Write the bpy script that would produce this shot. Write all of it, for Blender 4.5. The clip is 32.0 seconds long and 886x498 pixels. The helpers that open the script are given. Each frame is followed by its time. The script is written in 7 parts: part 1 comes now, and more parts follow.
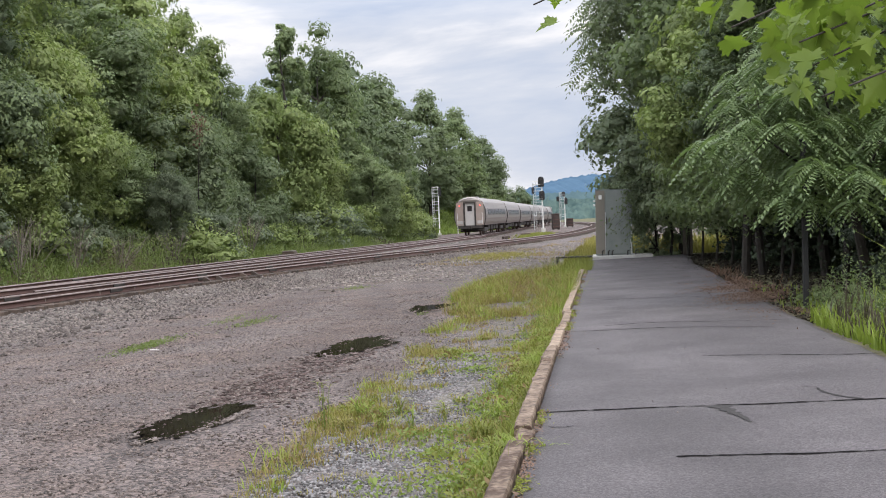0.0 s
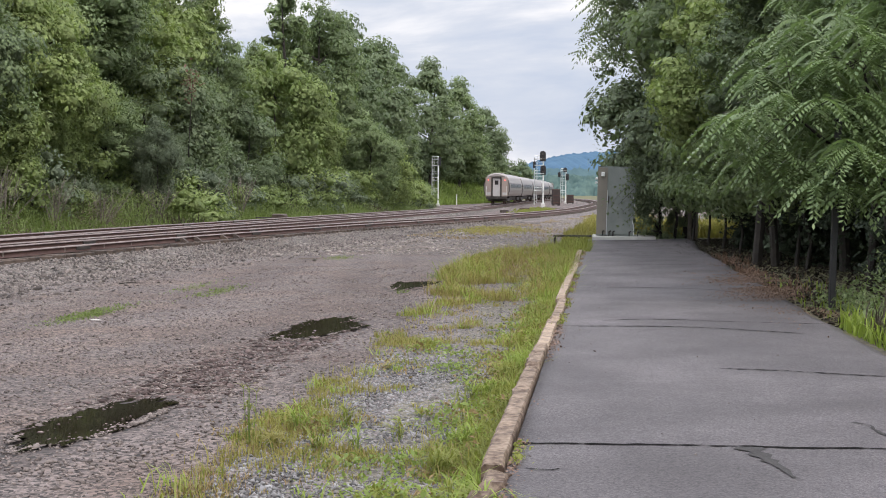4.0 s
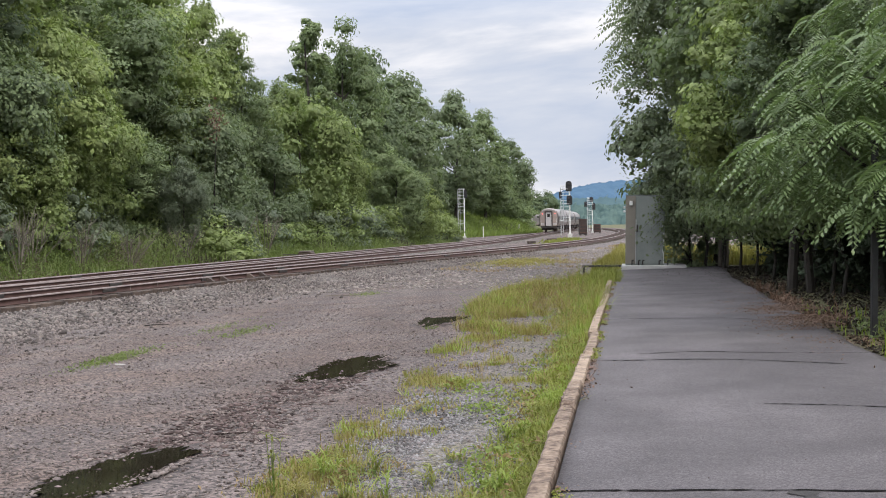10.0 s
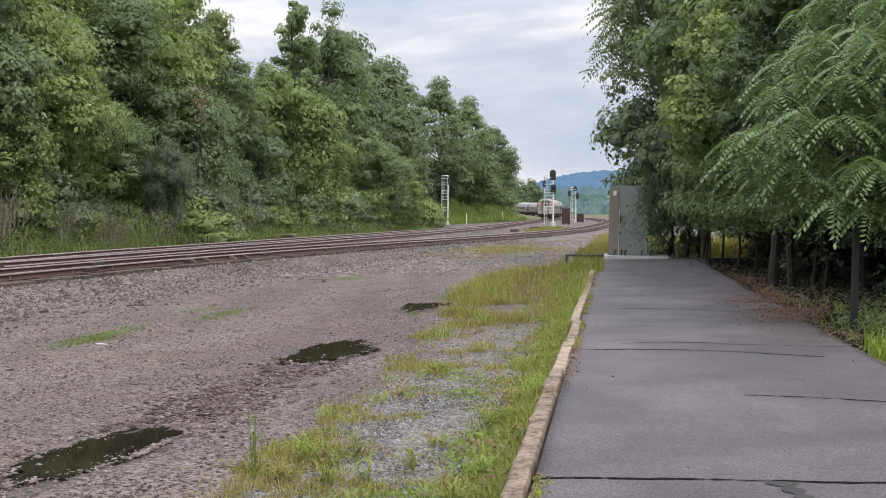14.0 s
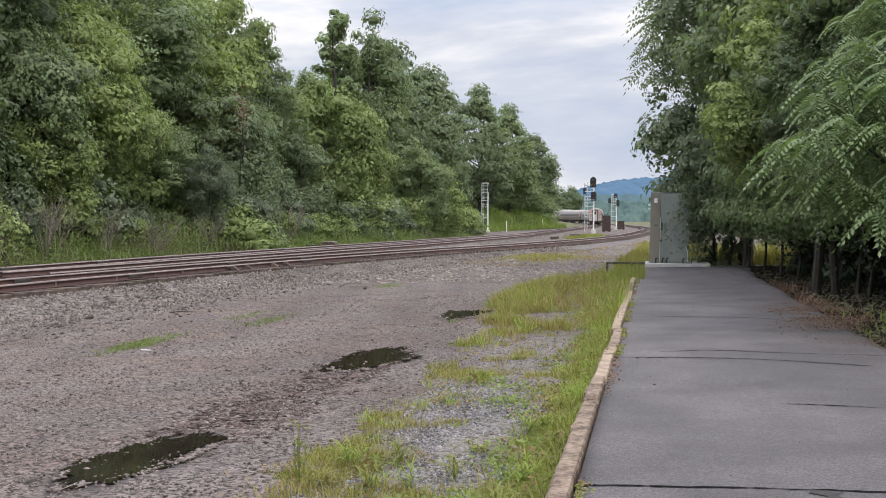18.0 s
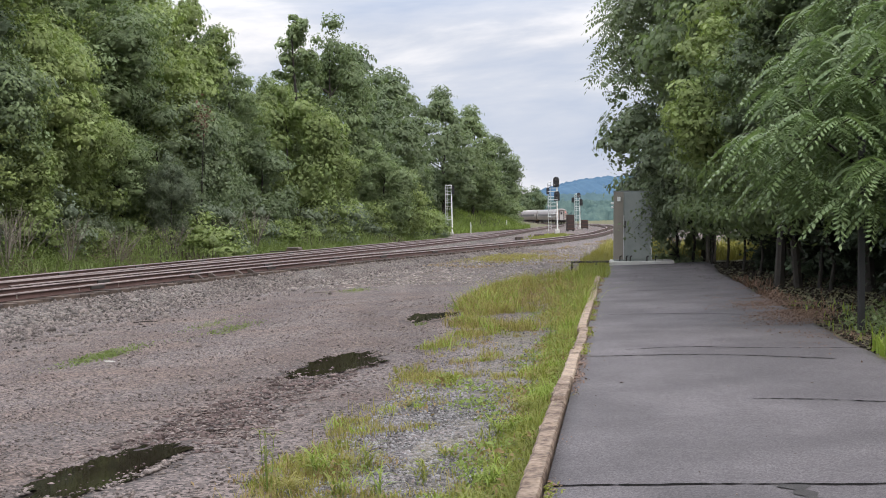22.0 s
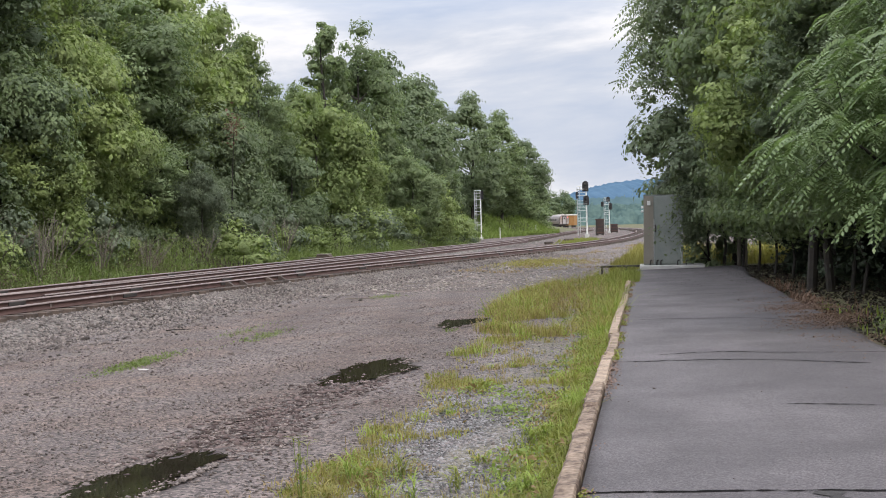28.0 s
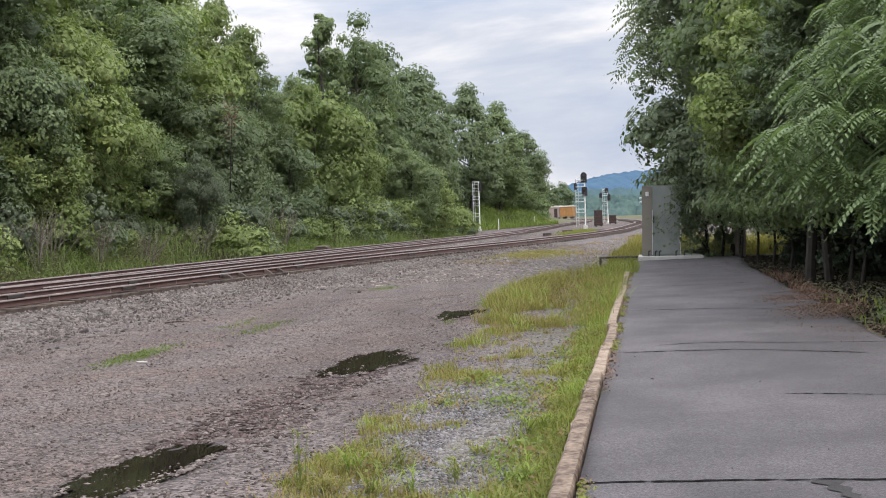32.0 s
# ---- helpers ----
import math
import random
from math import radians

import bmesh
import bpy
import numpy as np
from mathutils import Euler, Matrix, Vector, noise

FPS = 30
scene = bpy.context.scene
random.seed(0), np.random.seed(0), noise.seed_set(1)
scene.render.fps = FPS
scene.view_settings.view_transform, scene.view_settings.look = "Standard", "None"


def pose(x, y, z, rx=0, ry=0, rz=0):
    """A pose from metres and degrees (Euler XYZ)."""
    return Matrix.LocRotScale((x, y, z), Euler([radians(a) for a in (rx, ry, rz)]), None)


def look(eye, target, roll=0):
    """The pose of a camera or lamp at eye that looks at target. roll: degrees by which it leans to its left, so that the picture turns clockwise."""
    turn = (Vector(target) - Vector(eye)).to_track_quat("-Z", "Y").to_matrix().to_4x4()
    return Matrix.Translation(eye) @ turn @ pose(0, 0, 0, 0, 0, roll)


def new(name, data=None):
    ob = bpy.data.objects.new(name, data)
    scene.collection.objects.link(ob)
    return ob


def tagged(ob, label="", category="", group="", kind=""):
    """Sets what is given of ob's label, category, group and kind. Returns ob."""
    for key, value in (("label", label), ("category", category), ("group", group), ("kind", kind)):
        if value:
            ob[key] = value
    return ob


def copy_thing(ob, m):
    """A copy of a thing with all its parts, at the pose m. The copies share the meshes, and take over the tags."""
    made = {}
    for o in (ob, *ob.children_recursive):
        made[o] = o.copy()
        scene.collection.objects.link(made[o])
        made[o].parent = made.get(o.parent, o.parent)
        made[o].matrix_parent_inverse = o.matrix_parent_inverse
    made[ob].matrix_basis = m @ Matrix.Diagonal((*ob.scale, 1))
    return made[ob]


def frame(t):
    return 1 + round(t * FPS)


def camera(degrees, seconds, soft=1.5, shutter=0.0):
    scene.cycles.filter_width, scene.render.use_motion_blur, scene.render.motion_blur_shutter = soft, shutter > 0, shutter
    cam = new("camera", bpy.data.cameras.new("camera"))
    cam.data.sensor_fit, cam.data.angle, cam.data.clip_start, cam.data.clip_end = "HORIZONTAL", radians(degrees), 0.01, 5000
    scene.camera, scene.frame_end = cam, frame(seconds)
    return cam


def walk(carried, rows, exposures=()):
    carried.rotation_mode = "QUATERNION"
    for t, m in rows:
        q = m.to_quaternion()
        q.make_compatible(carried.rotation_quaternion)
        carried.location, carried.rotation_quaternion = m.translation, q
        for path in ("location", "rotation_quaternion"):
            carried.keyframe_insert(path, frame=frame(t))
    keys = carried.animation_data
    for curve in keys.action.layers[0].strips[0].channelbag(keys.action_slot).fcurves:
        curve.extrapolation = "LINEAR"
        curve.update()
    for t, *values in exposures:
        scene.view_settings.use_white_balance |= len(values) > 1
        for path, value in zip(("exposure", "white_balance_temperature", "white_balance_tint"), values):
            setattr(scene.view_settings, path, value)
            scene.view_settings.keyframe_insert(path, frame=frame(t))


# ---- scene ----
PATH = [
    (0, (-0.123, -1.814, 1.564), (-0.111, 0.185, 1.512), -2.4),
    (0.5, (-0.119, -1.522, 1.563), (-0.17, 0.476, 1.493), -1.0),
    (1, (-0.105, -1.216, 1.574), (-0.092, 0.784, 1.552), -2.2),
    (1.5, (0.033, -0.941, 1.571), (0.146, 1.056, 1.54), -3.2),
    (2, (0.037, -0.709, 1.566), (0.069, 1.289, 1.496), -0.4),
    (2.5, (0.024, -0.425, 1.567), (0.048, 1.574, 1.511), -0.1),
    (3, (0.145, -0.094, 1.561), (0.186, 1.904, 1.48), -2.2),
    (3.5, (0.128, 0.138, 1.56), (0.136, 2.135, 1.455), 0.6),
    (5.5, (0.156, 0.671, 1.576), (0.201, 2.669, 1.502), -0.5),
    (6, (0.108, 0.624, 1.585), (0.14, 2.623, 1.53), 0.1),
    (6.5, (0.082, 0.617, 1.592), (0.025, 2.617, 1.585), 0.1),
    (7, (0.096, 0.614, 1.59), (-0.001, 2.612, 1.615), -0.6),
    (7.5, (0.102, 0.619, 1.585), (-0.035, 2.614, 1.602), -0.9),
    (8, (0.114, 0.661, 1.579), (-0.008, 2.657, 1.577), -0.7),
    (8.5, (0.114, 0.655, 1.579), (0.058, 2.654, 1.557), -1.2),
    (9, (0.114, 0.678, 1.577), (0.07, 2.677, 1.524), -1.0),
    (9.5, (0.116, 0.66, 1.581), (0.076, 2.659, 1.532), -0.8),
    (10, (0.129, 0.699, 1.579), (0.097, 2.698, 1.532), -1.0),
    (10.5, (0.125, 0.666, 1.583), (0.102, 2.666, 1.56), -1.0),
    (11, (0.12, 0.668, 1.58), (0.105, 2.667, 1.548), -1.1),
    (11.5, (0.123, 0.705, 1.575), (0.129, 2.704, 1.538), -1.0),
    (12, (0.106, 0.643, 1.584), (0.101, 2.642, 1.547), -0.5),
    (12.5, (0.106, 0.655, 1.579), (0.096, 2.655, 1.536), -0.4),
    (13, (0.117, 0.687, 1.576), (0.113, 2.686, 1.519), -0.4),
    (13.5, (0.114, 0.686, 1.575), (0.116, 2.685, 1.51), -0.1),
    (14, (0.108, 0.677, 1.576), (0.105, 2.676, 1.506), 0.2),
    (14.5, (0.115, 0.646, 1.584), (0.106, 2.644, 1.512), 0.2),
    (16.5, (0.083, 0.613, 1.588), (0.018, 2.611, 1.525), 0.5),
    (17, (0.086, 0.609, 1.586), (-0.002, 2.606, 1.529), 0.4),
    (17.5, (0.083, 0.636, 1.583), (0.008, 2.634, 1.525), 0.3),
    (18, (0.091, 0.623, 1.582), (0.021, 2.621, 1.524), 0.2),
    (18.5, (0.089, 0.635, 1.581), (0.028, 2.634, 1.519), -0.1),
    (19, (0.091, 0.623, 1.588), (0.046, 2.622, 1.524), -0.4),
    (19.5, (0.091, 0.626, 1.586), (0.049, 2.625, 1.524), -0.1),
    (20, (0.095, 0.654, 1.585), (0.059, 2.653, 1.526), -0.7),
    (20.5, (0.101, 0.671, 1.588), (0.075, 2.67, 1.527), -1.0),
    (21, (0.104, 0.681, 1.585), (0.09, 2.68, 1.526), -1.1),
    (21.5, (0.1, 0.662, 1.588), (0.088, 2.661, 1.53), -0.9),
    (22, (0.099, 0.657, 1.584), (0.088, 2.656, 1.53), -1.1),
    (22.5, (0.104, 0.638, 1.589), (0.093, 2.637, 1.532), -1.2),
    (23, (0.105, 0.643, 1.587), (0.093, 2.642, 1.526), -1.6),
    (23.5, (0.104, 0.665, 1.583), (0.093, 2.664, 1.521), -1.7),
    (24, (0.107, 0.656, 1.587), (0.097, 2.654, 1.52), -1.9),
    (24.5, (0.109, 0.639, 1.591), (0.101, 2.638, 1.522), -2.2),
    (25, (0.104, 0.611, 1.593), (0.087, 2.61, 1.524), -2.0),
    (25.5, (0.097, 0.618, 1.595), (0.036, 2.616, 1.533), -1.5),
    (27.5, (0.094, 0.621, 1.604), (0.036, 2.619, 1.558), -1.6),
    (28, (0.084, 0.638, 1.601), (0.024, 2.636, 1.557), -1.6),
    (28.5, (0.087, 0.623, 1.598), (0.024, 2.621, 1.556), -1.7),
    (29, (0.086, 0.637, 1.594), (0.025, 2.635, 1.553), -1.8),
    (29.5, (0.088, 0.644, 1.596), (0.027, 2.643, 1.553), -1.8),
    (30, (0.09, 0.642, 1.596), (0.032, 2.641, 1.553), -1.9),
    (30.5, (0.083, 0.614, 1.605), (0.028, 2.613, 1.563), -1.6),
    (31, (0.082, 0.618, 1.599), (0.029, 2.617, 1.557), -1.6),
    (31.5, (0.082, 0.646, 1.592), (0.033, 2.645, 1.542), -1.6),
    (32, (0.087, 0.634, 1.597), (0.029, 2.632, 1.539), -1.8),
]
cam = camera(40.9, 32.0, soft=1.0)
walk(cam, [(t, look(eye, target, roll)) for t, eye, target, roll in PATH],
     [(0.0, 0.03), (3.5, 0.05), (6.0, 0.05), (6.5, -0.10), (7.0, -0.21), (7.5, -0.17), (8.0, -0.08), (8.6, 0.0), (32.0, 0.0)])

# ---------------------------------------------------------------- light
world = bpy.data.worlds.new("overcast_sky")
scene.world = world
world.use_nodes = True
wn, wl = world.node_tree.nodes, world.node_tree.links
wn.clear()
SUN_AZ, SUN_EL = 150.0, 48.0


def wnode(kind, **kw):
    n = wn.new(kind)
    for k, v in kw.items():
        n.inputs[k].default_value = v
    return n


sky = wn.new("ShaderNodeTexSky")
sky.sky_type, sky.sun_disc = "NISHITA", False
sky.sun_elevation, sky.sun_rotation = radians(SUN_EL), radians(SUN_AZ)
sky.dust_density, sky.air_density = 2.0, 1.0
coord = wn.new("ShaderNodeTexCoord")
stretch = wn.new("ShaderNodeMapping")
stretch.inputs["Scale"].default_value = (1.6, 1.6, 7.0)
stretch.inputs["Rotation"].default_value = (radians(4), radians(-5), radians(20))
wl.new(coord.outputs["Generated"], stretch.inputs["Vector"])
cloud = wnode("ShaderNodeTexNoise", Scale=2.1, Detail=7.0, Roughness=0.55, Distortion=0.25)
wl.new(stretch.outputs["Vector"], cloud.inputs["Vector"])
cover = wn.new("ShaderNodeValToRGB")
cover.color_ramp.elements[0].position, cover.color_ramp.elements[1].position = 0.37, 0.62
cover.color_ramp.elements[0].color = (5.3, 6.05, 7.7, 1)
cover.color_ramp.elements[1].color = (11.0, 10.7, 10.8, 1)
mid = cover.color_ramp.elements.new(0.50)
mid.color = (7.25, 7.6, 8.6, 1)
wl.new(cloud.outputs["Fac"], cover.inputs["Fac"])
blend = wn.new("ShaderNodeMix")
blend.data_type = "RGBA"
blend.inputs["Factor"].default_value = 0.93
wl.new(sky.outputs["Color"], blend.inputs[6])
wl.new(cover.outputs["Color"], blend.inputs[7])
# an overcast sky is brighter overhead than at the horizon
split = wn.new("ShaderNodeSeparateXYZ")
wl.new(coord.outputs["Generated"], split.inputs["Vector"])
rise = wn.new("ShaderNodeMapRange")
rise.inputs["From Min"].default_value, rise.inputs["From Max"].default_value = 0.15, 0.9
rise.inputs["To Min"].default_value, rise.inputs["To Max"].default_value = 0.0, 1.0
wl.new(split.outputs["Z"], rise.inputs["Value"])
tint = wn.new("ShaderNodeMix")
tint.data_type = "RGBA"
tint.inputs[6].default_value, tint.inputs[7].default_value = (1.0, 1.0, 1.0, 1), (3.8, 3.72, 3.6, 1)
wl.new(rise.outputs["Result"], tint.inputs["Factor"])
brighter = wn.new("ShaderNodeVectorMath")
brighter.operation = "MULTIPLY"
wl.new(blend.outputs[2], brighter.inputs[0])
wl.new(tint.outputs[2], brighter.inputs[1])
back = wnode("ShaderNodeBackground", Strength=0.10)
wl.new(brighter.outputs["Vector"], back.inputs["Color"])
wout = wn.new("ShaderNodeOutputWorld")
wl.new(back.outputs["Background"], wout.inputs["Surface"])

sun = new("sun", bpy.data.lights.new("sun", "SUN"))
sun.data.energy, sun.data.angle, sun.data.color = 1.5, radians(30), (1.0, 0.92, 0.78)
az = radians(SUN_AZ)
sun.matrix_world = look((0, 0, 60), (-math.sin(az) * 40, -math.cos(az) * 40, 60 - 40 * math.tan(radians(SUN_EL))))
scene.view_settings.exposure = 0.0


# ---------------------------------------------------------------- materials
def surface(name, dark, light, scale=8.0, rough=0.8, bump=0.3, fine=60.0, metal=0.0, spread=0.5, rand=0.0, island=0.0, spec=0.4):
    """Two scales of noise between two colours, with a fine bump."""
    m = bpy.data.materials.new(name)
    m.use_nodes = True
    n, l = m.node_tree.nodes, m.node_tree.links
    p = n["Principled BSDF"]
    p.inputs["Roughness"].default_value = rough
    p.inputs["Metallic"].default_value = metal
    p.inputs["Specular IOR Level"].default_value = spec
    c = n.new("ShaderNodeTexCoord")
    a, b = n.new("ShaderNodeTexNoise"), n.new("ShaderNodeTexNoise")
    a.inputs["Scale"].default_value, a.inputs["Detail"].default_value = scale, 6
    b.inputs["Scale"].default_value, b.inputs["Detail"].default_value = fine, 3
    for t in (a, b):
        l.new(c.outputs["Object"], t.inputs["Vector"])
    add = n.new("ShaderNodeMath")
    add.operation = "MULTIPLY_ADD"
    add.inputs[1].default_value = 0.45
    l.new(b.outputs["Fac"], add.inputs[0])
    scl = n.new("ShaderNodeMath")
    scl.operation = "MULTIPLY_ADD"
    scl.inputs[1].default_value, scl.inputs[2].default_value = 0.55, 0.0
    l.new(a.outputs["Fac"], scl.inputs[0])
    l.new(scl.outputs[0], add.inputs[2])
    last = add.outputs[0]
    for amount, kind in ((rand, "OBJ"), (island, "ISL")):
        if amount:
            info = n.new("ShaderNodeObjectInfo" if kind == "OBJ" else "ShaderNodeNewGeometry")
            k = n.new("ShaderNodeMath")
            k.operation = "MULTIPLY_ADD"
            k.inputs[1].default_value = amount
            l.new(info.outputs["Random" if kind == "OBJ" else "Random Per Island"], k.inputs[0])
            sub = n.new("ShaderNodeMath")
            sub.operation = "SUBTRACT"
            sub.inputs[1].default_value = amount / 2
            l.new(last, sub.inputs[0])
            l.new(sub.outputs[0], k.inputs[2])
            last = k.outputs[0]
    ramp = n.new("ShaderNodeValToRGB")
    ramp.color_ramp.elements[0].position, ramp.color_ramp.elements[1].position = 0.5 - spread / 2, 0.5 + spread / 2
    ramp.color_ramp.elements[0].color, ramp.color_ramp.elements[1].color = (*dark, 1), (*light, 1)
    l.new(last, ramp.inputs["Fac"])
    l.new(ramp.outputs["Color"], p.inputs["Base Color"])
    if bump:
        bm = n.new("ShaderNodeBump")
        bm.inputs["Strength"].default_value, bm.inputs["Distance"].default_value = bump, 0.01
        l.new(add.outputs[0], bm.inputs["Height"])
        l.new(bm.outputs["Normal"], p.inputs["Normal"])
    return m


def leafy(name, dark, light, through_light=0.38, rough=0.6, cells=0.0):
    """Leaves: colour varies leaf by leaf, tree by tree and in broad patches; some light passes through.
    With cells, the dense inside of a clump is broken up into leaves of that many to the metre."""
    m = surface(name, dark, light, scale=0.55, rough=rough, bump=0, fine=3.0, spread=0.9, rand=0.22, island=0.2, spec=0.32)
    n, l = m.node_tree.nodes, m.node_tree.links
    p, out = n["Principled BSDF"], n["Material Output"]
    if cells:
        c = next(k for k in n if k.type == "TEX_COORD")
        warp, v = n.new("ShaderNodeTexNoise"), n.new("ShaderNodeTexVoronoi")
        warp.inputs["Scale"].default_value, warp.inputs["Detail"].default_value = cells * 0.6, 3
        wob = n.new("ShaderNodeVectorMath")
        wob.operation = "MULTIPLY_ADD"
        wob.inputs[1].default_value = (0.5, 0.5, 0.5)
        l.new(c.outputs["Object"], warp.inputs["Vector"])
        l.new(warp.outputs["Color"], wob.inputs[0])
        l.new(c.outputs["Object"], wob.inputs[2])
        v.inputs["Scale"].default_value = cells
        l.new(wob.outputs[0], v.inputs["Vector"])
        sep, tone = n.new("ShaderNodeSeparateColor"), n.new("ShaderNodeMapRange")
        l.new(v.outputs["Color"], sep.inputs[0])
        tone.inputs["To Min"].default_value, tone.inputs["To Max"].default_value = 0.72, 1.18
        l.new(sep.outputs[0], tone.inputs["Value"])
        at, each, both = n.new("ShaderNodeAttribute"), n.new("ShaderNodeMapRange"), n.new("ShaderNodeMath")
        at.attribute_name = "clump"
        each.inputs["To Min"].default_value, each.inputs["To Max"].default_value = 0.72, 1.36
        l.new(at.outputs["Fac"], each.inputs["Value"])
        both.operation = "MULTIPLY"
        l.new(tone.outputs[0], both.inputs[0])
        l.new(each.outputs[0], both.inputs[1])
        old = p.inputs["Base Color"].links[0].from_socket
        sc = n.new("ShaderNodeVectorMath")
        sc.operation = "SCALE"
        l.new(old, sc.inputs[0])
        l.new(both.outputs[0], sc.inputs["Scale"])
        l.new(sc.outputs[0], p.inputs["Base Color"])
        b = n.new("ShaderNodeBump")
        b.invert = True
        b.inputs["Strength"].default_value, b.inputs["Distance"].default_value = 0.9, 0.55 / cells
        l.new(v.outputs["Distance"], b.inputs["Height"])
        l.new(b.outputs["Normal"], p.inputs["Normal"])
    tr, mix = n.new("ShaderNodeBsdfTranslucent"), n.new("ShaderNodeMixShader")
    ramp = next(k for k in n if k.type == "VALTORGB")
    warm = n.new("ShaderNodeMix")
    warm.data_type, warm.blend_type = "RGBA", "MULTIPLY"
    warm.inputs["Factor"].default_value = 1.0
    warm.inputs[7].default_value = (1.15, 1.25, 0.75, 1)
    l.new(ramp.outputs["Color"], warm.inputs[6])
    l.new(warm.outputs[2], tr.inputs["Color"])
    mix.inputs["Fac"].default_value = through_light
    l.new(p.outputs[0], mix.inputs[1])
    l.new(tr.outputs[0], mix.inputs[2])
    l.new(mix.outputs[0], out.inputs["Surface"])
    return m


def glow(name, colour, strength):
    m = bpy.data.materials.new(name)
    m.use_nodes = True
    p = m.node_tree.nodes["Principled BSDF"]
    p.inputs["Base Color"].default_value = (*colour, 1)
    p.inputs["Emission Color"].default_value = (*colour, 1)
    p.inputs["Emission Strength"].default_value = strength
    return m


LEAF_DARK = leafy("leaf_dark", (0.09, 0.13, 0.073), (0.212, 0.26, 0.147), cells=5.5)
LEAF_MID = leafy("leaf_mid", (0.118, 0.167, 0.085), (0.265, 0.322, 0.163), cells=5.5)
LEAF_LIGHT = leafy("leaf_light", (0.132, 0.186, 0.067), (0.305, 0.36, 0.142), cells=5.5)
LEAF_GREY = leafy("leaf_grey", (0.105, 0.135, 0.092), (0.21, 0.25, 0.168), cells=5.5)
LEAF_COTTON = leafy("leaf_cotton", (0.102, 0.138, 0.08), (0.3, 0.36, 0.22), 0.3, 0.4, cells=9.0)
LEAF_BROWN = leafy("leaf_brown", (0.07, 0.06, 0.042), (0.145, 0.125, 0.088), 0.15, cells=5.5)
LEAF_DEAD = leafy("leaf_dead", (0.10, 0.06, 0.042), (0.22, 0.13, 0.09), 0.15)
LEAF_SUMAC = leafy("leaf_sumac", (0.083, 0.126, 0.059), (0.206, 0.274, 0.127), 0.35, 0.45)
LEAF_MAPLE = leafy("leaf_maple", (0.05, 0.1, 0.018), (0.2, 0.27, 0.045), 0.45)
# deep shade under the trees is put into this leaf colour
LEAF_SHADED = leafy("leaf_shaded", (0.02, 0.032, 0.018), (0.05, 0.07, 0.038), 0.1, 0.6, cells=9.0)
LEAF_WEED = leafy("leaf_weed", (0.105, 0.155, 0.038), (0.245, 0.31, 0.085))
GRASS_GREEN = leafy("grass_green", (0.128, 0.148, 0.032), (0.272, 0.285, 0.075))
GRASS_LIME = leafy("grass_lime", (0.135, 0.19, 0.03), (0.28, 0.345, 0.075))
GRASS_YELLOW = leafy("grass_yellow", (0.16, 0.148, 0.045), (0.35, 0.31, 0.10))
GRASS_STRAW = leafy("grass_straw", (0.15, 0.105, 0.05), (0.32, 0.23, 0.115), 0.2, 0.7)
GRASS_BANK = leafy("grass_bank", (0.10, 0.138, 0.046), (0.205, 0.255, 0.09))
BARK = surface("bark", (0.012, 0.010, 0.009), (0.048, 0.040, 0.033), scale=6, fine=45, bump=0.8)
TWIG = surface("twig", (0.10, 0.085, 0.07), (0.24, 0.21, 0.18), scale=6, fine=45, bump=0.4)
ASPHALT_DARK = surface("asphalt_dark", (0.014, 0.013, 0.013), (0.05, 0.046, 0.045), scale=9, fine=90, rough=0.9, bump=0.5, spread=0.6)
ASPHALT_TAR = surface("tar", (0.004, 0.004, 0.004), (0.014, 0.013, 0.013), rough=0.95, spec=0.05, scale=12, fine=120)
KERB = surface("kerb_concrete", (0.06, 0.036, 0.024), (0.34, 0.262, 0.195), scale=5.5, fine=26, bump=1.0, rand=0.25, spread=0.34)
CONCRETE = surface("concrete", (0.36, 0.35, 0.33), (0.58, 0.57, 0.54), scale=4, fine=70, bump=0.3)
RUST = surface("rail_rust", (0.04, 0.021, 0.018), (0.12, 0.066, 0.056), scale=3, fine=40, rough=0.75, metal=0.2, bump=0.4)
RAIL_TOP = surface("rail_top", (0.16, 0.118, 0.108), (0.42, 0.35, 0.33), scale=3, fine=60, rough=0.5, metal=0.3, bump=0.1)
TIE = surface("tie_wood", (0.028, 0.021, 0.018), (0.115, 0.085, 0.068), scale=5, fine=50, bump=0.8, rand=0.4)
STEEL_GALV = surface("galvanised", (0.42, 0.43, 0.43), (0.66, 0.67, 0.67), scale=5, fine=60, rough=0.5, metal=0.35, bump=0.1)
BLACK_PAINT = surface("black_paint", (0.008, 0.008, 0.009), (0.03, 0.03, 0.032), scale=5, fine=50, rough=0.55, bump=0.15)
CABINET_GREY = surface("cabinet_paint", (0.155, 0.178, 0.168), (0.285, 0.305, 0.285), scale=2.2, fine=40, rough=0.5, bump=0.15, metal=0.1)
CABINET_SIDE = surface("cabinet_dull", (0.19, 0.172, 0.14), (0.26, 0.238, 0.20), scale=2.2, fine=40, rough=0.55, bump=0.15, metal=0.1)
WHITE = surface("white_paint", (0.62, 0.62, 0.60), (0.82, 0.82, 0.80), scale=5, fine=40, rough=0.5, bump=0.1)
RUSTY = surface("rusty_steel", (0.022, 0.016, 0.015), (0.068, 0.05, 0.045), scale=3, fine=30, rough=0.85, bump=0.5)
COACH_STEEL = surface("stainless", (0.235, 0.208, 0.192), (0.35, 0.315, 0.295), scale=1.5, fine=30, rough=0.38, metal=0.6, bump=0.05)
COACH_END = surface("coach_end", (0.29, 0.235, 0.21), (0.40, 0.335, 0.305), scale=1.5, fine=30, rough=0.5, metal=0.3, bump=0.05)
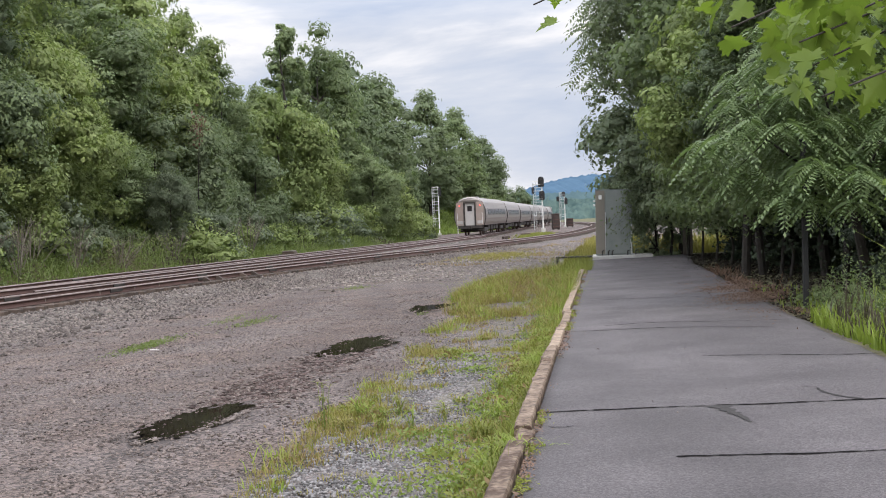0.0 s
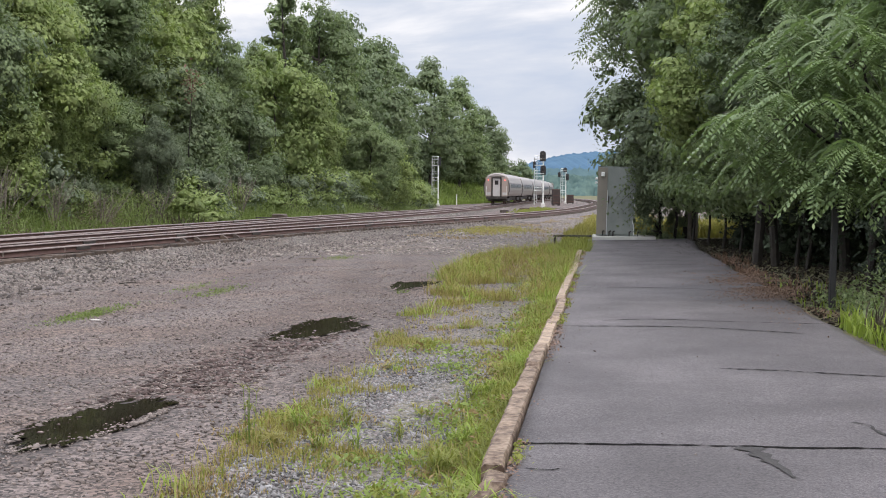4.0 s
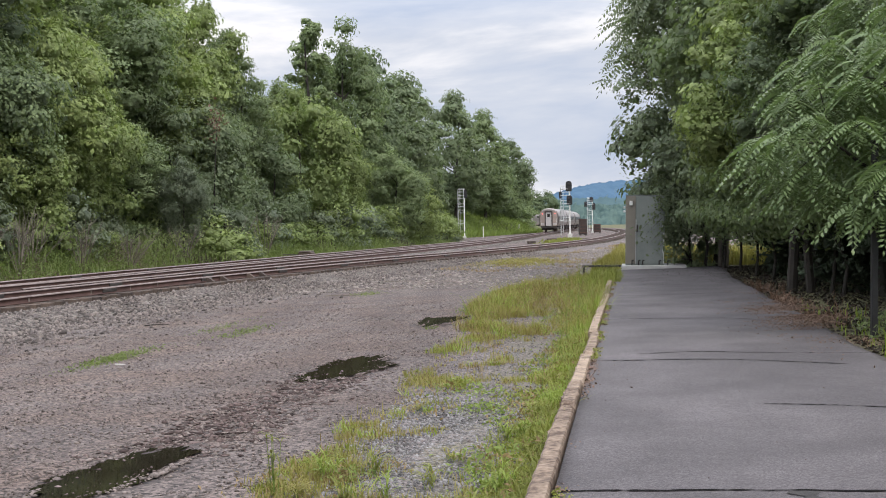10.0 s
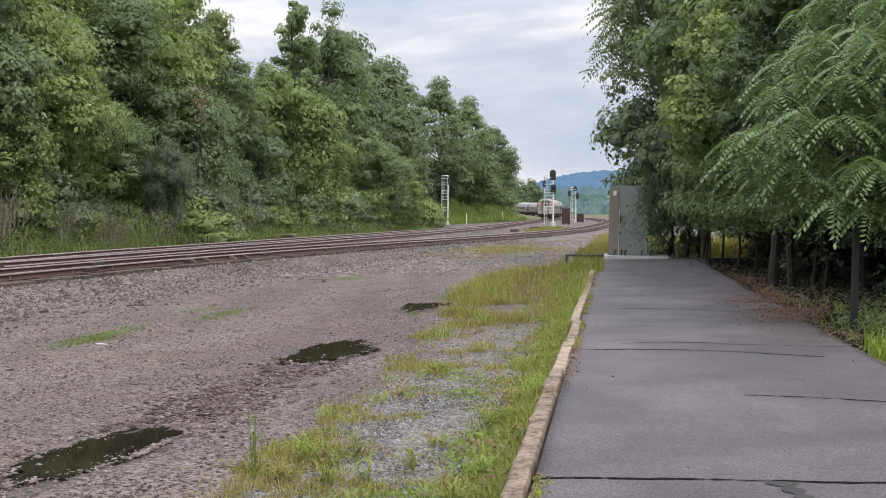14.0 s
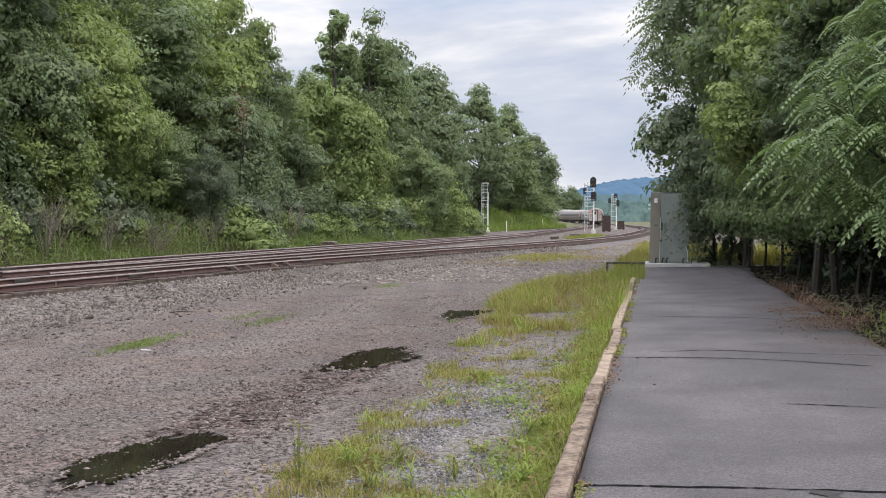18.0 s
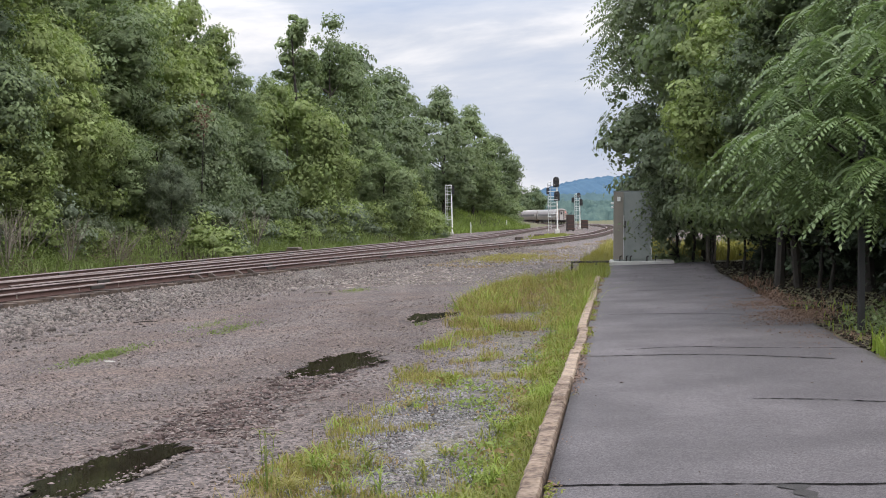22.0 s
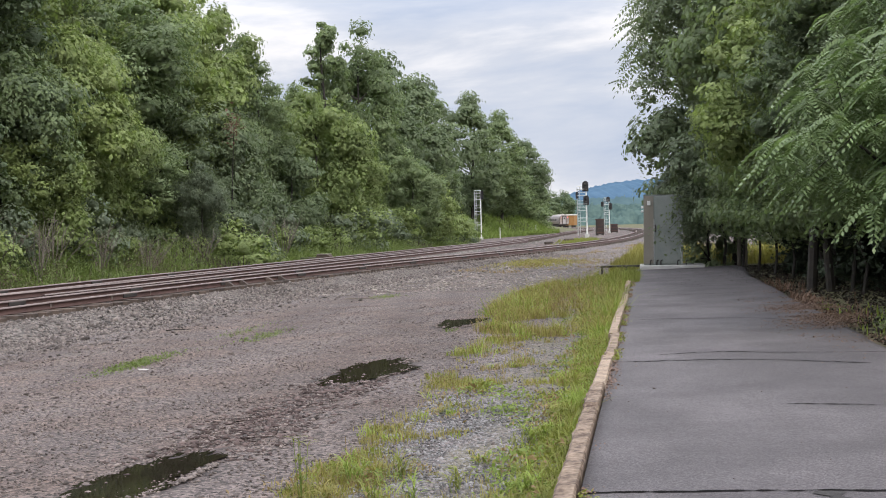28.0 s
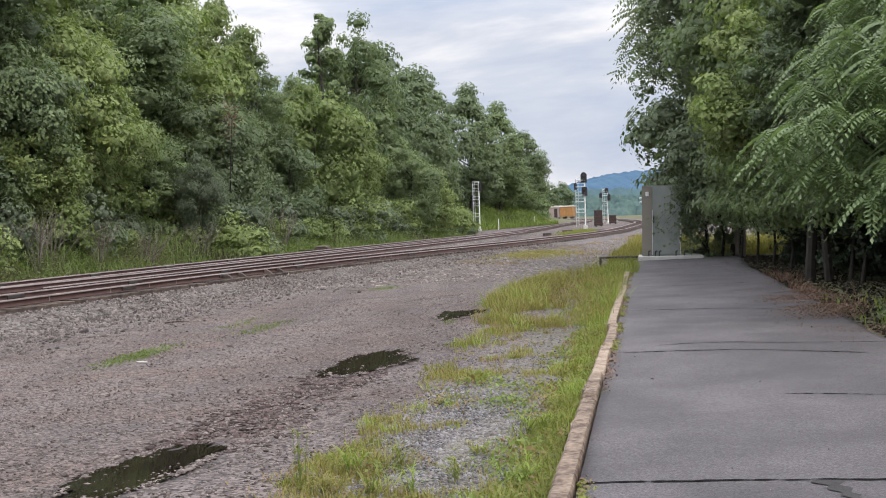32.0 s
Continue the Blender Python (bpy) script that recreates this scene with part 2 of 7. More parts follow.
COACH_BAND = surface("coach_band", (0.21, 0.175, 0.165), (0.29, 0.245, 0.232), scale=1.5, fine=30, rough=0.4, metal=0.4, bump=0.05)
DOOR_PAINT = surface("door_paint", (0.38, 0.36, 0.36), (0.5, 0.475, 0.47), scale=2, fine=30, rough=0.5, bump=0.05)
DARK_IRON = surface("dark_iron", (0.02, 0.018, 0.017), (0.07, 0.06, 0.055), scale=4, fine=40, rough=0.75, bump=0.3)
GLASS = surface("dark_glass", (0.012, 0.010, 0.010), (0.03, 0.026, 0.026), scale=2, fine=10, rough=0.3, bump=0, spec=0.25)
ORANGE = surface("orange_boards", (0.27, 0.13, 0.045), (0.41, 0.225, 0.082), scale=1.5, fine=14, rough=0.7, bump=0.2)
ROOF_PALE = surface("pale_roof", (0.52, 0.49, 0.44), (0.72, 0.69, 0.64), scale=1.5, fine=20, rough=0.7, bump=0.1)
RED_LAMP = glow("red_lamp", (1.0, 0.10, 0.07), 1.6)
STONE = surface("ballast_stone", (0.026, 0.022, 0.02), (0.235, 0.2, 0.184), scale=9, fine=60, rough=0.9, bump=0.4, island=0.75, spread=0.9)
PEBBLE = surface("pebble", (0.045, 0.036, 0.033), (0.25, 0.208, 0.19), scale=9, fine=60, rough=0.9, bump=0.3, island=0.7, spread=0.9)
STONE_WET = surface("wet_stone", (0.026, 0.019, 0.018), (0.165, 0.125, 0.117), scale=9, fine=60, rough=0.95, bump=0.4, island=0.75, spread=0.9, spec=0.1)
STONE_BLUE = surface("blue_gravel", (0.04, 0.0385, 0.039), (0.29, 0.281, 0.282), scale=9, fine=60, rough=0.9, bump=0.4, island=0.75, spread=0.9)
STONE_PALE = surface("pale_stone", (0.10, 0.09, 0.078), (0.36, 0.32, 0.285), scale=9, fine=60, rough=0.9, bump=0.4, island=0.75, spread=0.9)
# leaf litter with the shade under the trees put into its colour
SHADED_LITTER = leafy("leaf_mould", (0.016, 0.013, 0.01), (0.045, 0.034, 0.026), 0.05, 0.9)
LITTER = leafy("leaf_litter", (0.11, 0.07, 0.054), (0.26, 0.172, 0.128), 0.1, 0.8)
BRUSH = leafy("dry_brush", (0.085, 0.06, 0.05), (0.19, 0.138, 0.112), 0.1, 0.8)


def asphalt():
    """Worn grey asphalt with broad pale and dark stains, fine grit and faint stains across it."""
    m = surface("asphalt", (0.037, 0.0325, 0.0345), (0.116, 0.105, 0.111), scale=1.1, fine=70, rough=0.75, bump=0.6, spread=0.55)
    n, l = m.node_tree.nodes, m.node_tree.links
    p = n["Principled BSDF"]
    ramp = next(k for k in n if k.type == "VALTORGB")
    c = next(k for k in n if k.type == "TEX_COORD")
    mp = n.new("ShaderNodeMapping")
    mp.inputs["Scale"].default_value = (1.0, 0.8, 1)
    mp.inputs["Rotation"].default_value = (0, 0, radians(7))
    l.new(c.outputs["Object"], mp.inputs["Vector"])
    s = n.new("ShaderNodeTexNoise")
    s.inputs["Scale"].default_value, s.inputs["Detail"].default_value = 0.65, 9
    l.new(mp.outputs["Vector"], s.inputs["Vector"])
    r2 = n.new("ShaderNodeValToRGB")
    r2.color_ramp.elements[0].position, r2.color_ramp.elements[1].position = 0.35, 0.7
    r2.color_ramp.elements[0].color, r2.color_ramp.elements[1].color = (0.70, 0.69, 0.69, 1), (1.2, 1.19, 1.18, 1)
    l.new(s.outputs["Fac"], r2.inputs["Fac"])
    mul = n.new("ShaderNodeMix")
    mul.data_type, mul.blend_type = "RGBA", "MULTIPLY"
    mul.inputs["Factor"].default_value = 1.0
    l.new(ramp.outputs["Color"], mul.inputs[6])
    l.new(r2.outputs["Color"], mul.inputs[7])
    v = n.new("ShaderNodeTexVoronoi")
    v.inputs["Scale"].default_value = 95
    l.new(c.outputs["Object"], v.inputs["Vector"])
    sep = n.new("ShaderNodeSeparateColor")
    l.new(v.outputs["Color"], sep.inputs[0])
    grit = n.new("ShaderNodeMapRange")
    grit.inputs["To Min"].default_value, grit.inputs["To Max"].default_value = 0.55, 1.5
    l.new(sep.outputs[0], grit.inputs["Value"])
    sc = n.new("ShaderNodeVectorMath")
    sc.operation = "SCALE"
    l.new(mul.outputs[2], sc.inputs[0])
    l.new(grit.outputs[0], sc.inputs["Scale"])
    l.new(sc.outputs[0], p.inputs["Base Color"])
    return m


ASPHALT = asphalt()


def ground_material():
    """Gravel lot; attribute 'kind': red = growth and soil, green = wet, blue = blue-grey gravel and the far lot's
    painted sheen; its alpha stays 1.
    """
    m = surface("gravel_ground", (0.058, 0.047, 0.043), (0.131, 0.108, 0.1005), scale=0.45, fine=28, rough=0.92, bump=0.9, spread=0.55)
    n, l = m.node_tree.nodes, m.node_tree.links
    p = n["Principled BSDF"]
    ramp = next(k for k in n if k.type == "VALTORGB")
    c = next(k for k in n if k.type == "TEX_COORD")
    v = n.new("ShaderNodeTexVoronoi")
    v.inputs["Scale"].default_value = 36
    l.new(c.outputs["Object"], v.inputs["Vector"])
    sep = n.new("ShaderNodeSeparateColor")
    l.new(v.outputs["Color"], sep.inputs[0])
    grit = n.new("ShaderNodeMapRange")
    grit.inputs["To Min"].default_value, grit.inputs["To Max"].default_value = 0.12, 1.95
    l.new(sep.outputs[0], grit.inputs["Value"])
    mul = n.new("ShaderNodeVectorMath")
    mul.operation = "SCALE"
    l.new(ramp.outputs["Color"], mul.inputs[0])
    l.new(grit.outputs[0], mul.inputs["Scale"])
    at = n.new("ShaderNodeAttribute")
    at.attribute_name = "kind"
    ks = n.new("ShaderNodeSeparateColor")
    l.new(at.outputs["Color"], ks.inputs[0])
    col = mul.outputs[0]
    rag = n.new("ShaderNodeTexNoise")
    rag.inputs["Scale"].default_value, rag.inputs["Detail"].default_value = 2.2, 6
    l.new(c.outputs["Object"], rag.inputs["Vector"])

    def masked(chan, lo, hi):
        ad = n.new("ShaderNodeMath")
        ad.operation = "MULTIPLY_ADD"
        ad.inputs[1].default_value, ad.inputs[2].default_value = 0.5, -0.25
        l.new(rag.outputs["Fac"], ad.inputs[0])
        sm = n.new("ShaderNodeMath")
        sm.operation = "ADD"
        l.new(ks.outputs[chan], sm.inputs[0])
        l.new(ad.outputs[0], sm.inputs[1])
        mr = n.new("ShaderNodeMapRange")
        mr.inputs["From Min"].default_value, mr.inputs["From Max"].default_value = lo, hi
        l.new(sm.outputs[0], mr.inputs["Value"])
        return mr.outputs[0]

    def over(col, fac, colour, how="MIX"):
        mx = n.new("ShaderNodeMix")
        mx.data_type, mx.blend_type = "RGBA", how
        l.new(fac, mx.inputs["Factor"])
        l.new(col, mx.inputs[6])
        if isinstance(colour, tuple):
            mx.inputs[7].default_value = (*colour, 1)
        else:
            l.new(colour, mx.inputs[7])
        return mx.outputs[2]

    soil = n.new("ShaderNodeValToRGB")
    soil.color_ramp.elements[0].color, soil.color_ramp.elements[1].color = (0.045, 0.048, 0.02, 1), (0.125, 0.118, 0.048, 1)
    soil.color_ramp.elements[0].position, soil.color_ramp.elements[1].position = 0.3, 0.7
    l.new(rag.outputs["Fac"], soil.inputs["Fac"])
    blue = n.new("ShaderNodeVectorMath")
    blue.operation = "MULTIPLY"
    blue.inputs[1].default_value = (1.12, 1.17, 1.23)
    l.new(mul.outputs[0], blue.inputs[0])
    earth = n.new("ShaderNodeTexNoise")
    earth.inputs["Scale"].default_value, earth.inputs["Detail"].default_value = 0.7, 5
    l.new(c.outputs["Object"], earth.inputs["Vector"])
    em = n.new("ShaderNodeMapRange")
    em.inputs["From Min"].default_value, em.inputs["From Max"].default_value = 0.42, 0.62
    l.new(earth.outputs["Fac"], em.inputs["Value"])
    col = over(col, em.outputs[0], (1.0, 0.90, 0.82), "MULTIPLY")
    lane, lanes = n.new("ShaderNodeMapping"), n.new("ShaderNodeTexNoise")
    lane.inputs["Rotation"].default_value = (0, 0, radians(10))
    lane.inputs["Scale"].default_value = (1.0, 0.10, 1)
    l.new(c.outputs["Object"], lane.inputs["Vector"])
    lanes.inputs["Scale"].default_value, lanes.inputs["Detail"].default_value = 0.9, 4
    l.new(lane.outputs["Vector"], lanes.inputs["Vector"])
    lm = n.new("ShaderNodeMapRange")
    lm.inputs["From Min"].default_value, lm.inputs["From Max"].default_value = 0.35, 0.65
    l.new(lanes.outputs["Fac"], lm.inputs["Value"])
    worn = n.new("ShaderNodeValToRGB")
    worn.color_ramp.elements[0].color, worn.color_ramp.elements[1].color = (0.82, 0.81, 0.83, 1), (1.08, 1.07, 1.075, 1)
    l.new(lm.outputs[0], worn.inputs["Fac"])
    whole = n.new("ShaderNodeValue")
    whole.outputs[0].default_value = 1.0
    col = over(col, whole.outputs[0], worn.outputs["Color"], "MULTIPLY")
    col = over(col, masked(2, 0.3, 0.7), blue.outputs[0])
    col = over(col, masked(0, 0.3, 0.75), soil.outputs["Color"])
    wet = masked(1, 0.35, 0.7)
    col = over(col, wet, (0.30, 0.26, 0.25), "MULTIPLY")
    l.new(col, p.inputs["Base Color"])
    rr = n.new("ShaderNodeMapRange")
    rr.inputs["To Min"].default_value, rr.inputs["To Max"].default_value = 0.92, 0.72
    l.new(wet, rr.inputs["Value"])
    l.new(rr.outputs[0], p.inputs["Roughness"])
    return m


GROUND = ground_material()


def gravel_bed(name, dark, light, size):
    """Packed crushed stone: each stone a cell of its own tone, raised at its middle."""
    m = bpy.data.materials.new(name)
    m.use_nodes = True
    n, l = m.node_tree.nodes, m.node_tree.links
    p = n["Principled BSDF"]
    p.inputs["Roughness"].default_value, p.inputs["Specular IOR Level"].default_value = 0.95, 0.3
    c = n.new("ShaderNodeTexCoord")
    v, broad = n.new("ShaderNodeTexVoronoi"), n.new("ShaderNodeTexNoise")
    v.inputs["Scale"].default_value = 1.0 / size
    broad.inputs["Scale"].default_value, broad.inputs["Detail"].default_value = 0.8, 6
    l.new(c.outputs["Object"], v.inputs["Vector"])
    l.new(c.outputs["Object"], broad.inputs["Vector"])
    sep, ramp = n.new("ShaderNodeSeparateColor"), n.new("ShaderNodeValToRGB")
    l.new(v.outputs["Color"], sep.inputs[0])
    ramp.color_ramp.elements[0].color, ramp.color_ramp.elements[1].color = (*dark, 1), (*light, 1)
    l.new(sep.outputs[0], ramp.inputs["Fac"])
    mr = n.new("ShaderNodeMapRange")
    mr.inputs["From Min"].default_value, mr.inputs["From Max"].default_value = 0.3, 0.7
    mr.inputs["To Min"].default_value, mr.inputs["To Max"].default_value = 0.72, 1.2
    l.new(broad.outputs["Fac"], mr.inputs["Value"])
    sc = n.new("ShaderNodeVectorMath")
    sc.operation = "SCALE"
    l.new(ramp.outputs["Color"], sc.inputs[0])
    l.new(mr.outputs[0], sc.inputs["Scale"])
    l.new(sc.outputs[0], p.inputs["Base Color"])
    b = n.new("ShaderNodeBump")
    b.invert = True
    b.inputs["Strength"].default_value, b.inputs["Distance"].default_value = 1.0, size * 0.8
    l.new(v.outputs["Distance"], b.inputs["Height"])
    l.new(b.outputs["Normal"], p.inputs["Normal"])
    return m


def water():
    m = bpy.data.materials.new("puddle_water")
    m.use_nodes = True
    n, l = m.node_tree.nodes, m.node_tree.links
    p = n["Principled BSDF"]
    p.inputs["Base Color"].default_value = (0.014, 0.011, 0.008, 1)
    p.inputs["Roughness"].default_value = 0.6
    p.inputs["Specular IOR Level"].default_value = 0.0
    film, mix = n.new("ShaderNodeBsdfGlossy"), n.new("ShaderNodeMixShader")
    film.inputs["Roughness"].default_value = 0.03
    mix.inputs["Fac"].default_value = 0.18
    l.new(p.outputs[0], mix.inputs[1])
    l.new(film.outputs[0], mix.inputs[2])
    l.new(mix.outputs[0], n["Material Output"].inputs["Surface"])
    w = n.new("ShaderNodeTexNoise")
    w.inputs["Scale"].default_value, w.inputs["Detail"].default_value = 3, 2
    b = n.new("ShaderNodeBump")
    b.inputs["Strength"].default_value, b.inputs["Distance"].default_value = 0.02, 0.01
    l.new(w.outputs["Fac"], b.inputs["Height"])
    l.new(b.outputs["Normal"], film.inputs["Normal"])
    return m


WATER = water()
# the blue haze of distance is mixed into these three base colours
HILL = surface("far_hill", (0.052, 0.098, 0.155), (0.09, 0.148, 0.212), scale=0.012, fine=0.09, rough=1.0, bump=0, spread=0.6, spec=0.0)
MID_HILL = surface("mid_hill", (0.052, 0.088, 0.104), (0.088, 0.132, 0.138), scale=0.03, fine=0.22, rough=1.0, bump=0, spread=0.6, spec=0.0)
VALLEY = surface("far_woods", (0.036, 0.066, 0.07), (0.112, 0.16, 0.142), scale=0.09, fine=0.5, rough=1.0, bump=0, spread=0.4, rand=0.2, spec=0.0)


# ---------------------------------------------------------------- mesh helpers
def from_arrays(name, verts, faces, material=None, smooth=False):
    """A mesh from an array of points and an array of equal-sized faces (or a list of such arrays)."""
    me = bpy.data.meshes.new(name)
    verts = np.asarray(verts, np.float32).reshape(-1, 3)
    groups = faces if isinstance(faces, list) else [faces]
    groups = [np.asarray(f, np.int32) for f in groups if len(f)]
    loops = np.concatenate([f.ravel() for f in groups])
    sizes = np.concatenate([np.full(len(f), f.shape[1], np.int32) for f in groups])
    me.vertices.add(len(verts))
    me.vertices.foreach_set("co", verts.ravel())
    me.loops.add(len(loops))
    me.loops.foreach_set("vertex_index", loops)
    me.polygons.add(len(sizes))
    me.polygons.foreach_set("loop_start", np.concatenate([[0], np.cumsum(sizes)[:-1]]).astype(np.int32))
    if smooth:
        me.polygons.foreach_set("use_smooth", np.ones(len(sizes), bool))
    me.update(calc_edges=True)
    if material:
        me.materials.append(material)
    return me


def part(name, bm, material, parent=None, label=""):
    """Links a bmesh as one mesh object, under a thing or a part."""
    me = bpy.data.meshes.new(name)
    bm.to_mesh(me)
    bm.free()
    me.materials.append(material)
    ob = new(name, me)
    ob.parent = parent
    return tagged(ob, label)


def put(name, me, parent=None, label="", m=None):
    ob = new(name, me)
    ob.parent = parent
    if m is not None:
        ob.matrix_basis = m
    return tagged(ob, label)


def thing(name, label, category, m=None, group="", kind=""):
    ob = new(name)
    ob.empty_display_size = 0.2
    if m is not None:
        ob.matrix_basis = m
    return tagged(ob, label, category, group, kind)


def box(x0, x1, y0, y1, z0, z1, bevel=0.0, bm=None):
    bm = bm or bmesh.new()
    r = bmesh.ops.create_cube(bm, size=1, matrix=Matrix.Translation(((x0 + x1) / 2, (y0 + y1) / 2, (z0 + z1) / 2)) @ Matrix.Diagonal((x1 - x0, y1 - y0, z1 - z0, 1)))
    if bevel:
        edges = list({e for v in r["verts"] for e in v.link_edges})
        bmesh.ops.bevel(bm, geom=edges, offset=bevel, segments=1, affect="EDGES")
    return bm


def rod(a, b, r0, r1=None, sides=8, bm=None):
    bm = bm or bmesh.new()
    a, b = Vector(a), Vector(b)
    d = b - a
    m = Matrix.Translation((a + b) / 2) @ d.to_track_quat("Z", "Y").to_matrix().to_4x4()
    bmesh.ops.create_cone(bm, cap_ends=True, segments=sides, radius1=r0, radius2=r0 if r1 is None else r1, depth=d.length, matrix=m)
    return bm


def curve(points, step=1.0):
    """Points at even steps along a smooth curve through the given ones."""
    p = np.array(points, float)
    d = np.gradient(p, axis=0)
    out = []
    for i in range(len(p) - 1):
        n = max(2, int(np.hypot(*(p[i + 1] - p[i])) / 0.25))
        u = np.linspace(0, 1, n, endpoint=False)[:, None]
        out.append((2 * u**3 - 3 * u**2 + 1) * p[i] + (u**3 - 2 * u**2 + u) * d[i] + (-2 * u**3 + 3 * u**2) * p[i + 1] + (u**3 - u**2) * d[i + 1])
    q = np.concatenate(out + [p[-1:]])
    s = np.concatenate([[0], np.cumsum(np.hypot(*np.diff(q, axis=0).T))])
    t = np.arange(0, s[-1], step)
    return np.stack([np.interp(t, s, q[:, 0]), np.interp(t, s, q[:, 1])], 1)


def sides_of(c):
    d = np.gradient(c, axis=0)
    d /= np.hypot(d[:, 0], d[:, 1])[:, None]
    return np.stack([d[:, 1], -d[:, 0]], 1)


def sweep(c, z, profile, closed=True):
    """Carries a profile of (side, height) along the plan curve c with heights z: points and quads."""
    nrm = sides_of(c)
    k = len(profile)
    v = np.zeros((len(c), k, 3))
    for j, (o, h) in enumerate(profile):
        v[:, j, :2] = c + nrm * o
        v[:, j, 2] = z + h
    i = np.arange(len(c) - 1)[:, None] * k
    j = np.arange(k if closed else k - 1)[None, :]
    j2 = (j + 1) % k
    q = np.stack([i + j, i + j2, i + k + j2, i + k + j], -1).reshape(-1, 4)
    return v.reshape(-1, 3), q[:, ::-1]


# ---------------------------------------------------------------- the plan
# centre lines of the two tracks, from the near end on
MAIN = curve([(-21.5, -10), (-19.3, 5), (-17.3, 17), (-15.6, 27), (-13.7, 37), (-12.2, 45.5), (-10.5, 53.5), (-7.2, 69), (-2.0, 93), (3.3, 116.7), (6.6, 138.5), (9.7, 161.4),
              (14.6, 196), (19.9, 232), (23.7, 258), (27.0, 287), (29, 309), (29.4, 331), (25.8, 358), (16, 385), (0, 407), (-22, 423), (-52, 433), (-95, 438), (-160, 441), (-240, 442)])
SIDING = curve([(-19.0, -10), (-16.6, 3), (-14.3, 14), (-11.4, 28), (-9.1, 38), (-6.3, 48), (-3.3, 57.5), (0.3, 67.5), (4.1, 79), (8.6, 94), (13.4, 114), (19.8, 150), (26.0, 190),
                (30.2, 230), (32.2, 262), (32.8, 292), (31.5, 322), (26, 352)])


def rail_height(y):
    return -0.05 - 0.0028 * (np.clip(y, 30, 300) - 30)


def kerb_x(y):
    return 0.66 + 0.141 * (y - 7.56)


def offset_left(x, y, c):
    """Signed distance to the left of a track's centre line."""
    x, y = np.atleast_1d(x).astype(float), np.atleast_1d(y).astype(float)
    cc, nn = c[::2], sides_of(c)[::2]
    out = np.empty(len(x))
    for k in range(0, len(x), 4000):
        dx, dy = x[k:k + 4000, None] - cc[None, :, 0], y[k:k + 4000, None] - cc[None, :, 1]
        i = np.argmin(dx * dx + dy * dy, 1)
        r = np.arange(len(i))
        out[k:k + 4000] = -(dx[r, i] * nn[i, 0] + dy[r, i] * nn[i, 1])
    return out


def smooth(a, b, v):
    u = np.clip((v - a) / (b - a), 0, 1)
    return u * u * (3 - 2 * u)


def ground_z(x, y, off=None):
    x, y = np.atleast_1d(x).astype(float), np.atleast_1d(y).astype(float)
    lot = 0.018 * np.clip(x, -12, 9) - 0.0064 * np.clip(y, -30, 60) - 0.0028 * np.clip(y - 60, 0, 240) - 0.2
    off = offset_left(x, y, MAIN) if off is None else off
    foot = np.interp(y, [100, 150, 166, 186, 212], [3.0, 9.0, 11.0, 7.0, 3.5])
    bank = (0.17 + 0.28 * smooth(130, 152, y) * (1 - smooth(225, 260, y))) * np.clip(off - foot, 0, 12) * smooth(0.0, 3.0, off - foot)
    right = 0.13 * smooth(0.5, 2.0, x - kerb_x(y)) * (1 - smooth(50, 62, y))
    return lot + bank + right


# ---------------------------------------------------------------- ground, path, kerb
PUDDLES = [  # centre, half length, half width, heading
    ((-0.32, 23.55), 1.12, 0.42, 78.0), ((-1.40, 16.1), 1.30, 0.46, 79.0), ((-2.56, 9.6), 1.02, 0.35, 78.0)]


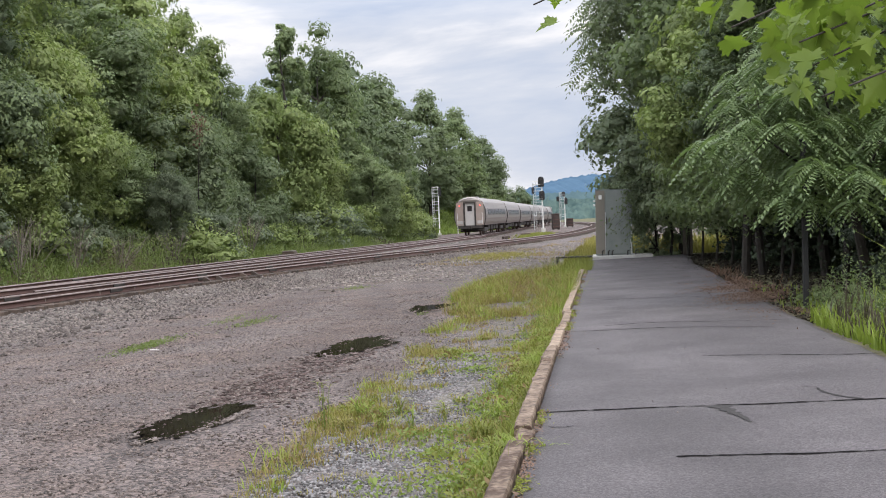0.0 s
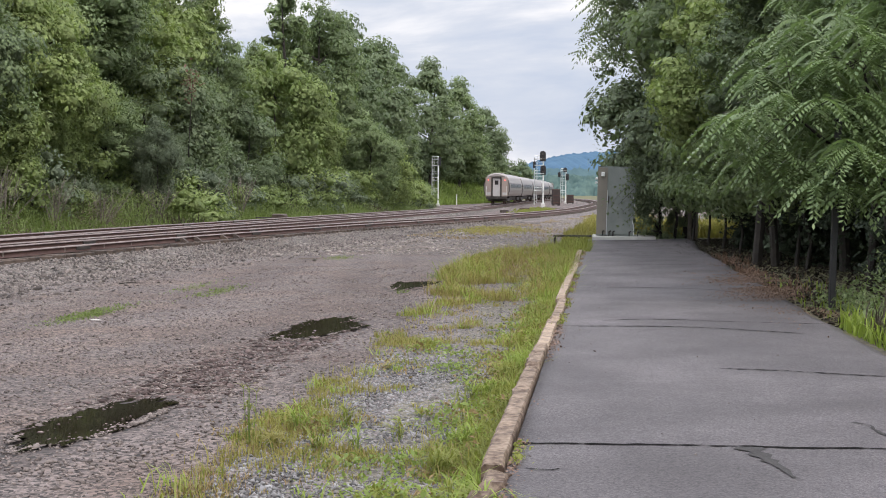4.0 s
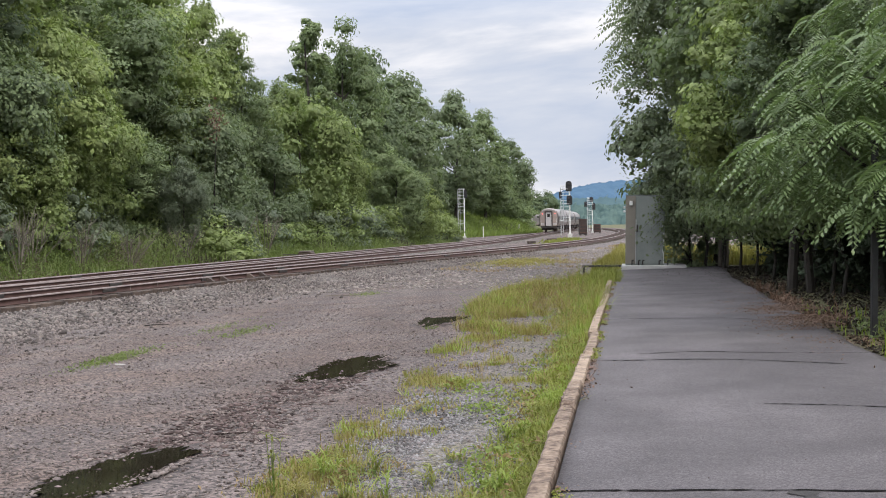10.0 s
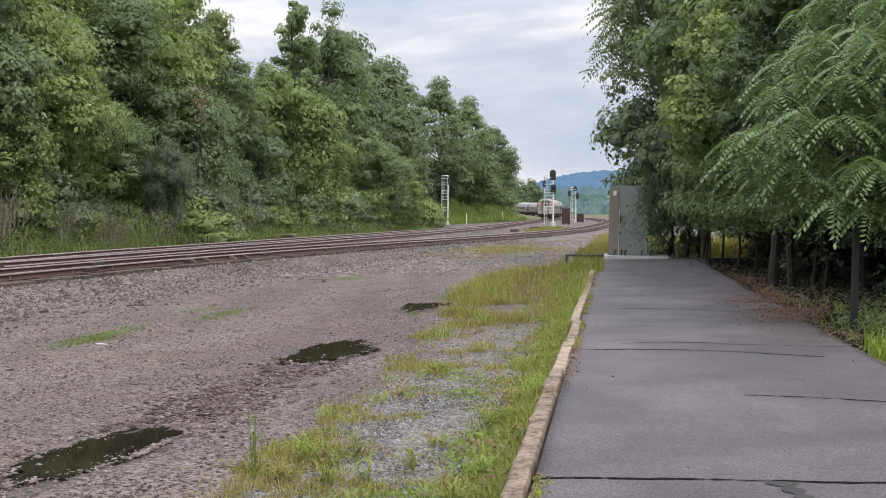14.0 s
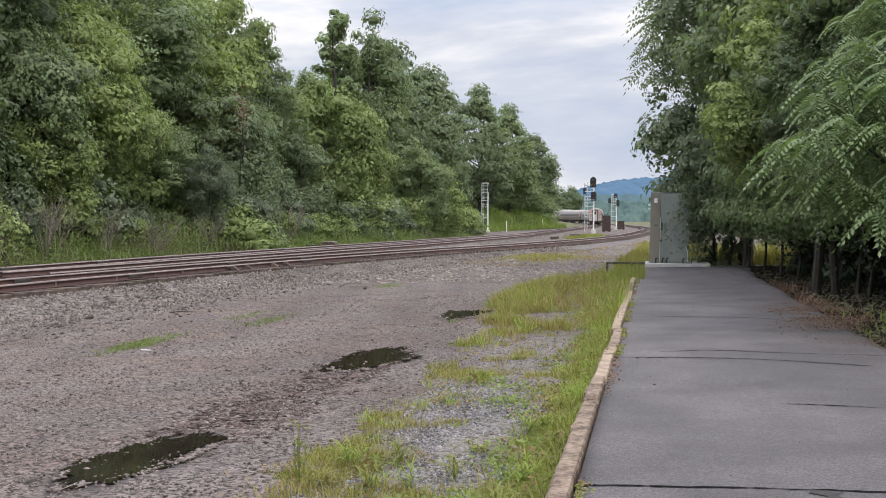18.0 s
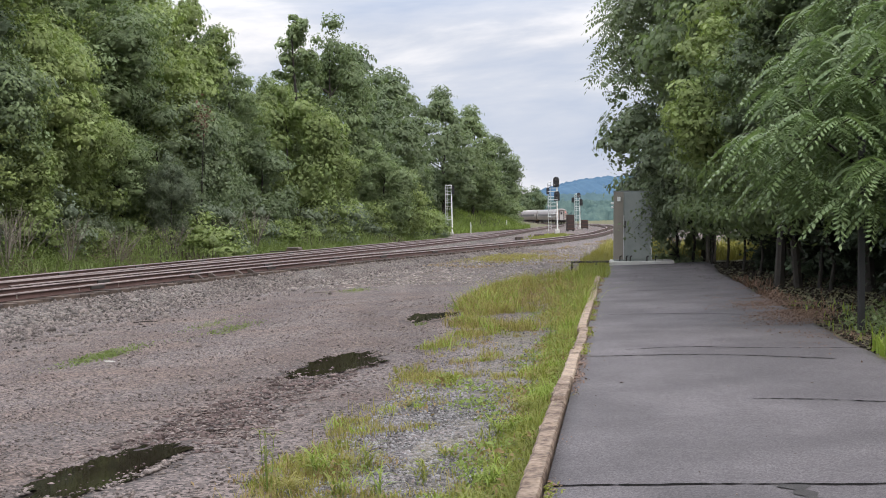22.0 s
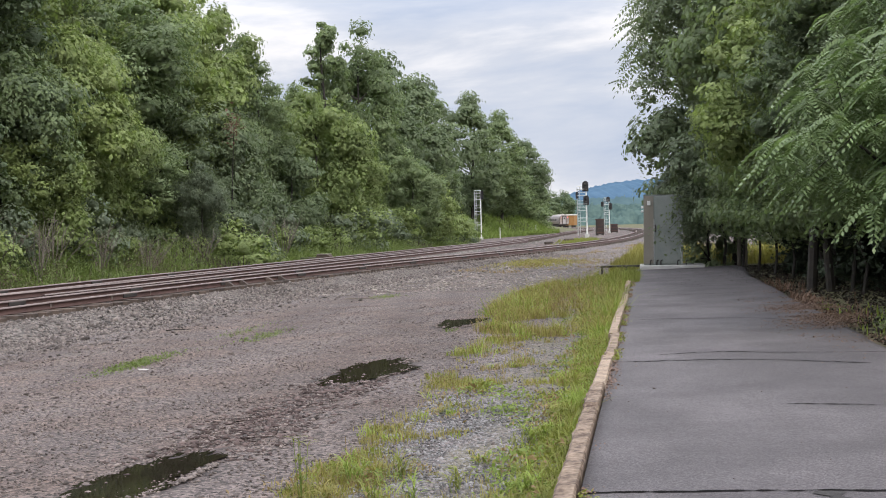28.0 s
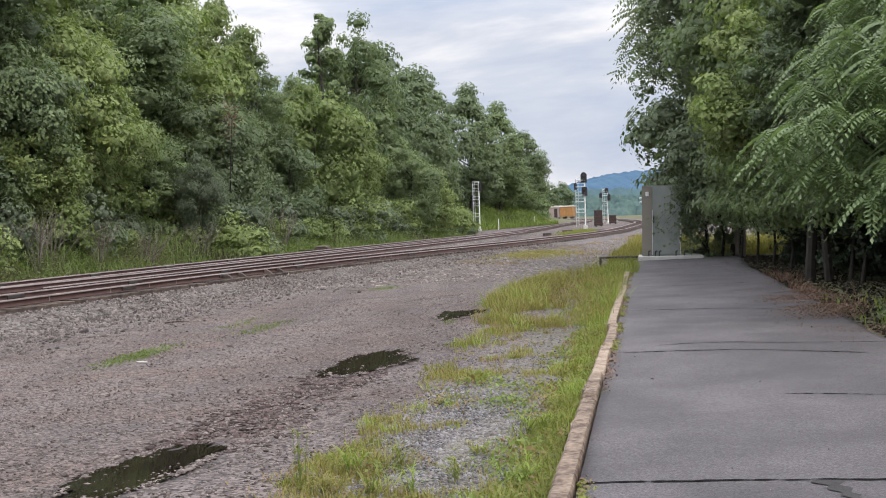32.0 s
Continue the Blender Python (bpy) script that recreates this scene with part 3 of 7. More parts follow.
def ground():
    xs = np.unique(np.round(np.concatenate([-np.geomspace(16, 3200, 34), np.linspace(-16, 14, 101), np.geomspace(14, 3200, 34)]), 2))
    ys = np.unique(np.round(np.concatenate([-np.geomspace(6, 900, 18), np.linspace(-6, 44, 150), np.linspace(44, 440, 120), np.geomspace(440, 4200, 16)]), 2))
    gx, gy = np.meshgrid(xs, ys)
    x, y = gx.ravel(), gy.ravel()
    off = offset_left(x, y, MAIN)
    z = ground_z(x, y, off)
    rng = np.random.default_rng(3)
    near = (np.abs(x) < 16) & (y > -6) & (y < 60)
    z = z + np.where(near, rng.normal(0, 0.006, len(x)), 0)
    v = np.stack([x, y, z], 1)
    nx, ny = len(xs), len(ys)
    i = (np.arange(ny - 1)[:, None] * nx + np.arange(nx - 1)[None, :]).ravel()
    me = from_arrays("ground", v, np.stack([i, i + 1, i + nx + 1, i + nx], 1), GROUND, True)
    grow = smooth(-0.4, 1.2, off - np.interp(y, [100, 150, 166, 186, 212], [3.0, 9.0, 11.0, 7.0, 3.5]))
    strip = smooth(-1.75, -0.9, x - kerb_x(y) + 0.035 * (y - 8)) * smooth(4, 8, y) * (1 - smooth(33, 36, y))
    grow = np.maximum(grow, 0.42 * strip)
    grow = np.maximum(grow, smooth(-0.3, 0.3, x - path_right(y)) * (1 - smooth(58, 72, y)))
    grow = np.maximum(grow, smooth(42, 46, y) * smooth(-0.2, 1.5, x - kerb_x(y)) * (1 - smooth(56, 72, y)))
    grow = np.maximum(grow, smooth(-6.0, -12, offset_left(x, y, SIDING)) * smooth(150, 220, y))
    grow = np.maximum(grow, smooth(430, 470, y))
    grow = np.maximum(grow, smooth(60, 140, np.abs(x)))
    for (cx, cy), a, b in [((-5.05, 18.7), 1.2, 0.16), ((-2.6, 34.4), 1.0, 0.5), ((2.6, 60.0), 6.0, 1.4), ((-4.6, 23.8), 1.2, 0.25)]:
        h = radians(80)
        u, w = (x - cx) * math.cos(h) + (y - cy) * math.sin(h), -(x - cx) * math.sin(h) + (y - cy) * math.cos(h)
        grow = np.maximum(grow, 0.62 * np.exp(-((u / a) ** 2 + (w / b) ** 2)))
    wet = np.zeros(len(x))
    for (cx, cy), a, b, hd in PUDDLES:
        h = radians(hd)
        u, w = (x - cx) * math.cos(h) + (y - cy) * math.sin(h), -(x - cx) * math.sin(h) + (y - cy) * math.cos(h)
        wet = np.maximum(wet, 1.0 * np.exp(-((u / (a * 1.25)) ** 2 + (w / (b * 1.45)) ** 2) ** 2))
    line = np.abs(x - np.interp(y, [4, 9.7, 16.3, 23.6], [-3.4, -2.6, -1.4, -0.35]) - 0.1)
    wet = np.maximum(wet, 0.7 * np.exp(-(line / 0.34) ** 2) * smooth(5, 9, y) * (1 - smooth(15.5, 19, y)))
    blue = np.exp(-(((x - kerb_x(y) + 1.15) / 0.8) ** 2)) * smooth(3, 6, y) * (1 - smooth(15, 24, y))
    # farther off, grey-blue gravel with a bluish sky sheen put into its colour
    blue = np.maximum(blue, 0.55 * np.exp(-((x - kerb_x(y) + 3.2) / 2.0) ** 2) * smooth(24, 30, y) * (1 - smooth(46, 56, y)))
    shoulder = offset_left(x, y, SIDING)
    blue = np.maximum(blue, 0.55 * smooth(-6.5, -4.5, shoulder) * (1 - smooth(-2, 0, shoulder)))
    col = me.color_attributes.new("kind", "FLOAT_COLOR", "POINT")
    col.data.foreach_set("color", np.stack([grow, wet, blue, np.ones(len(x))], 1).astype(np.float32).ravel())
    tagged(new("ground", me), "brown-grey gravel lot with wet patches beside the railway", "ground", kind="structure")


def path_z(x, y):
    return 0.018 * np.clip(x, -12, 9) - 0.0064 * np.clip(y, -30, 60)


def path_right(y):
    return np.interp(y, [-14, 0, 6, 11.2, 14, 16.35, 23.3, 33.3, 41], [3.0, 3.4, 3.95, 4.55, 4.86, 5.2, 6.15, 7.55, 9.0])


def platform_path():
    ys = np.linspace(-14, 41.2, 180)
    us = np.linspace(0, 1, 22)
    rng = np.random.default_rng(5)
    wob = np.convolve(rng.normal(0, 0.10, 200), np.ones(5) / 5)[:180]
    l, r = kerb_x(ys) - 0.033, path_right(ys) + wob
    x = l[:, None] + (r - l)[:, None] * us[None, :]
    y = np.repeat(ys[:, None], 22, 1)
    z = path_z(x, y) + 0.002 * np.sin(x * 1.7 + y * 0.6) - 0.05 * (us[None, :] > 0.99)
    v = np.stack([x, y, z], -1).reshape(-1, 3)
    i = (np.arange(179)[:, None] * 22 + np.arange(21)[None, :]).ravel()
    f = np.stack([i, i + 1, i + 23, i + 22], 1)
    # skirt
    n = len(v)
    rim = np.concatenate([np.arange(22), 22 * np.arange(1, 180) + 21, 22 * 179 + np.arange(20, -1, -1), 22 * np.arange(178, 0, -1)])
    low = v[rim] - np.array([0, 0, 0.3])
    k = len(rim)
    a = np.arange(k)
    b = (a + 1) % k
    f2 = np.stack([rim[a], n + a, n + b, rim[b]], 1)
    me = from_arrays("path", np.concatenate([v, low]), [f, f2], ASPHALT)
    ob = tagged(new("path", me), "worn dark grey asphalt platform path with cracks across it", "path", kind="structure")
    # cracks: thin raised-tar and open joints, as ribbons lying on the asphalt
    rng = np.random.default_rng(11)

    def crack(points, width, name="crack", taper=None, mat=ASPHALT_TAR, label="dark open crack in asphalt"):
        c = curve(points, 0.05)
        w = np.abs(rng.normal(width, width * 0.45, len(c))) + 0.002
        if taper:
            w = width * np.linspace(taper[0], taper[1], len(c)) * np.clip(1 + 0.3 * np.sin(np.arange(len(c)) * 1.7) + rng.normal(0, 0.28, len(c)), 0.3, 1.8)
        c = c + np.cumsum(rng.normal(0, 0.006, c.shape), 0) * np.linspace(1, 0.4, len(c))[:, None]
        nn = sides_of(c)
        a, b = c + nn * w[:, None] / 2, c - nn * w[:, None] / 2
        za = path_z(c[:, 0], c[:, 1]) + 0.002 * np.sin(c[:, 0] * 1.7 + c[:, 1] * 0.6) + 0.005
        v = np.concatenate([np.c_[a, za], np.c_[b, za]])
        i = np.arange(len(c) - 1)
        put(name, from_arrays(name, v, np.stack([i, i + len(c), i + len(c) + 1, i + 1], 1), mat), ob, label)

    crack([(0.62, 7.74), (1.3, 7.64), (2.0, 7.53), (2.6, 7.44), (3.6, 7.38), (4.5, 7.28)], 0.03)
    crack([(2.06, 7.53), (2.08, 7.2), (2.10, 6.9), (2.10, 6.72)], 0.075, "patch", (1.6, 0.3), ASPHALT_DARK, "dark broken triangular patch of asphalt")
    crack([(2.96, 8.28), (3.05, 8.2), (3.02, 7.95), (3.06, 7.65), (3.2, 7.42)], 0.03, "patch", (0.4, 1.3), ASPHALT_DARK, "dark broken patch of asphalt")
    crack([(0.66, 7.05), (0.78, 7.0), (0.86, 7.04)], 0.012)
    crack([(1.35, 5.68), (2.2, 5.52), (3.2, 5.46), (4.3, 5.32)], 0.024)
    crack([(2.68, 10.8), (3.2, 10.62), (3.8, 10.3), (4.7, 10.0)], 0.022)
    crack([(1.62, 14.35), (2.3, 14.3), (3.0, 14.15), (3.8, 13.6), (4.2, 13.3)], 0.03)
    crack([(2.2, 14.9), (2.9, 14.95), (3.7, 14.6), (4.9, 14.2)], 0.026)
    crack([(2.3, 20.2), (3.2, 20.1), (4.4, 19.6), (4.8, 18.9)], 0.03)
    crack([(3.2, 26.5), (4.4, 26.3), (5.9, 26.2)], 0.03)
    return ob


def kerb():
    root = thing("kerb", "weathered tan concrete kerb along the asphalt path", "kerb", kind="structure")
    rng = np.random.default_rng(8)
    joints = [-10, -7.2, -4.4, -1.7, 1.0, 3.6, 6.5, 7.0, 10.85, 12.3, 15.0, 17.9, 20.7, 23.9, 27.1, 30.3, 33.4]
    for a, b in zip(joints[:-1], joints[1:]):
        bm = bmesh.new()
        n = max(8, int((b - a) / 0.09))
        gap = rng.uniform(0.02, 0.06)
        pts = np.linspace(a + gap, b - gap, n)
        side, lift = rng.normal(0, 0.018), rng.normal(0, 0.014)
        rings = []
        for i, yy in enumerate(pts):
            jag = rng.normal(0, 0.003, 4) + (rng.normal(0, 0.01, 4) if i in (1, n - 2) else 0) - (rng.uniform(0, 0.02, 4) if rng.uniform() < 0.04 else 0)
            worn = rng.uniform(0.015, 0.05) if i in (0, n - 1) else 0.0
            cx, z = kerb_x(yy) + side - 0.10, path_z(kerb_x(yy), yy) + 0.03 + lift - worn
            ring = [(-0.072, -0.34), (-0.07 + jag[0], -0.02), (-0.052 + jag[0] * 0.6, jag[1]), (0.05 + jag[3] * 0.6, jag[2]), (0.062 + jag[3], -0.02), (0.064, -0.30)]
            rings.append([bm.verts.new((cx + u, yy + u * -0.14, z + w)) for u, w in ring])
        for r, s in zip(rings[:-1], rings[1:]):
            for j in range(6):
                bm.faces.new((r[j], r[(j + 1) % 6], s[(j + 1) % 6], s[j]))
        bm.faces.new(rings[0][::-1])
        bm.faces.new(rings[-1])
        bmesh.ops.recalc_face_normals(bm, faces=bm.faces)
        part("kerb_stone", bm, KERB, root)


def puddles():
    rng = np.random.default_rng(21)
    for (cx, cy), a, b, hd in PUDDLES:
        h = radians(hd)
        n = 200
        t = np.linspace(0, 2 * np.pi, n, endpoint=False)
        r = 1 + 0.12 * np.sin(3 * t + rng.uniform(0, 6)) + 0.10 * np.sin(5 * t + rng.uniform(0, 6)) + 0.07 * np.sin(11 * t + rng.uniform(0, 6)) + 0.05 * np.sin(23 * t + rng.uniform(0, 6)) + rng.normal(0, 0.05, n)
        u, w = a * r * np.cos(t), b * r * np.sin(t) * (1 + 0.25 * np.cos(t))
        x, y = cx + u * math.cos(h) - w * math.sin(h), cy + u * math.sin(h) + w * math.cos(h)
        z = 0.018 * x - 0.0064 * y - 0.2 + 0.018
        c = np.array([[cx, cy, 0.018 * cx - 0.0064 * cy - 0.2 + 0.018]])
        i = np.arange(n)
        me = from_arrays("puddle", np.concatenate([np.stack([x, y, z], 1), c]), np.stack([i, (i + 1) % n, np.full(n, n)], 1), WATER)
        tagged(new("puddle", me), "dark still rain puddle in the gravel", "puddle", "puddles in the lot", "structure")


def stones(name, label, xy, z, size, material, seed, flat=0.6):
    """Many small angular stones in one mesh."""
    rng = np.random.default_rng(seed)
    n = len(xy)
    base = np.array([(1, 0, 0), (-1, 0, 0), (0, 1, 0), (0, -1, 0), (0, 0, 1), (0, 0, -1)], float)
    tri = np.array([(0, 2, 4), (2, 1, 4), (1, 3, 4), (3, 0, 4), (2, 0, 5), (1, 2, 5), (3, 1, 5), (0, 3, 5)])
    v = base[None] * (1 + rng.uniform(-0.35, 0.35, (n, 6, 1)))
    v += rng.normal(0, 0.22, (n, 6, 3))
    v *= (size * rng.lognormal(0, 0.35, n))[:, None, None] * np.array([1, 0.8, flat])
    t = rng.uniform(0, 6.28, n)
    c, s = np.cos(t)[:, None], np.sin(t)[:, None]
    vx, vy = v[..., 0] * c - v[..., 1] * s, v[..., 0] * s + v[..., 1] * c
    v = np.stack([vx + xy[:, :1], vy + xy[:, 1:], v[..., 2] + z[:, None]], -1)
    f = (tri[None] + 6 * np.arange(n)[:, None, None]).reshape(-1, 3)
    return tagged(new(name, from_arrays(name, v, f, material)), label, "gravel", kind="stuff")


def in_puddle(x, y, grow=1.0):
    inside = np.zeros(len(x), bool)
    for (cx, cy), a, b, hd in PUDDLES:
        h = radians(hd)
        u, w = (x - cx) * math.cos(h) + (y - cy) * math.sin(h), -(x - cx) * math.sin(h) + (y - cy) * math.cos(h)
        inside |= (u / (a * grow)) ** 2 + (w / (b * grow)) ** 2 < 1
    return inside


def lot_gravel():
    rng = np.random.default_rng(31)
    n = 44000
    y = 4.5 + 26 * rng.uniform(0, 1, n) ** 1.7
    x = kerb_x(y) - 0.2 - rng.uniform(0, 1, n) * (4.5 + 0.33 * y)
    keep = ~in_puddle(x, y, 0.9) | (rng.uniform(0, 1, n) < 0.10)
    x, y = x[keep], y[keep]
    blue = (x - kerb_x(y) > -2.0) & (rng.uniform(0, 1, len(x)) < 0.8) & (y < 24)
    z = ground_z(x, y)
    for m, mat, nm, lb, sz in ((blue, STONE_BLUE, "blue_gravel", "blue-grey crushed stone beside the kerb", 0.0125), (~blue, PEBBLE, "lot_gravel", "loose brown-grey gravel on the lot", 0.013)):
        stones(nm, lb, np.stack([x[m], y[m]], 1), z[m] + 0.004, sz, mat, 32)
    n = 20000
    y = 4.6 + 9 * rng.uniform(0, 1, n) ** 1.4
    x = kerb_x(y) - 0.25 - rng.uniform(0, 1, n) * 1.7
    stones("fine_gravel", "fine blue-grey crushed stone beside the kerb", np.stack([x, y], 1), ground_z(x, y) + 0.004, 0.0125, STONE_BLUE, 37)
    # the lot behind the walk's start
    n = 5000
    y = rng.uniform(-9, 4.6, n)
    x = kerb_x(y) - 0.2 - rng.uniform(0, 1, n) * 7
    stones("near_gravel", "loose brown-grey gravel on the lot", np.stack([x, y], 1), ground_z(x, y) + 0.004, 0.013, PEBBLE, 35)
    # paler stones where the lot narrows towards the curve
    n = 9000
    y = rng.uniform(36, 100, n)
    x = np.interp(y, SIDING[:, 1], SIDING[:, 0]) + 4.2 + rng.uniform(0, 1, n) * 8
    keep = x < kerb_x(y) + np.where(y < 44, -0.3, 4)
    x, y = x[keep], y[keep]
    stones("far_gravel", "loose pale gravel on the far lot", np.stack([x, y], 1), ground_z(x, y) + 0.004, 0.05, STONE_PALE, 38, 0.35)
    # flat stones standing out of the wet rut between the puddles
    n = 2600
    y = rng.uniform(10.2, 16.2, n)
    x = np.interp(y, [4, 9.7, 16.3, 23.6], [-3.4, -2.6, -1.4, -0.35]) + 0.1 + rng.normal(0, 0.30, n)
    keep = ~in_puddle(x, y, 0.95)
    x, y = x[keep], y[keep]
    pale = rng.uniform(0, 1, len(x)) < 0.3
    stones("rut_stones", "flat wet stones in the rut between puddles", np.stack([x, y], 1)[~pale], ground_z(x, y)[~pale] + 0.004, 0.030, STONE_WET, 34, 0.3)
    stones("dry_rut_stones", "flat pale stones in the rut between puddles", np.stack([x, y], 1)[pale], ground_z(x, y)[pale] + 0.006, 0.02, PEBBLE, 36, 0.3)
    # broken gravel rims, shoals and islands at the puddles
    xs, ys = [], []
    for (cx, cy), a, b, hd in PUDDLES:
        h = radians(hd)
        centre = rng.uniform(0, 6.283, 26)
        pick = rng.integers(0, 26, 1000)
        t = centre[pick] + rng.normal(0, 0.09, 1000)
        r = (1.02 + rng.normal(0, 0.07, 26))[pick] + rng.normal(0, 0.045, 1000) - 0.55 * rng.uniform(0, 1, 1000) * (rng.uniform(0, 1, 1000) < 0.12)
        u, w = a * r * np.cos(t), b * r * np.sin(t) * (1 + 0.25 * np.cos(t))
        xs.append(cx + u * math.cos(h) - w * math.sin(h))
        ys.append(cy + u * math.sin(h) + w * math.cos(h))
    x, y = np.concatenate(xs), np.concatenate(ys)
    stones("puddle_gravel", "wet gravel at the puddle rims", np.stack([x, y], 1), ground_z(x, y) + 0.014, 0.016, PEBBLE, 33, 0.35)


# ---------------------------------------------------------------- railway
RAIL = [(-0.075, -0.17), (-0.075, -0.155), (-0.012, -0.135), (-0.012, -0.045), (-0.036, -0.035), (-0.036, -0.004), (0.036, -0.004), (0.036, -0.035), (0.012, -0.045), (0.012, -0.135), (0.075, -0.155), (0.075, -0.17)]
# the sides take the pale top colour too: worn steel, and light on them
HEAD = [(-0.038, -0.034), (-0.038, -0.002), (-0.034, 0.001), (0.034, 0.001), (0.038, -0.002), (0.038, -0.034)]


def railway(name, c, label, y_from, y_to, near):
    root = thing(name, label, "railway track", kind="structure")
    z = rail_height(c[:, 1])
    nn = sides_of(c)
    for o in (-0.7535, 0.7535):
        cc = c + nn * o
        v, q = sweep(cc, z, RAIL)
        rail = put("rail", from_arrays("rail", v, q, RUST), root, "rusty steel rail")
        v, q = sweep(cc, z, HEAD, False)
        put("rail_head", from_arrays("rail_head", v, q, RAIL_TOP), rail, "polished running surface")
    if name == "track_siding":
        for y in (38.74, 40.2, 41.66, 43.03):
            j = int(np.argmin(np.abs(c[:, 1] - y)))
            p = c[j] + nn[j] * 0.79
            bm = bmesh.new()
            wedge = [[bm.verts.new((u, e, w)) for u, w in ((0, -0.21), (0.26, -0.23), (0.24, -0.15), (0.07, -0.03), (0, -0.04))] for e in (-0.11, 0.11)]
            bm.faces.new(wedge[0])
            bm.faces.new(wedge[1][::-1])
            for k in range(5):
                bm.faces.new((wedge[0][k], wedge[1][k], wedge[1][(k + 1) % 5], wedge[0][(k + 1) % 5]))
            bmesh.ops.recalc_face_normals(bm, faces=bm.faces)
            part("rail_brace", bm, TIE, root, "brown rusty brace against the rail").matrix_basis = pose(p[0], p[1], float(z[j]), 0, 0, math.degrees(math.atan2(nn[j, 1], nn[j, 0])) + 14)
        for y, w in ((29.34, 0.05), (32.17, 0.05), (34.24, 0.04), (35.81, 0.04), (50.83, 0.14), (52.61, 0.09), (53.1, 0.09), (53.76, 0.1)):
            cy = np.interp(y, c[20:90, 1], np.arange(20, 90))
            j, u = int(cy), cy - int(cy)
            p = c[j] * (1 - u) + c[j + 1] * u + nn[j] * 0.785
            part("paint_mark", box(-0.004, 0.004, -w / 2, w / 2, -0.14, -0.045), TWIG, root, "pale paint mark on the rail web").matrix_basis = pose(p[0], p[1], float(z[j]), 0, 0, math.degrees(math.atan2(nn[j, 1], nn[j, 0])))
    # joint bars bolted over the rail ends
    for y in np.arange(31.5, 84, 5.95):
        for o in (-0.7535, 0.7535):
            j = int(np.argmin(np.abs(c[:, 1] - y - 1.7 * o)))
            p = c[j] + nn[j] * o
            part("joint_bar", box(-0.05, 0.05, -0.36, 0.36, -0.135, -0.038, 0.01), DARK_IRON, root, "dark bolted joint bar").matrix_basis = pose(p[0], p[1], float(z[j]), 0, 0, math.degrees(math.atan2(nn[j, 1], nn[j, 0])))
    # ties
    rng = np.random.default_rng(len(name))
    bm = box(-1.3, 1.3, -0.115, 0.115, -0.20, 0.0, 0.012)
    me = bpy.data.meshes.new("tie")
    bm.to_mesh(me)
    bm.free()
    me.materials.append(TIE)
    s = 0.0
    step = 0.56
    arc = np.arange(len(c), dtype=float)
    far_v, far_f = [], []
    cube = np.array([(-1.3, -.115, -.2), (1.3, -.115, -.2), (1.3, .115, -.2), (-1.3, .115, -.2), (-1.3, -.115, 0), (1.3, -.115, 0), (1.3, .115, 0), (-1.3, .115, 0)])
    quad = np.array([(4, 5, 6, 7), (0, 1, 5, 4), (1, 2, 6, 5), (2, 3, 7, 6), (3, 0, 4, 7)])
    while s < len(c) - 2:
        x, y = np.interp(s, arc, c[:, 0]), np.interp(s, arc, c[:, 1])
        i = int(s)
        ang = math.degrees(math.atan2(nn[i, 1], nn[i, 0])) + rng.normal(0, 0.8)
        zz = rail_height(y) - 0.175 + rng.normal(0, 0.006)
        if y_from < y < y_to:
            if near[0] < y < near[1]:
                put("tie", me, root, m=pose(x + rng.normal(0, 0.03), y, float(zz), 0, 0, ang))
            elif y < 260:
                a = radians(ang)
                vx = cube[:, 0] * math.cos(a) - cube[:, 1] * math.sin(a) + x
                vy = cube[:, 0] * math.sin(a) + cube[:, 1] * math.cos(a) + y
                far_f.append(quad + 8 * len(far_v))
                far_v.append(np.stack([vx, vy, cube[:, 2] + zz], 1))
        s += step
    if far_v:
        tagged(put("far_ties", from_arrays("far_ties", np.concatenate(far_v), np.concatenate(far_f), TIE), root), kind="stuff")
    return root


def ballast():
    for name, c, w in (("ballast_main", MAIN, 2.2), ("ballast_siding", SIDING, 2.4)):
        k = np.arange(0, len(c), 2)
        cc = c[k]
        z = rail_height(cc[:, 1])
        right = 3.9 if name == "ballast_siding" else 3.0
        prof = [(-3.4, -1.1), (-w, -0.30), (-1.45, -0.29), (-0.5, -0.28), (0.5, -0.28), (1.45, -0.29), (w, -0.32), (right, -0.62), (right + 0.6, -1.1)]
        v, q = sweep(cc, z, prof, False)
        rng = np.random.default_rng(4)
        v[:, 2] += rng.normal(0, 0.012, len(v))
        me = from_arrays(name, v, q, STONE_BED)
        tagged(new(name, me), "grey crushed-stone ballast bed under the track", "ballast", kind="structure")
    # loose stones on the near shoulder
    rng = np.random.default_rng(6)
    n = 30000
    i = (26 + 62 * rng.uniform(0, 1, n) ** 1.6)
    nn = sides_of(SIDING)
    o = np.where(rng.uniform(0, 1, n) < 0.9, rng.uniform(1.33, 4.4, n), 4.2 + np.abs(rng.normal(0, 0.9, n)))
    j = i.astype(int)
    f = (i - j)[:, None]
    p = SIDING[j] * (1 - f) + SIDING[j + 1] * f + nn[j] * o[:, None]
    zr = rail_height(p[:, 1])
    z = zr + np.interp(o, [-1.5, 1.5, 2.4, 3.9, 4.5], [-0.28, -0.28, -0.32, -0.62, -1.2])
    z = np.maximum(z, ground_z(p[:, 0], p[:, 1]))
    stones("ballast_stones", "loose grey ballast stones on the track shoulder", p, z + 0.006, 0.032, STONE, 61, 0.75)


STONE_BED = gravel_bed("ballast_bed", (0.022, 0.019, 0.017), (0.235, 0.208, 0.19), 0.085)


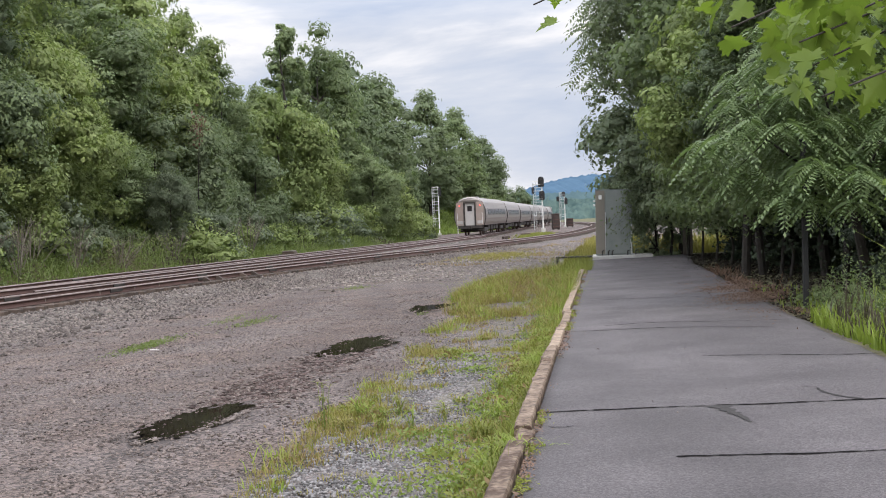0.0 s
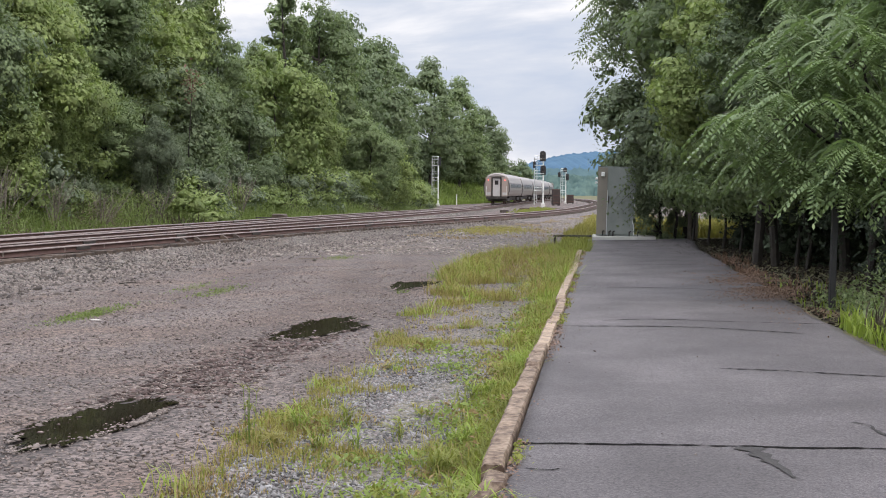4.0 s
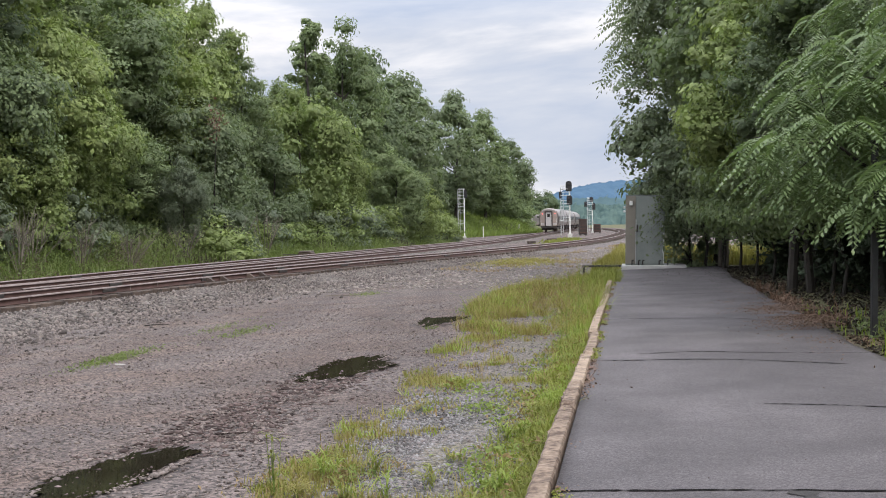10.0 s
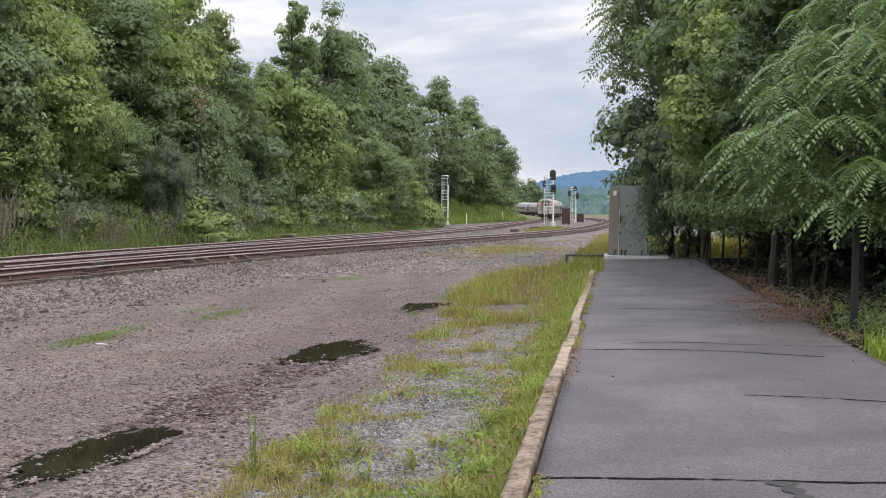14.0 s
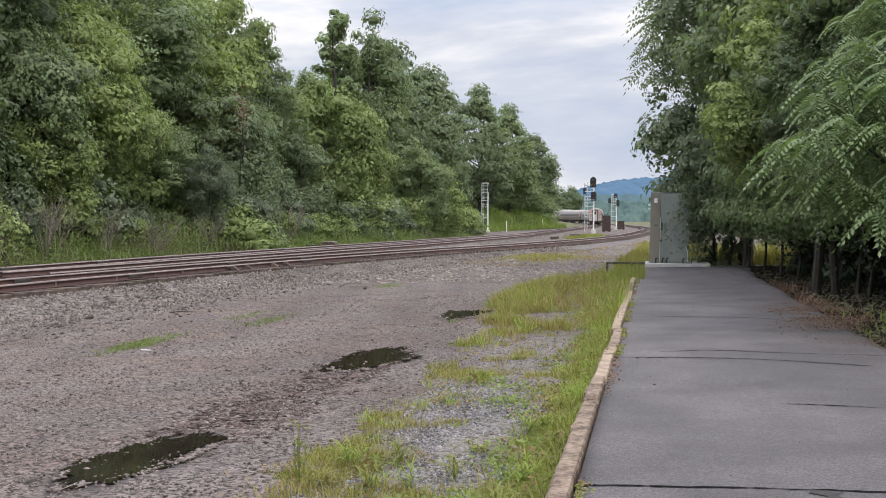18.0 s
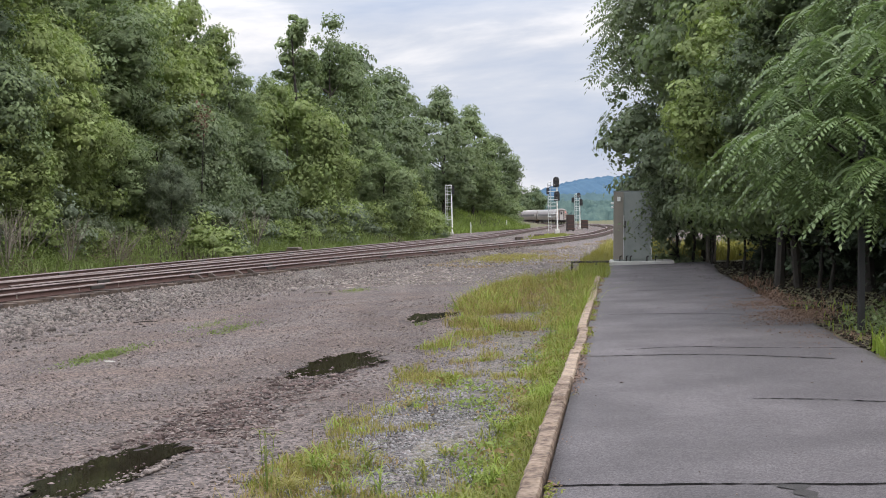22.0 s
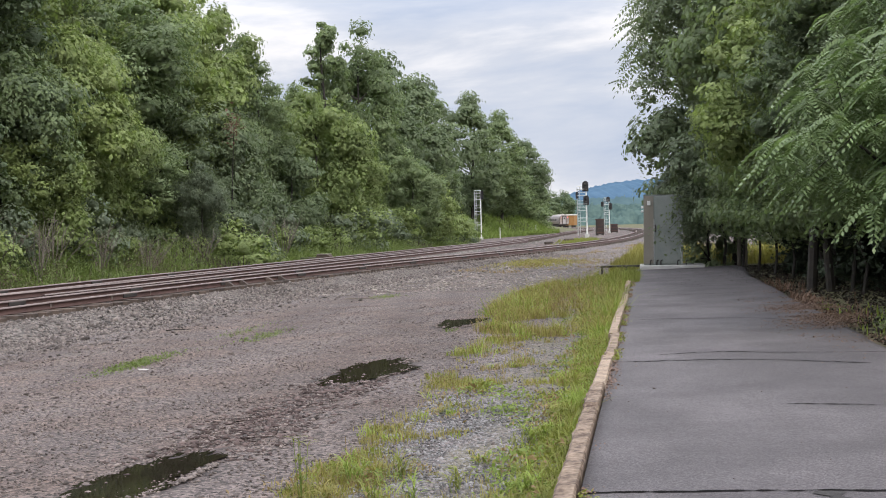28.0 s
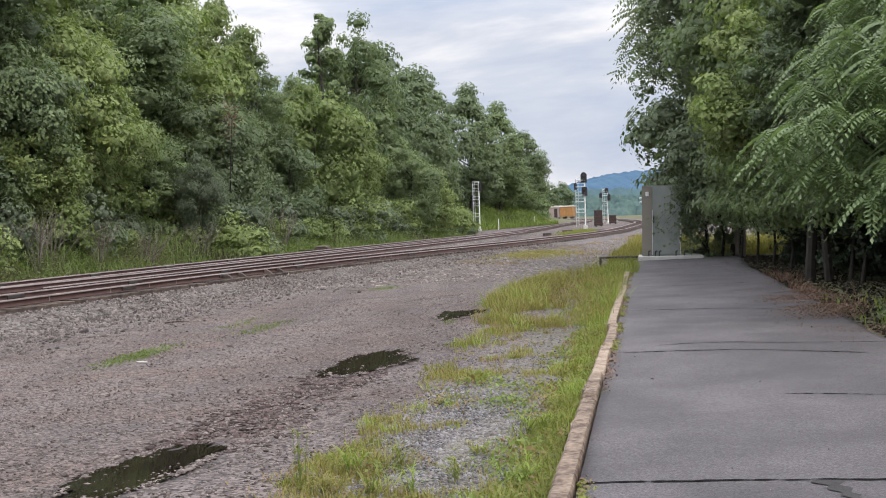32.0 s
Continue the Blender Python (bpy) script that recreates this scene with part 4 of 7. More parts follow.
def crossover():
    """The turnout rails between the two tracks."""
    c = curve([(-12.6, 33), (-11.2, 39), (-9.9, 45), (-8.1, 53), (-5.9, 63), (-3.0, 76), (-0.2, 90), (2.2, 103), (4.2, 116)])
    root = thing("turnout", "rusty crossover rails between two tracks", "railway track", kind="structure")
    z = rail_height(c[:, 1]) + 0.004
    for o in (-0.7535, 0.7535):
        cc = c + sides_of(c) * o
        v, q = sweep(cc, z, RAIL)
        rail = put("rail", from_arrays("rail", v, q, RUST), root, "rusty turnout rail")
        v, q = sweep(cc, z, HEAD, False)
        put("rail_head", from_arrays("rail_head", v, q, RAIL_TOP), rail, "worn running surface")
    m = thing("switch_machine", "small dark switch machine beside the rails", "switch machine", pose(-8.95, 69.9, float(rail_height(70)) - 0.2, 0, 0, -14))
    part("case", box(-0.42, 0.42, -0.3, 0.3, 0, 0.28, 0.05), TIE, m)
    part("lid", box(-0.35, 0.35, -0.33, 0.33, 0.282, 0.35, 0.03), TWIG, m, "pale worn lid")
    part("rod", rod((-0.42, 0, 0.12), (-1.5, 0, 0.12), 0.03), DARK_IRON, m)


# ---------------------------------------------------------------- plants
def leaf_quads(pos, nrm, size, rng, ratio=0.55, fold=0.12):
    """One folded four-point leaf for each place: base, two sides, tip."""
    n = len(pos)
    nrm = nrm / (np.linalg.norm(nrm, axis=1)[:, None] + 1e-9)
    t = np.cross(nrm, rng.normal(0, 1, (n, 3)))
    t /= np.linalg.norm(t, axis=1)[:, None] + 1e-9
    t[:, 2] -= 0.25
    b = np.cross(nrm, t)
    s = (size * rng.lognormal(0, 0.28, n))[:, None]
    v = np.stack([pos - t * s * 0.5, pos + b * s * ratio * 0.5 + nrm * s * fold, pos + t * s * 0.5, pos - b * s * ratio * 0.5 + nrm * s * fold], 1)
    f = np.arange(4 * n).reshape(n, 4)
    return v.reshape(-1, 3), f


def unit_ball(cuts):
    bm = bmesh.new()
    bmesh.ops.create_icosphere(bm, subdivisions=cuts, radius=1.0)
    v, f = np.array([p.co[:] for p in bm.verts]), np.array([[p.index for p in q.verts] for q in bm.faces])
    bm.free()
    return v, f


BALLS = {1: unit_ball(1), 2: unit_ball(2), 3: unit_ball(3)}


def crown_mesh(name, seed, height, radius, low, blobs, leaves, leaf, squash=1.0, spiky=0.0, foot=0.0, core=0.5, fine=1, tall=0.85, tight=1.0):
    """Leaves on the skins of many uneven clumps; clumps fill a crown from 'low' to 'height'."""
    rng = np.random.default_rng(seed)
    cz, hz = (height + low) / 2, (height - low) / 2
    pts, nrms = [], []
    centres = []
    for _ in range(blobs):
        d = rng.normal(0, 1, 3)
        d /= np.linalg.norm(d)
        r = rng.uniform(0.35, 1.0) ** 0.5
        u = d * r
        taper = 1.0 - 0.45 * max(0, u[2]) ** 1.5 - foot * max(0, -u[2])
        c = np.array([u[0] * radius * 0.82 * taper, u[1] * radius * 0.82 * taper, cz + u[2] * hz * 0.88])
        c[:2] += rng.normal(0, radius * spiky, 2)
        br = tight * radius * 2.3 / math.sqrt(blobs) * rng.uniform(0.58, 1.3) * (1 - 0.30 * max(0, u[2]))
        centres.append((c, br))
    tot = sum(b * b for _, b in centres)
    ball, tri = BALLS[fine]
    verts, faces, start, tones, soft = [], [], 0, [], []
    for c, br in centres:
        # the dense inside of the clump: a lumpy dome with a flatter underside
        lump = 1 + 0.22 * np.sin(ball[:, 0] * 5 + c[0] * 3) * np.sin(ball[:, 1] * 5 + c[1] * 3) + 0.15 * np.sin(ball[:, 2] * 7 + c[2])
        r = br * core * lump * (1 + rng.normal(0, 0.15, len(ball)))
        flat = np.where(ball[:, 2] < 0, 0.6, 1.0) * tall * squash
        if core:
            verts.append(c + ball * r[:, None] * np.stack([np.ones(len(ball)), np.ones(len(ball)), flat], 1))
            faces.append(tri + start)
            start += len(ball)
        k = int(leaves * br * br / tot) + 4
        d = rng.normal(0, 1, (k, 3))
        d[:, 2] = np.abs(d[:, 2]) * np.where(rng.uniform(0, 1, k) < 0.80, 1, -1)
        d /= np.linalg.norm(d, axis=1)[:, None]
        shell = np.where(rng.uniform(0, 1, k) < 0.75, rng.uniform(0.86, 1.1, k), rng.uniform(0.55, 1.18, k))
        lump = 1 + 0.22 * np.sin(d[:, 0] * 5 + c[0] * 3) * np.sin(d[:, 1] * 5 + c[1] * 3) + 0.15 * np.sin(d[:, 2] * 7 + c[2])
        p = c + d * (br * shell * lump)[:, None] * np.array([1, 1, tall * squash])
        pts.append(p)
        nrms.append(d + rng.normal(0, 0.2, (k, 3)) + np.array([0, 0, 0.25]))
        away = p - np.array([0, 0, cz - 0.3 * hz])
        away /= np.linalg.norm(away, axis=1)[:, None] + 1e-6
        soft.append(d * np.array([1, 1, 1.2]) + 0.45 * away + np.array([0, 0, 0.15]))
        tones.append(np.full(k, rng.uniform()))
    pos, nrm = np.concatenate(pts), np.concatenate(nrms)
    v, f = leaf_quads(pos, nrm, leaf, rng, 0.68, 0.06)
    f = f[:, ::-1]
    me = from_arrays(name, np.concatenate(verts + [v]), [np.concatenate(faces), f + start] if core else f, LEAF_MID)
    # cores get one darker tone, shade put into the inside of the crown
    tone = np.concatenate([np.full(start, 0.25), np.repeat(np.concatenate(tones), 4)])
    # leaves of one clump share the lie of its skin, so that it shades as one mass
    soft = np.repeat(np.concatenate(soft) + rng.normal(0, 0.12, (len(pos), 3)), 4, axis=0)
    if core:
        hub = np.concatenate([ball] * len(centres))
        soft = np.concatenate([hub, soft])
    soft /= np.linalg.norm(soft, axis=1)[:, None] + 1e-6
    me.polygons.foreach_set("use_smooth", np.ones(len(me.polygons), bool))
    me.normals_split_custom_set_from_vertices(soft.tolist())
    me.attributes.new("clump", "FLOAT", "POINT").data.foreach_set("value", tone.astype(np.float32))
    return me, centres


def trunk_mesh(name, seed, height, radius, centres, limbs=9, bark=BARK):
    rng = np.random.default_rng(seed)
    bm = bmesh.new()
    top = height * 0.8
    lean = rng.normal(0, 0.03, 2)
    last = Vector((0, 0, -0.3))
    n = 6
    for i in range(n):
        z = top * (i + 1) / n
        nxt = Vector((lean[0] * z + rng.normal(0, 0.08), lean[1] * z + rng.normal(0, 0.08), z))
        rod(last, nxt, radius * (1 - 0.85 * i / n), radius * (1 - 0.85 * (i + 1) / n), 8, bm)
        last = nxt
    picks = rng.permutation(len(centres))[:limbs]
    for k in picks:
        c, br = centres[k]
        z0 = max(0.4, min(top * 0.92, c[2] - 0.35 * math.hypot(c[0], c[1]) - 0.3))
        a = Vector((lean[0] * z0, lean[1] * z0, z0))
        rod(a, a.lerp(Vector(c), 0.55) + Vector((0, 0, 0.15)), radius * 0.42, radius * 0.22, 6, bm)
        rod(a.lerp(Vector(c), 0.55) + Vector((0, 0, 0.15)), Vector(c), radius * 0.22, radius * 0.07, 5, bm)
    me = bpy.data.meshes.new(name)
    bm.to_mesh(me)
    bm.free()
    me.materials.append(bark)
    return me


KINDS = {}


def kind_of_tree(key, *a, **k):
    seed, height, radius, low, blobs, leaves, leaf = a
    crown, centres = crown_mesh("crown", seed, height, radius, low, blobs, leaves, leaf, **k)
    KINDS[key] = (crown, trunk_mesh("trunk", seed + 50, height, 0.012 * height + 0.06, centres), height)


def plant(key, x, y, height, leaf_mat, label, category="tree", group="", turn=0.0, wide=1.0, name="tree"):
    crown, trunk, h = KINDS[key]
    z = float(ground_z(x, y)[0])
    s = 1.06 * (height - z) / h if height > 0 else -height / h
    t = thing(name, label, category, pose(x, y, z, 0, 0, turn), group)
    t.scale = (s * wide, s * wide, s)
    put("trunk", trunk, t)
    c = put("crown", crown, t)
    c.material_slots[0].link = "OBJECT"
    c.material_slots[0].material = leaf_mat
    return t


def build_kinds():
    kind_of_tree("tall", 101, 17, 5.4, 0.6, 78, 32000, 0.205)
    kind_of_tree("near_tall", 121, 17, 5.2, 0.6, 95, 44000, 0.165)
    kind_of_tree("near_mid", 122, 9, 3.8, 0.3, 60, 30000, 0.135)
    kind_of_tree("tall_b", 102, 17, 4.6, 0.8, 70, 30000, 0.205, spiky=0.06)
    kind_of_tree("tall_far", 111, 17, 5.2, -1.0, 66, 17000, 0.28)
    kind_of_tree("mid_far", 112, 9, 4.0, 0.4, 46, 10000, 0.24)
    kind_of_tree("backing", 113, 9, 4.4, -0.5, 40, 1500, 0.34)
    kind_of_tree("snag", 103, 19, 2.7, -1.0, 80, 20000, 0.22, spiky=0.03)
    kind_of_tree("mid", 104, 9, 4.0, 0.3, 54, 20000, 0.17)
    kind_of_tree("mid_b", 105, 9, 3.5, 0.3, 48, 18000, 0.17, spiky=0.06)
    kind_of_tree("bush", 106, 3.4, 2.3, -1.6, 34, 4200, 0.15, spiky=0.08)
    kind_of_tree("bush_b", 107, 3.2, 2.0, -1.6, 28, 3800, 0.15, spiky=0.12)


L, M_, D_, G_ = LEAF_LIGHT, LEAF_MID, LEAF_DARK, LEAF_GREY
# x, y, height of the top, kind, leaves, width
BACK_A = [(-19.5, 74.6, 18.2, "tall", L, 1.0), (-21.8, 67.7, 19.0, "tall_b", M_, 1.1), (-22.3, 56.3, 18.5, "tall", L, 1.0), (-18.2, 82.3, 19.0, "tall_b", L, 0.85), (-16.6, 84.6, 15.4, "tall", D_, 0.72),
          (-14.7, 82.4, 13.0, "tall_b", M_, 0.85), (-14.5, 92.0, 12.6, "tall", M_, 0.9), (-13.8, 95.7, 12.7, "tall_b", M_, 0.8), (-12.4, 101.9, 20.5, "snag", M_, 0.9), (-10.3, 106.2, 19.5, "tall_b", M_, 0.8)]
BACK_B = [(-8.9, 117.9, 19.2, "tall", D_, 0.95), (-6.1, 128.5, 18.2, "tall_b", D_, 1.0), (-6.4, 143, 18.8, "tall", D_, 0.85), (-0.8, 182, 22.0, "tall_b", D_, 0.95), (4.0, 198, 20.5, "tall", M_, 0.95),
          (9.0, 219.5, 17.0, "tall_b", D_, 1.0), (10.6, 241.8, 14.8, "tall", D_, 0.85), (11.6, 237.3, 9.4, "mid", M_, 0.8), (31.6, 432, 11.2, "mid", D_, 0.8), (26.5, 426, 10.6, "mid", D_, 1.0), (8, 258, 16, "tall_b", D_, 1.0),
          (-26, 62, 22, "tall", D_, 1.1), (-26, 78, 22, "tall_b", D_, 1.1), (-24, 90, 20, "tall", M_, 1.0), (-22, 49, 17, "tall_b", D_, 1.1)]
FRONT_A = [(-19.0, 47.5, 9.6, "mid", M_, 0.9), (-18.7, 53.4, 10.9, "mid", L, 0.9), (-18.3, 48.2, 6.6, "mid_b", L, 1.0), (-17.3, 56.0, 8.0, "mid", L, 0.9), (-16.4, 59.9, 6.3, "mid_b", M_, 1.1), (-16.0, 66.8, 9.0, "mid", D_, 1.0),
           (-14.2, 70.2, 8.6, "mid_b", D_, 0.9), (-11.2, 84.4, 10.8, "mid", L, 0.9), (-11.9, 76.2, 6.7, "mid_b", D_, 1.0), (-9.4, 89.7, 7.8, "mid", L, 0.85), (-7.7, 100.4, 9.2, "mid_b", M_, 1.0)]
FRONT_A = [(x * 1.07, y * 1.07, h * 1.06, k, m, w) for x, y, h, k, m, w in FRONT_A]
FRONT_B = [(-5.6, 105.0, 7.2, "mid", M_, 0.9), (-3.8, 110.1, 5.4, "mid_b", L, 0.9), (-5.2, 129.0, 9.4, "mid", M_, 0.9), (-6.6, 150, 9.4, "mid_b", M_, 1.0), (-2.6, 181, 9.0, "mid", D_, 1.1),
           (5.0, 202, 7.6, "mid", M_, 1.0), (8.8, 214, 7.0, "mid_b", M_, 1.0), (10.4, 228, 6.5, "mid", D_, 0.9), (-19.6, 42.5, 6.0, "mid", M_, 0.9), (0.0, 190, 9.0, "mid_b", D_, 1.2), (3.2, 199, 8.5, "mid", M_, 1.2), (6.4, 209, 8.0, "mid_b", D_, 1.1), (9.4, 224, 7.5, "mid", M_, 1.0), (10.8, 238, 7.0, "mid_b", D_, 0.9), (-20.5, 36, 5.5, "mid_b", L, 1.0), (-14.6, 63.5, 5.0, "mid", G_, 0.7)]


def left_woods():
    rng = np.random.default_rng(40)
    names = {LEAF_LIGHT.name: "bright yellow-green", LEAF_MID.name: "mid-green", LEAF_DARK.name: "dark green", LEAF_GREY.name: "grey-green"}
    for rows, text in ((BACK_A + BACK_B, "tall broadleaf tree in the trackside woods"), (FRONT_A + FRONT_B, "leafy tree at the edge of the woods")):
        for x, y, top, key, lm, wide in rows:
            key = key if y < 108 or key == "snag" else ("tall_far" if key.startswith("tall") else "mid_far")
            if y < 70 and x < -10:
                key = "near_tall" if key.startswith("tall") else "near_mid"
            plant(key, x, y, top, lm, f"{names[lm.name]} {text}", "tree", "woods beside the tracks", rng.uniform(0, 360), wide)
    nn = sides_of(MAIN)
    for i, s in enumerate(np.concatenate([np.linspace(30, 128, 44), np.linspace(132, 185, 10)])):
        j = int(s)
        o = rng.uniform(6.0, 8.2) if y < 150 else 9
        x, y = MAIN[j] - nn[j] * (o if s < 140 else o + 3.5)
        lm = [G_, L, G_, M_, L][i % 5]
        plant(("bush", "bush_b")[i % 2], x, y, -rng.uniform(1.7, 3.9), lm, f"{names[lm.name]} shrub below the trees", "shrub", "shrubs along the bank", rng.uniform(0, 360), rng.uniform(0.9, 1.2), "shrub")
    for x, y, h in [(9.6, 222, 3.6), (11.0, 231, 3.8), (11.6, 239, 4.2), (12.6, 246, 4.0), (10.2, 236, 5.0)]:
        plant("bush", x, y, -h, LEAF_MID, "mid-green shrub below the trees", "shrub", "shrubs along the bank", x * 50, 1.2, "shrub")
    # a clump of red-brown leaves on an added slim trunk, and bare grey shrubs at the foot
    t = thing("tree", "clump of red-brown withered leaves on an added slim trunk", "tree", pose(-14.5, 70.4, float(ground_z(-14.5, 70.4)[0])), "woods beside the tracks")
    bm = rod((0, 0, -0.2), (0.2, -0.2, 4.2), 0.05, 0.035, 8)
    rod((0.2, -0.2, 4.2), (0.5, -0.6, 7.8), 0.035, 0.012, 8, bm)
    part("trunk", bm, BARK, t)
    put("crown", from_arrays("crown", *leaf_quads(np.array([0.4, -0.6, 7.7]) + rng.normal(0, 1, (150, 3)) * np.array([0.28, 0.28, 0.45]), rng.normal(0, 1, (150, 3)), 0.15, rng), LEAF_DEAD), t, "red-brown withered leaves")
    for s, o, h in [(46, 6.0, 2.8), (49, 5.6, 3.2), (50, 6.2, 2.6), (52, 5.4, 2.6), (53, 6.6, 3.0), (55, 5.9, 2.2), (57, 5.4, 3.0), (59, 6.1, 2.5), (62, 5.6, 2.4), (66, 5.4, 2.0), (72, 5.4, 2.2), (79, 5.6, 2.6), (83, 5.3, 3.0)]:
        x, y = MAIN[s] - nn[s] * o
        t = thing("bare_shrub", "bare grey-brown shrub with thin dry twigs", "shrub", pose(x, y, float(ground_z(x, y)[0])), "bare shrubs along the bank")
        for _ in range(15):
            bm = bmesh.new()
            d = Vector((rng.normal(0, 0.32), rng.normal(0, 0.32), 1.0)) * h * rng.uniform(0.6, 1.0)
            rod((0, 0, -0.1), d * 0.5, 0.028, 0.018, 5, bm)
            rod(d * 0.5, d + Vector((rng.normal(0, 0.2), rng.normal(0, 0.2), 0)), 0.018, 0.006, 5, bm)
            for _ in range(3):
                e = Vector((rng.normal(0, 0.5), rng.normal(0, 0.5), rng.uniform(0.2, 0.7)))
                rod(d * rng.uniform(0.45, 0.9), d * 0.85 + e * 0.5, 0.011, 0.004, 4, bm)
            part("stem", bm, TWIG, t)
    # trees deeper in the woods, that close the view between the front ones
    for i, s in enumerate(np.linspace(18, 124, 17)):
        j = int(s)
        x, y = MAIN[j] - nn[j] * (14.5 + 2.5 * (i % 2))
        plant("backing", x, y, -rng.uniform(9, 12), LEAF_DARK, "dark green tree deep in the woods", "tree", "woods beside the tracks", rng.uniform(0, 360), 1.15)


def blades(name, label, x, y, z, height, material, seed, width=0.012, bend=0.5):
    """Bent grass blades in one mesh."""
    rng = np.random.default_rng(seed)
    n = len(x)
    a = rng.uniform(0, 6.283, n)
    h = height * rng.lognormal(0, 0.3, n)
    w = width * rng.uniform(0.7, 1.4, n)
    lean = h * bend * rng.uniform(0.1, 1.2, n)
    dx, dy = np.cos(a), np.sin(a)
    b = np.stack([x, y, z], 1)
    side = np.stack([-dy, dx, np.zeros(n)], 1) * w[:, None]
    out = np.stack([dx, dy, np.zeros(n)], 1)
    m = b + out * (lean * 0.35)[:, None] + np.array([0, 0, 1]) * (h * 0.62)[:, None]
    t = b + out * lean[:, None] + np.array([0, 0, 1]) * (h * rng.uniform(0.75, 1.0, n))[:, None]
    v = np.stack([b - side, b + side, m + side * 0.7, m - side * 0.7, t], 1).reshape(-1, 3)
    k = 5 * np.arange(n)[:, None]
    return tagged(new(name, from_arrays(name, v, [k + np.array([0, 1, 2, 3]), k + np.array([3, 2, 4])], material)), label, "grass", kind="stuff")


def patchy(x, y, scale, seed):
    return np.array([noise.noise((a * scale + seed, b * scale, seed * 1.7)) for a, b in zip(x, y)])


def strip_grass():
    rng = np.random.default_rng(70)
    # tufts, each of a few blades
    m = 17000
    y = 4.2 + 34 * rng.uniform(0, 1, m) ** 1.25
    left = np.interp(y, [4, 6.4, 8, 10, 14.2, 21, 28, 33, 36.3, 38.3], [1.5, 2.1, 2.2, 2.2, 2.2, 2.45, 3.15, 3.1, 2.6, 1.3])
    u = rng.uniform(0, 1, m)
    x = kerb_x(y) - 0.16 - left * u
    p = 1.2 * patchy(x, y, 0.8, 3.0) + 0.7 * patchy(x, y, 2.6, 8.0)
    near_kerb = np.exp(-(u * left / 0.42) ** 2)
    edge = np.exp(-((u - 0.82) / 0.13) ** 2) * smooth(4.5, 6, y) * (1 - 0.6 * smooth(10, 13, y))
    dense = np.clip(-0.16 + 0.8 * p * smooth(6.6, 8.2, y) - 0.3 * (1 - smooth(6.6, 8.2, y)) + 1.05 * near_kerb + 0.75 * edge + 0.38 * smooth(20, 27, y), 0.012, 1) * np.clip((1 - u) * 7, 0, 1)
    keep = rng.uniform(0, 1, m) < dense
    x, y, u, left = x[keep], y[keep], u[keep], left[keep]
    tuft = rng.lognormal(0, 0.35, len(x))
    lush = rng.uniform(0, 1, len(x)) < 0.12 + 0.8 * np.exp(-(u * left / 0.5) ** 2) * (1 - 0.75 * smooth(13, 22, y))
    k = rng.integers(12, 30, len(x))
    i = np.repeat(np.arange(len(x)), k)
    bx, by = x[i] + rng.normal(0, 0.05, len(i)) * tuft[i], y[i] + rng.normal(0, 0.05, len(i)) * tuft[i]
    bx = np.minimum(bx, kerb_x(by) - 0.15)
    z = ground_z(bx, by)
    tall = (0.05 + 0.10 * smooth(14, 26, by) + 0.03 * np.exp(-((kerb_x(by) - bx) / 0.38) ** 2)) * tuft[i]
    g = lush[i]
    lime = g & (patchy(bx, by, 1.3, 21.0) > 0.02)
    blades("lime_grass", "bright lime green grass in tufts along the kerb", bx[lime], by[lime], z[lime], tall[lime] * 1.2, GRASS_LIME, 70, 0.0055, 1.5)
    deep = g & ~lime
    blades("green_grass", "fresh green grass and weeds along the kerb", bx[deep], by[deep], z[deep], tall[deep] * 1.1, GRASS_GREEN, 71, 0.0048, 1.5)
    straw = ~g & (rng.uniform(0, 1, len(bx)) < 0.22 + 0.5 * (patchy(bx, by, 1.1, 12.0) > 0.22))
    blades("straw_grass", "short dead straw-coloured grass in the strip", bx[straw], by[straw], z[straw], tall[straw] * 0.8, GRASS_STRAW, 68, 0.0033, 1.3)
    g = g | straw
    blades("dry_grass", "yellow-green dry grass strip beside the kerb", bx[~g], by[~g], z[~g], tall[~g], GRASS_YELLOW, 72, 0.0033, 0.9)
    # broad-leaved weeds in low clumps, thickest along the kerb
    cy = 5.2 + 24 * rng.uniform(0, 1, 150) ** 1.3
    cx = kerb_x(cy) - 0.2 - np.abs(rng.normal(0, 0.32, 150)) - 1.2 * (rng.uniform(0, 1, 150) < 0.12)
    for mat, nm, lb, pick in ((LEAF_WEED, "broad_weeds", "low bright green broad-leaved weeds by the kerb", 0), (GRASS_GREEN, "olive_weeds", "low olive green weeds by the kerb", 1), (GRASS_STRAW, "dry_weed_clumps", "brown dried weeds in the strip", 2)):
        pos = []
        for k in range(pick, 150, 3):
            r, n = rng.uniform(0.07, 0.2), int(rng.uniform(50, 190) * (0.4 if pick == 2 else 1))
            a, b = cx[k] + rng.normal(0, r, n), cy[k] + rng.normal(0, r * 1.4, n)
            a = np.minimum(a, kerb_x(b) - 0.15)
            top = rng.uniform(0.06, 0.2)
            pos.append(np.stack([a, b, ground_z(a, b) + 0.015 + top * rng.uniform(0, 1, n) * np.exp(-((a - cx[k]) ** 2 + (b - cy[k]) ** 2) / (2 * r * r))], 1))
        pos = np.concatenate(pos)
        v, f = leaf_quads(pos, np.array([0, 0, 0.8]) + rng.normal(0, 0.5, pos.shape), 0.042, rng, 0.42)
        tagged(new(nm, from_arrays(nm, v, f, mat)), lb, "weeds", kind="stuff")
    # low growth and crumbs in the joint of kerb and path
    y = rng.uniform(4, 34, 9000)
    x = kerb_x(y) - 0.03 + np.abs(rng.normal(0, 0.045, 9000))
    pp = patchy(x * 0.4, y, 1.1, 9.0)
